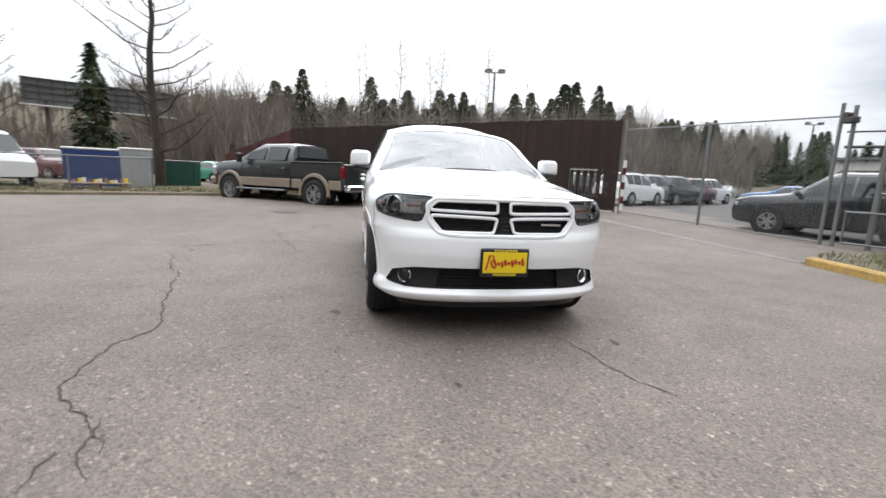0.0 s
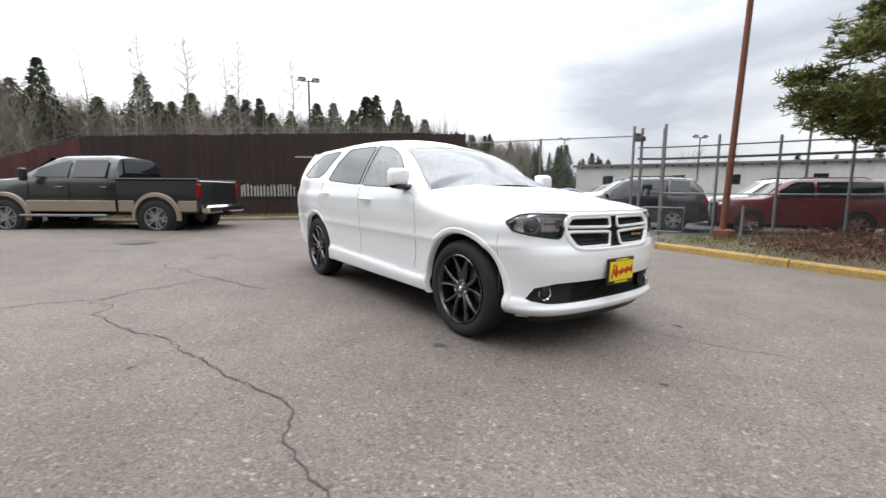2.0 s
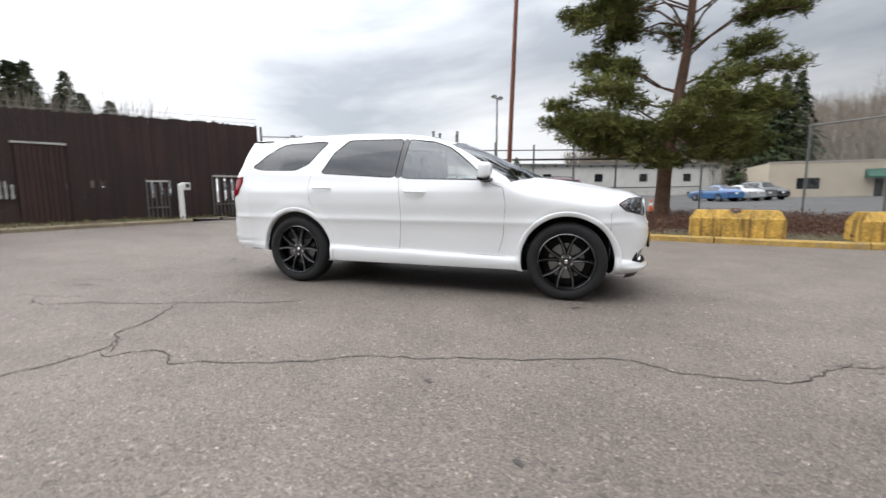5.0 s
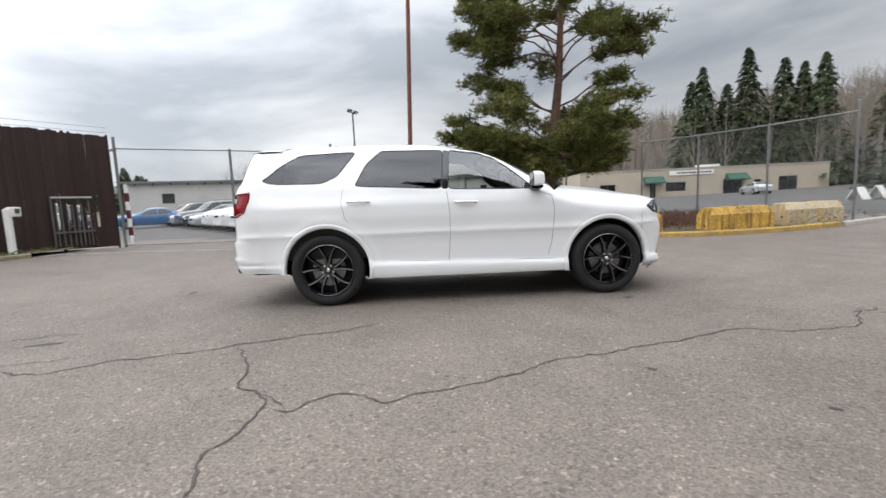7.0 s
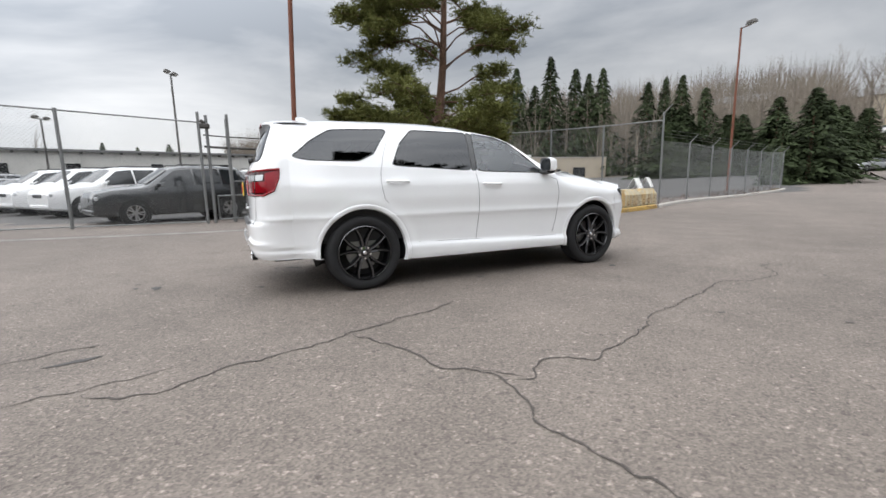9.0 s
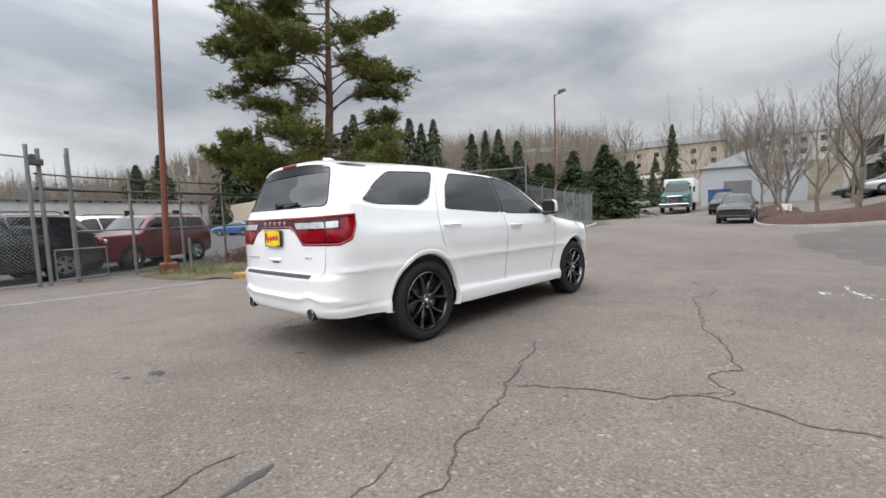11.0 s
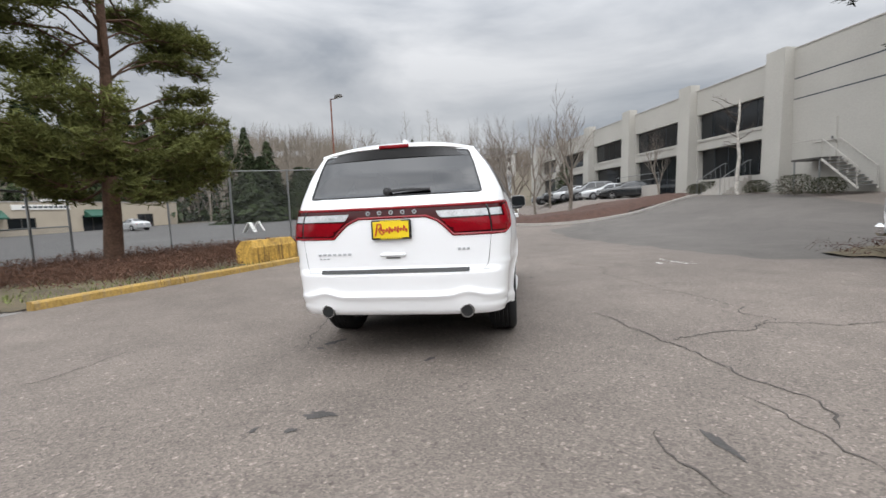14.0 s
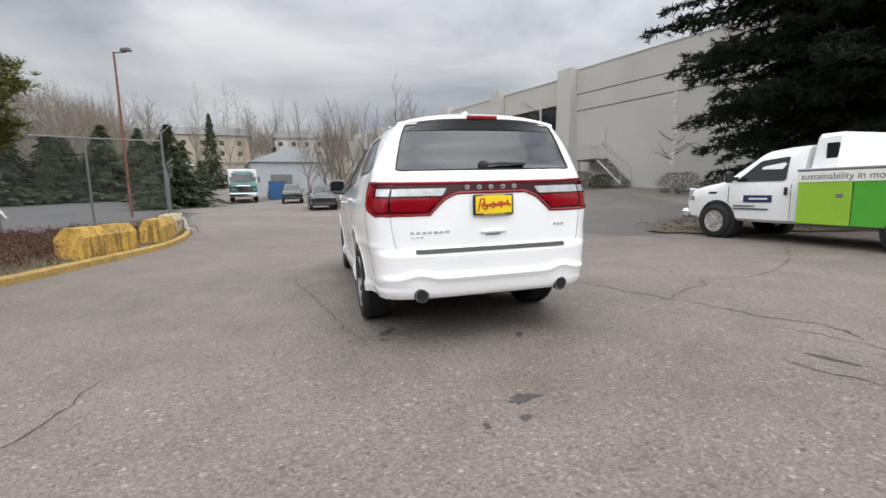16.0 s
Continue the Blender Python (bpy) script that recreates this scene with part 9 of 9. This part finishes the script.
# behind the brown fence and round the lots
def make_leader(h, seed, label, m, r0, limbs=64, reach=0.30, bark=None, name="bare_tree", low=0.16):
    """A leafless tree with one straight leader and many side limbs that sweep out and up."""
    r = random.Random(seed)
    bark = bark or DARK_BARK
    t = thing(name, label, "tree", m, "bare trees")
    lead = [Vector((0.12 * math.sin(k * 1.3), 0.12 * math.cos(k * 1.9), -0.2 + h * k / 9)) for k in range(10)]
    part("trunk", M().tube(lead, r0, 10, 0.02), bark, t, smooth=True)
    br, tw = M(), M()
    for k in range(limbs):
        f = lerp(low, 0.97, (k + r.random()) / limbs)
        p = lead[int(f * 9)].lerp(lead[min(int(f * 9) + 1, 9)], f * 9 - int(f * 9))
        a = k * 2.4 + r.uniform(-0.4, 0.4)
        L = h * reach * (1 - f) ** 0.7 * r.uniform(0.6, 1.2) + 0.35
        d = Vector((math.cos(a), math.sin(a), 0))
        q = [p + d * L * u + Vector((0, 0, L * (0.18 * u + 0.45 * u * u) + r.uniform(-0.05, 0.05) * L)) for u in (0, 0.35, 0.7, 1.0)]
        br.tube(q, 0.05 * (1 - f) + 0.014, 5, 0.008)
        for _ in range(int(6 + L * 3)):
            b = q[1].lerp(q[3], r.random())
            e = b + (d * r.uniform(0, 0.8) + Vector((r.gauss(0, 0.6), r.gauss(0, 0.6), r.uniform(0.1, 0.9)))).normalized() * L * r.uniform(0.15, 0.35)
            tw.tube([b, b.lerp(e, 0.5) + Vector((r.gauss(0, 0.03), r.gauss(0, 0.03), 0.02)), e], 0.011, 3, 0.003)
    part("branch_work", br, bark, t, smooth=True)["kind"] = "stuff"
    part("twig_work", tw, bark, t)["kind"] = "stuff"
    return t


big = make_leader(11.0, 31, "tall bare tree with dark straight trunk on the bank", at_ground(-10.75, 17.75), 0.25, 36, 0.30)
copy_thing(big, at_ground(-24, 26, 130))
fir_a = make_fir(15.0, 4.3, 30, 11, 1, m=at_ground(-12.0, 61))
fir_b = make_fir(13.0, 3.6, 26, 10, 2, m=at_ground(33, 62))
fir_c = make_fir(16.5, 5.6, 22, 12, 3, m=at_ground(-3, 70), droop=0.15)
fir_d = make_fir(7.6, 1.7, 24, 10, 4, m=at_ground(-16.8, 24.1))
slim_a = make_leader(15.5, 41, "tall slim bare birch behind the fence", at_ground(4.5, 50), 0.075, 34, 0.13, PALE_BARK, "birch_tree", 0.4)
slim_b = make_leader(14.0, 42, "thin pale bare birch behind the fence", at_ground(-3.5, 46), 0.06, 26, 0.11, PALE_BARK, "birch_tree", 0.5)
round_a = make_bare(11.0, 43, 0.55, 4, "leafless tree on the wooded rise", "bare_tree", at_ground(-14, 48), GREY_BARK, 0.15, 0.2)
round_b = make_bare(12.5, 44, 0.42, 4, "leafless pale tree on the wooded rise", "bare_tree", at_ground(20, 66), GREY_BARK, 0.14, 0.2)
rt = random.Random(99)


def polar(az, d):
    """A place by compass bearing from the lot, in degrees from +y towards +x."""
    az += interp(az, (-180, -60, -40, 0, 20, 40, 60, 80, 120, 180, 200), (0.0, -2.0, -1.9, -1.4, -0.9, -0.35, 0.15, 0.4, 0.5, 0.4, 0.4))
    return d * math.sin(radians(az)), d * math.cos(radians(az))


def put(src, az, d, s=1.0):
    x, y = polar(az, d)
    o = copy_thing(src, at_ground(x, y, rt.uniform(0, 360), -0.009 * d * sstep(30, 5, az) * sstep(-70, -50, az)))
    o.scale = (s * rt.uniform(0.9, 1.12), s * rt.uniform(0.9, 1.12), s)
    return o


def stand(az, d, top, wide=1.0, src=None):
    """A conifer whose tip stands at the height top."""
    src, h = src or rt.choice(FIRS)
    x, y = d * math.sin(radians(az)), d * math.cos(radians(az))
    o = copy_thing(src, at_ground(x, y, rt.uniform(0, 360), -0.2))
    k = (top - ground_z(x, y)) / h
    o.scale = (k * wide * rt.uniform(0.9, 1.15), k * wide * rt.uniform(0.9, 1.15), k)
    return o


FIRS = ((fir_a, 15.0), (fir_b, 13.0), (fir_c, 16.5))
ENV = ((-30, -20, -14, -10, -6, 2, 7, 10, 13, 16.5, 21, 24, 27, 28, 30.5, 36, 42, 44, 47, 51, 55), (8, 11, 15, 12, 14, 15.6, 15.7, 15.6, 13.5, 15.5, 15.2, 17.3, 16.4, 14.7, 13.8, 12.6, 12, 9.8, 10.5, 9, 7))
for az, wide in ((-14, 1.4), (-12.6, 1.1), (-6, 1.2), (2.3, 1.2), (6.6, 1.2), (9.8, 1.0), (13.3, 1.0), (16.5, 1.2), (18.6, 1.0), (21.1, 1.2), (24.1, 1.15), (26.9, 1.0), (28.2, 1.1), (30.5, 1.1)):
    stand(az, rt.uniform(77, 83), interp(az, *ENV) * 1.1, wide)
for k in range(95):
    az = rt.uniform(-22, 30)
    stand(az, rt.uniform(74, 95), interp(az, *ENV) * rt.uniform(0.7, 1.08), rt.uniform(0.9, 1.5))
for k in range(46):
    az = rt.uniform(29, 56)
    d = rt.uniform(112, 150)
    stand(az, d, 1.1 + (interp(az, *ENV) - 1.1) * d / 80 * rt.uniform(0.72, 1.0), rt.uniform(0.7, 1.2))
# behind the far lot
for az, top, wide in ((96.3, 12.3, 1.0), (98.5, 14.0, 1.0), (105.8, 19.4, 0.8), (107, 17.5, 0.9), (108.2, 20.2, 0.8), (109.5, 19.8, 0.85), (120.5, 21, 0.85), (121.6, 23.4, 0.8), (124, 20, 0.9), (126, 24.6, 0.8), (129.2, 22.5, 0.85), (130.8, 21.5, 0.8), (132.5, 21.9, 0.8), (137.8, 18.5, 0.9), (139.7, 19.6, 0.8), (141.5, 19.3, 0.9), (144, 16.3, 1.0)):
    stand(az, rt.uniform(86, 91), top, wide)
for az, d, top in ((73, 130, 11), (76, 128, 10), (79, 130, 11), (161, 125, 15), (171, 118, 14), (181, 75, 8), (-170, 120, 20)):
    stand(az, d, top)
# dark belt of conifers at the end of the lot, and two by the road fence
for k in range(34):
    f = rt.random()
    x, y = lerp(38.5, 20.5, f) + rt.uniform(0, 3), lerp(-44.0, -62.0, f) - rt.uniform(0, 4)
    az, d = math.degrees(math.atan2(x, y)), math.hypot(x, y)
    stand(az, d, ground_z(x, y) + rt.choice((5.5, 6.5, 7.5, 8.0, 9.5)), rt.uniform(1.15, 1.5), rt.choice(FIRS[1:]))
for x, y, top in ((15.8, -36.0, 7.7), (17.2, -39.5, 7.0), (18.6, -43.5, 7.6), (16.6, -33.8, 5.0)):
    stand(math.degrees(math.atan2(x, y)), math.hypot(x, y), top, 1.25, FIRS[2])
fir_small = stand(-174.8, 44.0, 6.2, 1.2, FIRS[1])
lone = stand(163.3, 84, 16.2, 0.62, FIRS[0])
lone["label"] = "tall slim dark conifer standing alone by the road"
for az, d, src, s in ((-7, 48, slim_b, 1.0), (-2, 50, slim_b, 1.2), (2.5, 52, slim_a, 1.2), (8, 54, slim_a, 1.2), (14, 54, slim_a, 1.15), (19, 58, slim_b, 1.1), (27, 62, slim_b, 1.05), (-12, 44, round_a, 0.9), (-16, 46, round_a, 1.0), (-19, 50, round_b, 0.9), (-14, 60, round_b, 0.8), (35, 70, round_b, 0.8), (63, 110, round_a, 1.0), (67, 112, round_b, 0.8)):
    put(src, az, d, s)
for k in range(74):
    az = rt.uniform(112, 158) if k % 3 else rt.uniform(158, 182)
    put((round_a, round_b, slim_a, slim_b)[k % 4], az, rt.uniform(105, 150), rt.uniform(0.95, 1.45))
for k in range(10):
    put((round_a, round_b)[k % 2], rt.uniform(150, 176), rt.uniform(100, 135), rt.uniform(0.7, 1.1))

# leafless woods on the rises: slim stems and twig fans in one piece
wd = M()
for k in range(14000):
    az = rt.uniform(-60, 190) if k % 5 else rt.uniform(-180, 180)
    d = rt.uniform(82, 215)
    if k > 10500:
        az, d = rt.uniform(-46, 34), rt.uniform(58, 100)
    if (46 < az < 85) or (44 < az < 100 and d < 120) or (157 < az < 186 and d < 155):
        continue
    x, y = polar(az, d)
    if abs(x - 2 - 0.26 * max(0, -y - 10)) < 9 and y < 0 and d < 120:
        continue
    z = ground_z(x, y)
    h = rt.uniform(4.5, 10.5) * (1.15 if 155 < az < 188 else 1.25 if 98 < az < 120 else 1.7 if 98 < az < 185 else 0.6 if -60 < az < -27 else 1.4)
    px, py = math.cos(radians(az)), -math.sin(radians(az))
    w = 0.05 + 0.0004 * d
    vs, fs = [], []
    for j in range(11):
        b = h * rt.uniform(0.0, 0.6) if j else 0.0
        e = h * rt.uniform(0.55, 1.0) if j else h
        s = rt.uniform(-0.32, 0.32) * h * (0.9 if j else 0.1)
        o = len(vs)
        ww = w * (0.55 if j else 1.4)
        g = rt.uniform(-0.25, 0.25) * h
        vs += [(x - px * ww, y - py * ww, z + b), (x + px * ww, y + py * ww, z + b), (x + px * s + py * g, y + py * s - px * g, z + e)]
        fs.append((o, o + 1, o + 2))
    wd.add(vs, fs)
tagged(part("woods", wd, mat("leafless_woods", (0.15, 0.128, 0.104), 0.95, vary=0.3, scale=0.02, fine=0.2, bump=0, isl=0.45)), "leafless brown woods on the far rises", "woods", kind="stuff")


# darker, newer asphalt up to the building and the soil bed at the fir's foot
verge("apron_asphalt", [(-1.6, -14.0), (-2.3, -9.5), (-3.5, -6.2), (-5.4, -1.9), (-7.5, -1.5), (-14.6, -3.0), (-15.2, -12.0), (-14.6, -20.5), (-12.3, -23.8), (-11.35, -24.3), (-8.35, -20.55), (-5.7, -17.75), (-3.2, -17.15)], "darker grey asphalt apron sloping up to the building", 14, 0.012, 0.002, ASPHALT_APRON, 0.5, 0.0)
FIR_BED = [(-6.3, -2.3), (-7.2, -1.3), (-10.5, -0.4), (-15.0, -0.2), (-16.5, -3.5), (-12.5, -5.4), (-9.4, -4.2), (-7.4, -3.3)]
verge("verge_fir", FIR_BED, "brown soil bed with fallen needles under the fir", 15, 0.10, 0.03)
bramble("needle_litter", 420, lambda r: verge_pt(r, -16, -6, -5.4, -0.2, FIR_BED, 0.09), 0.16, 47, BARK_MULCH, "dry needles and twigs under the fir")
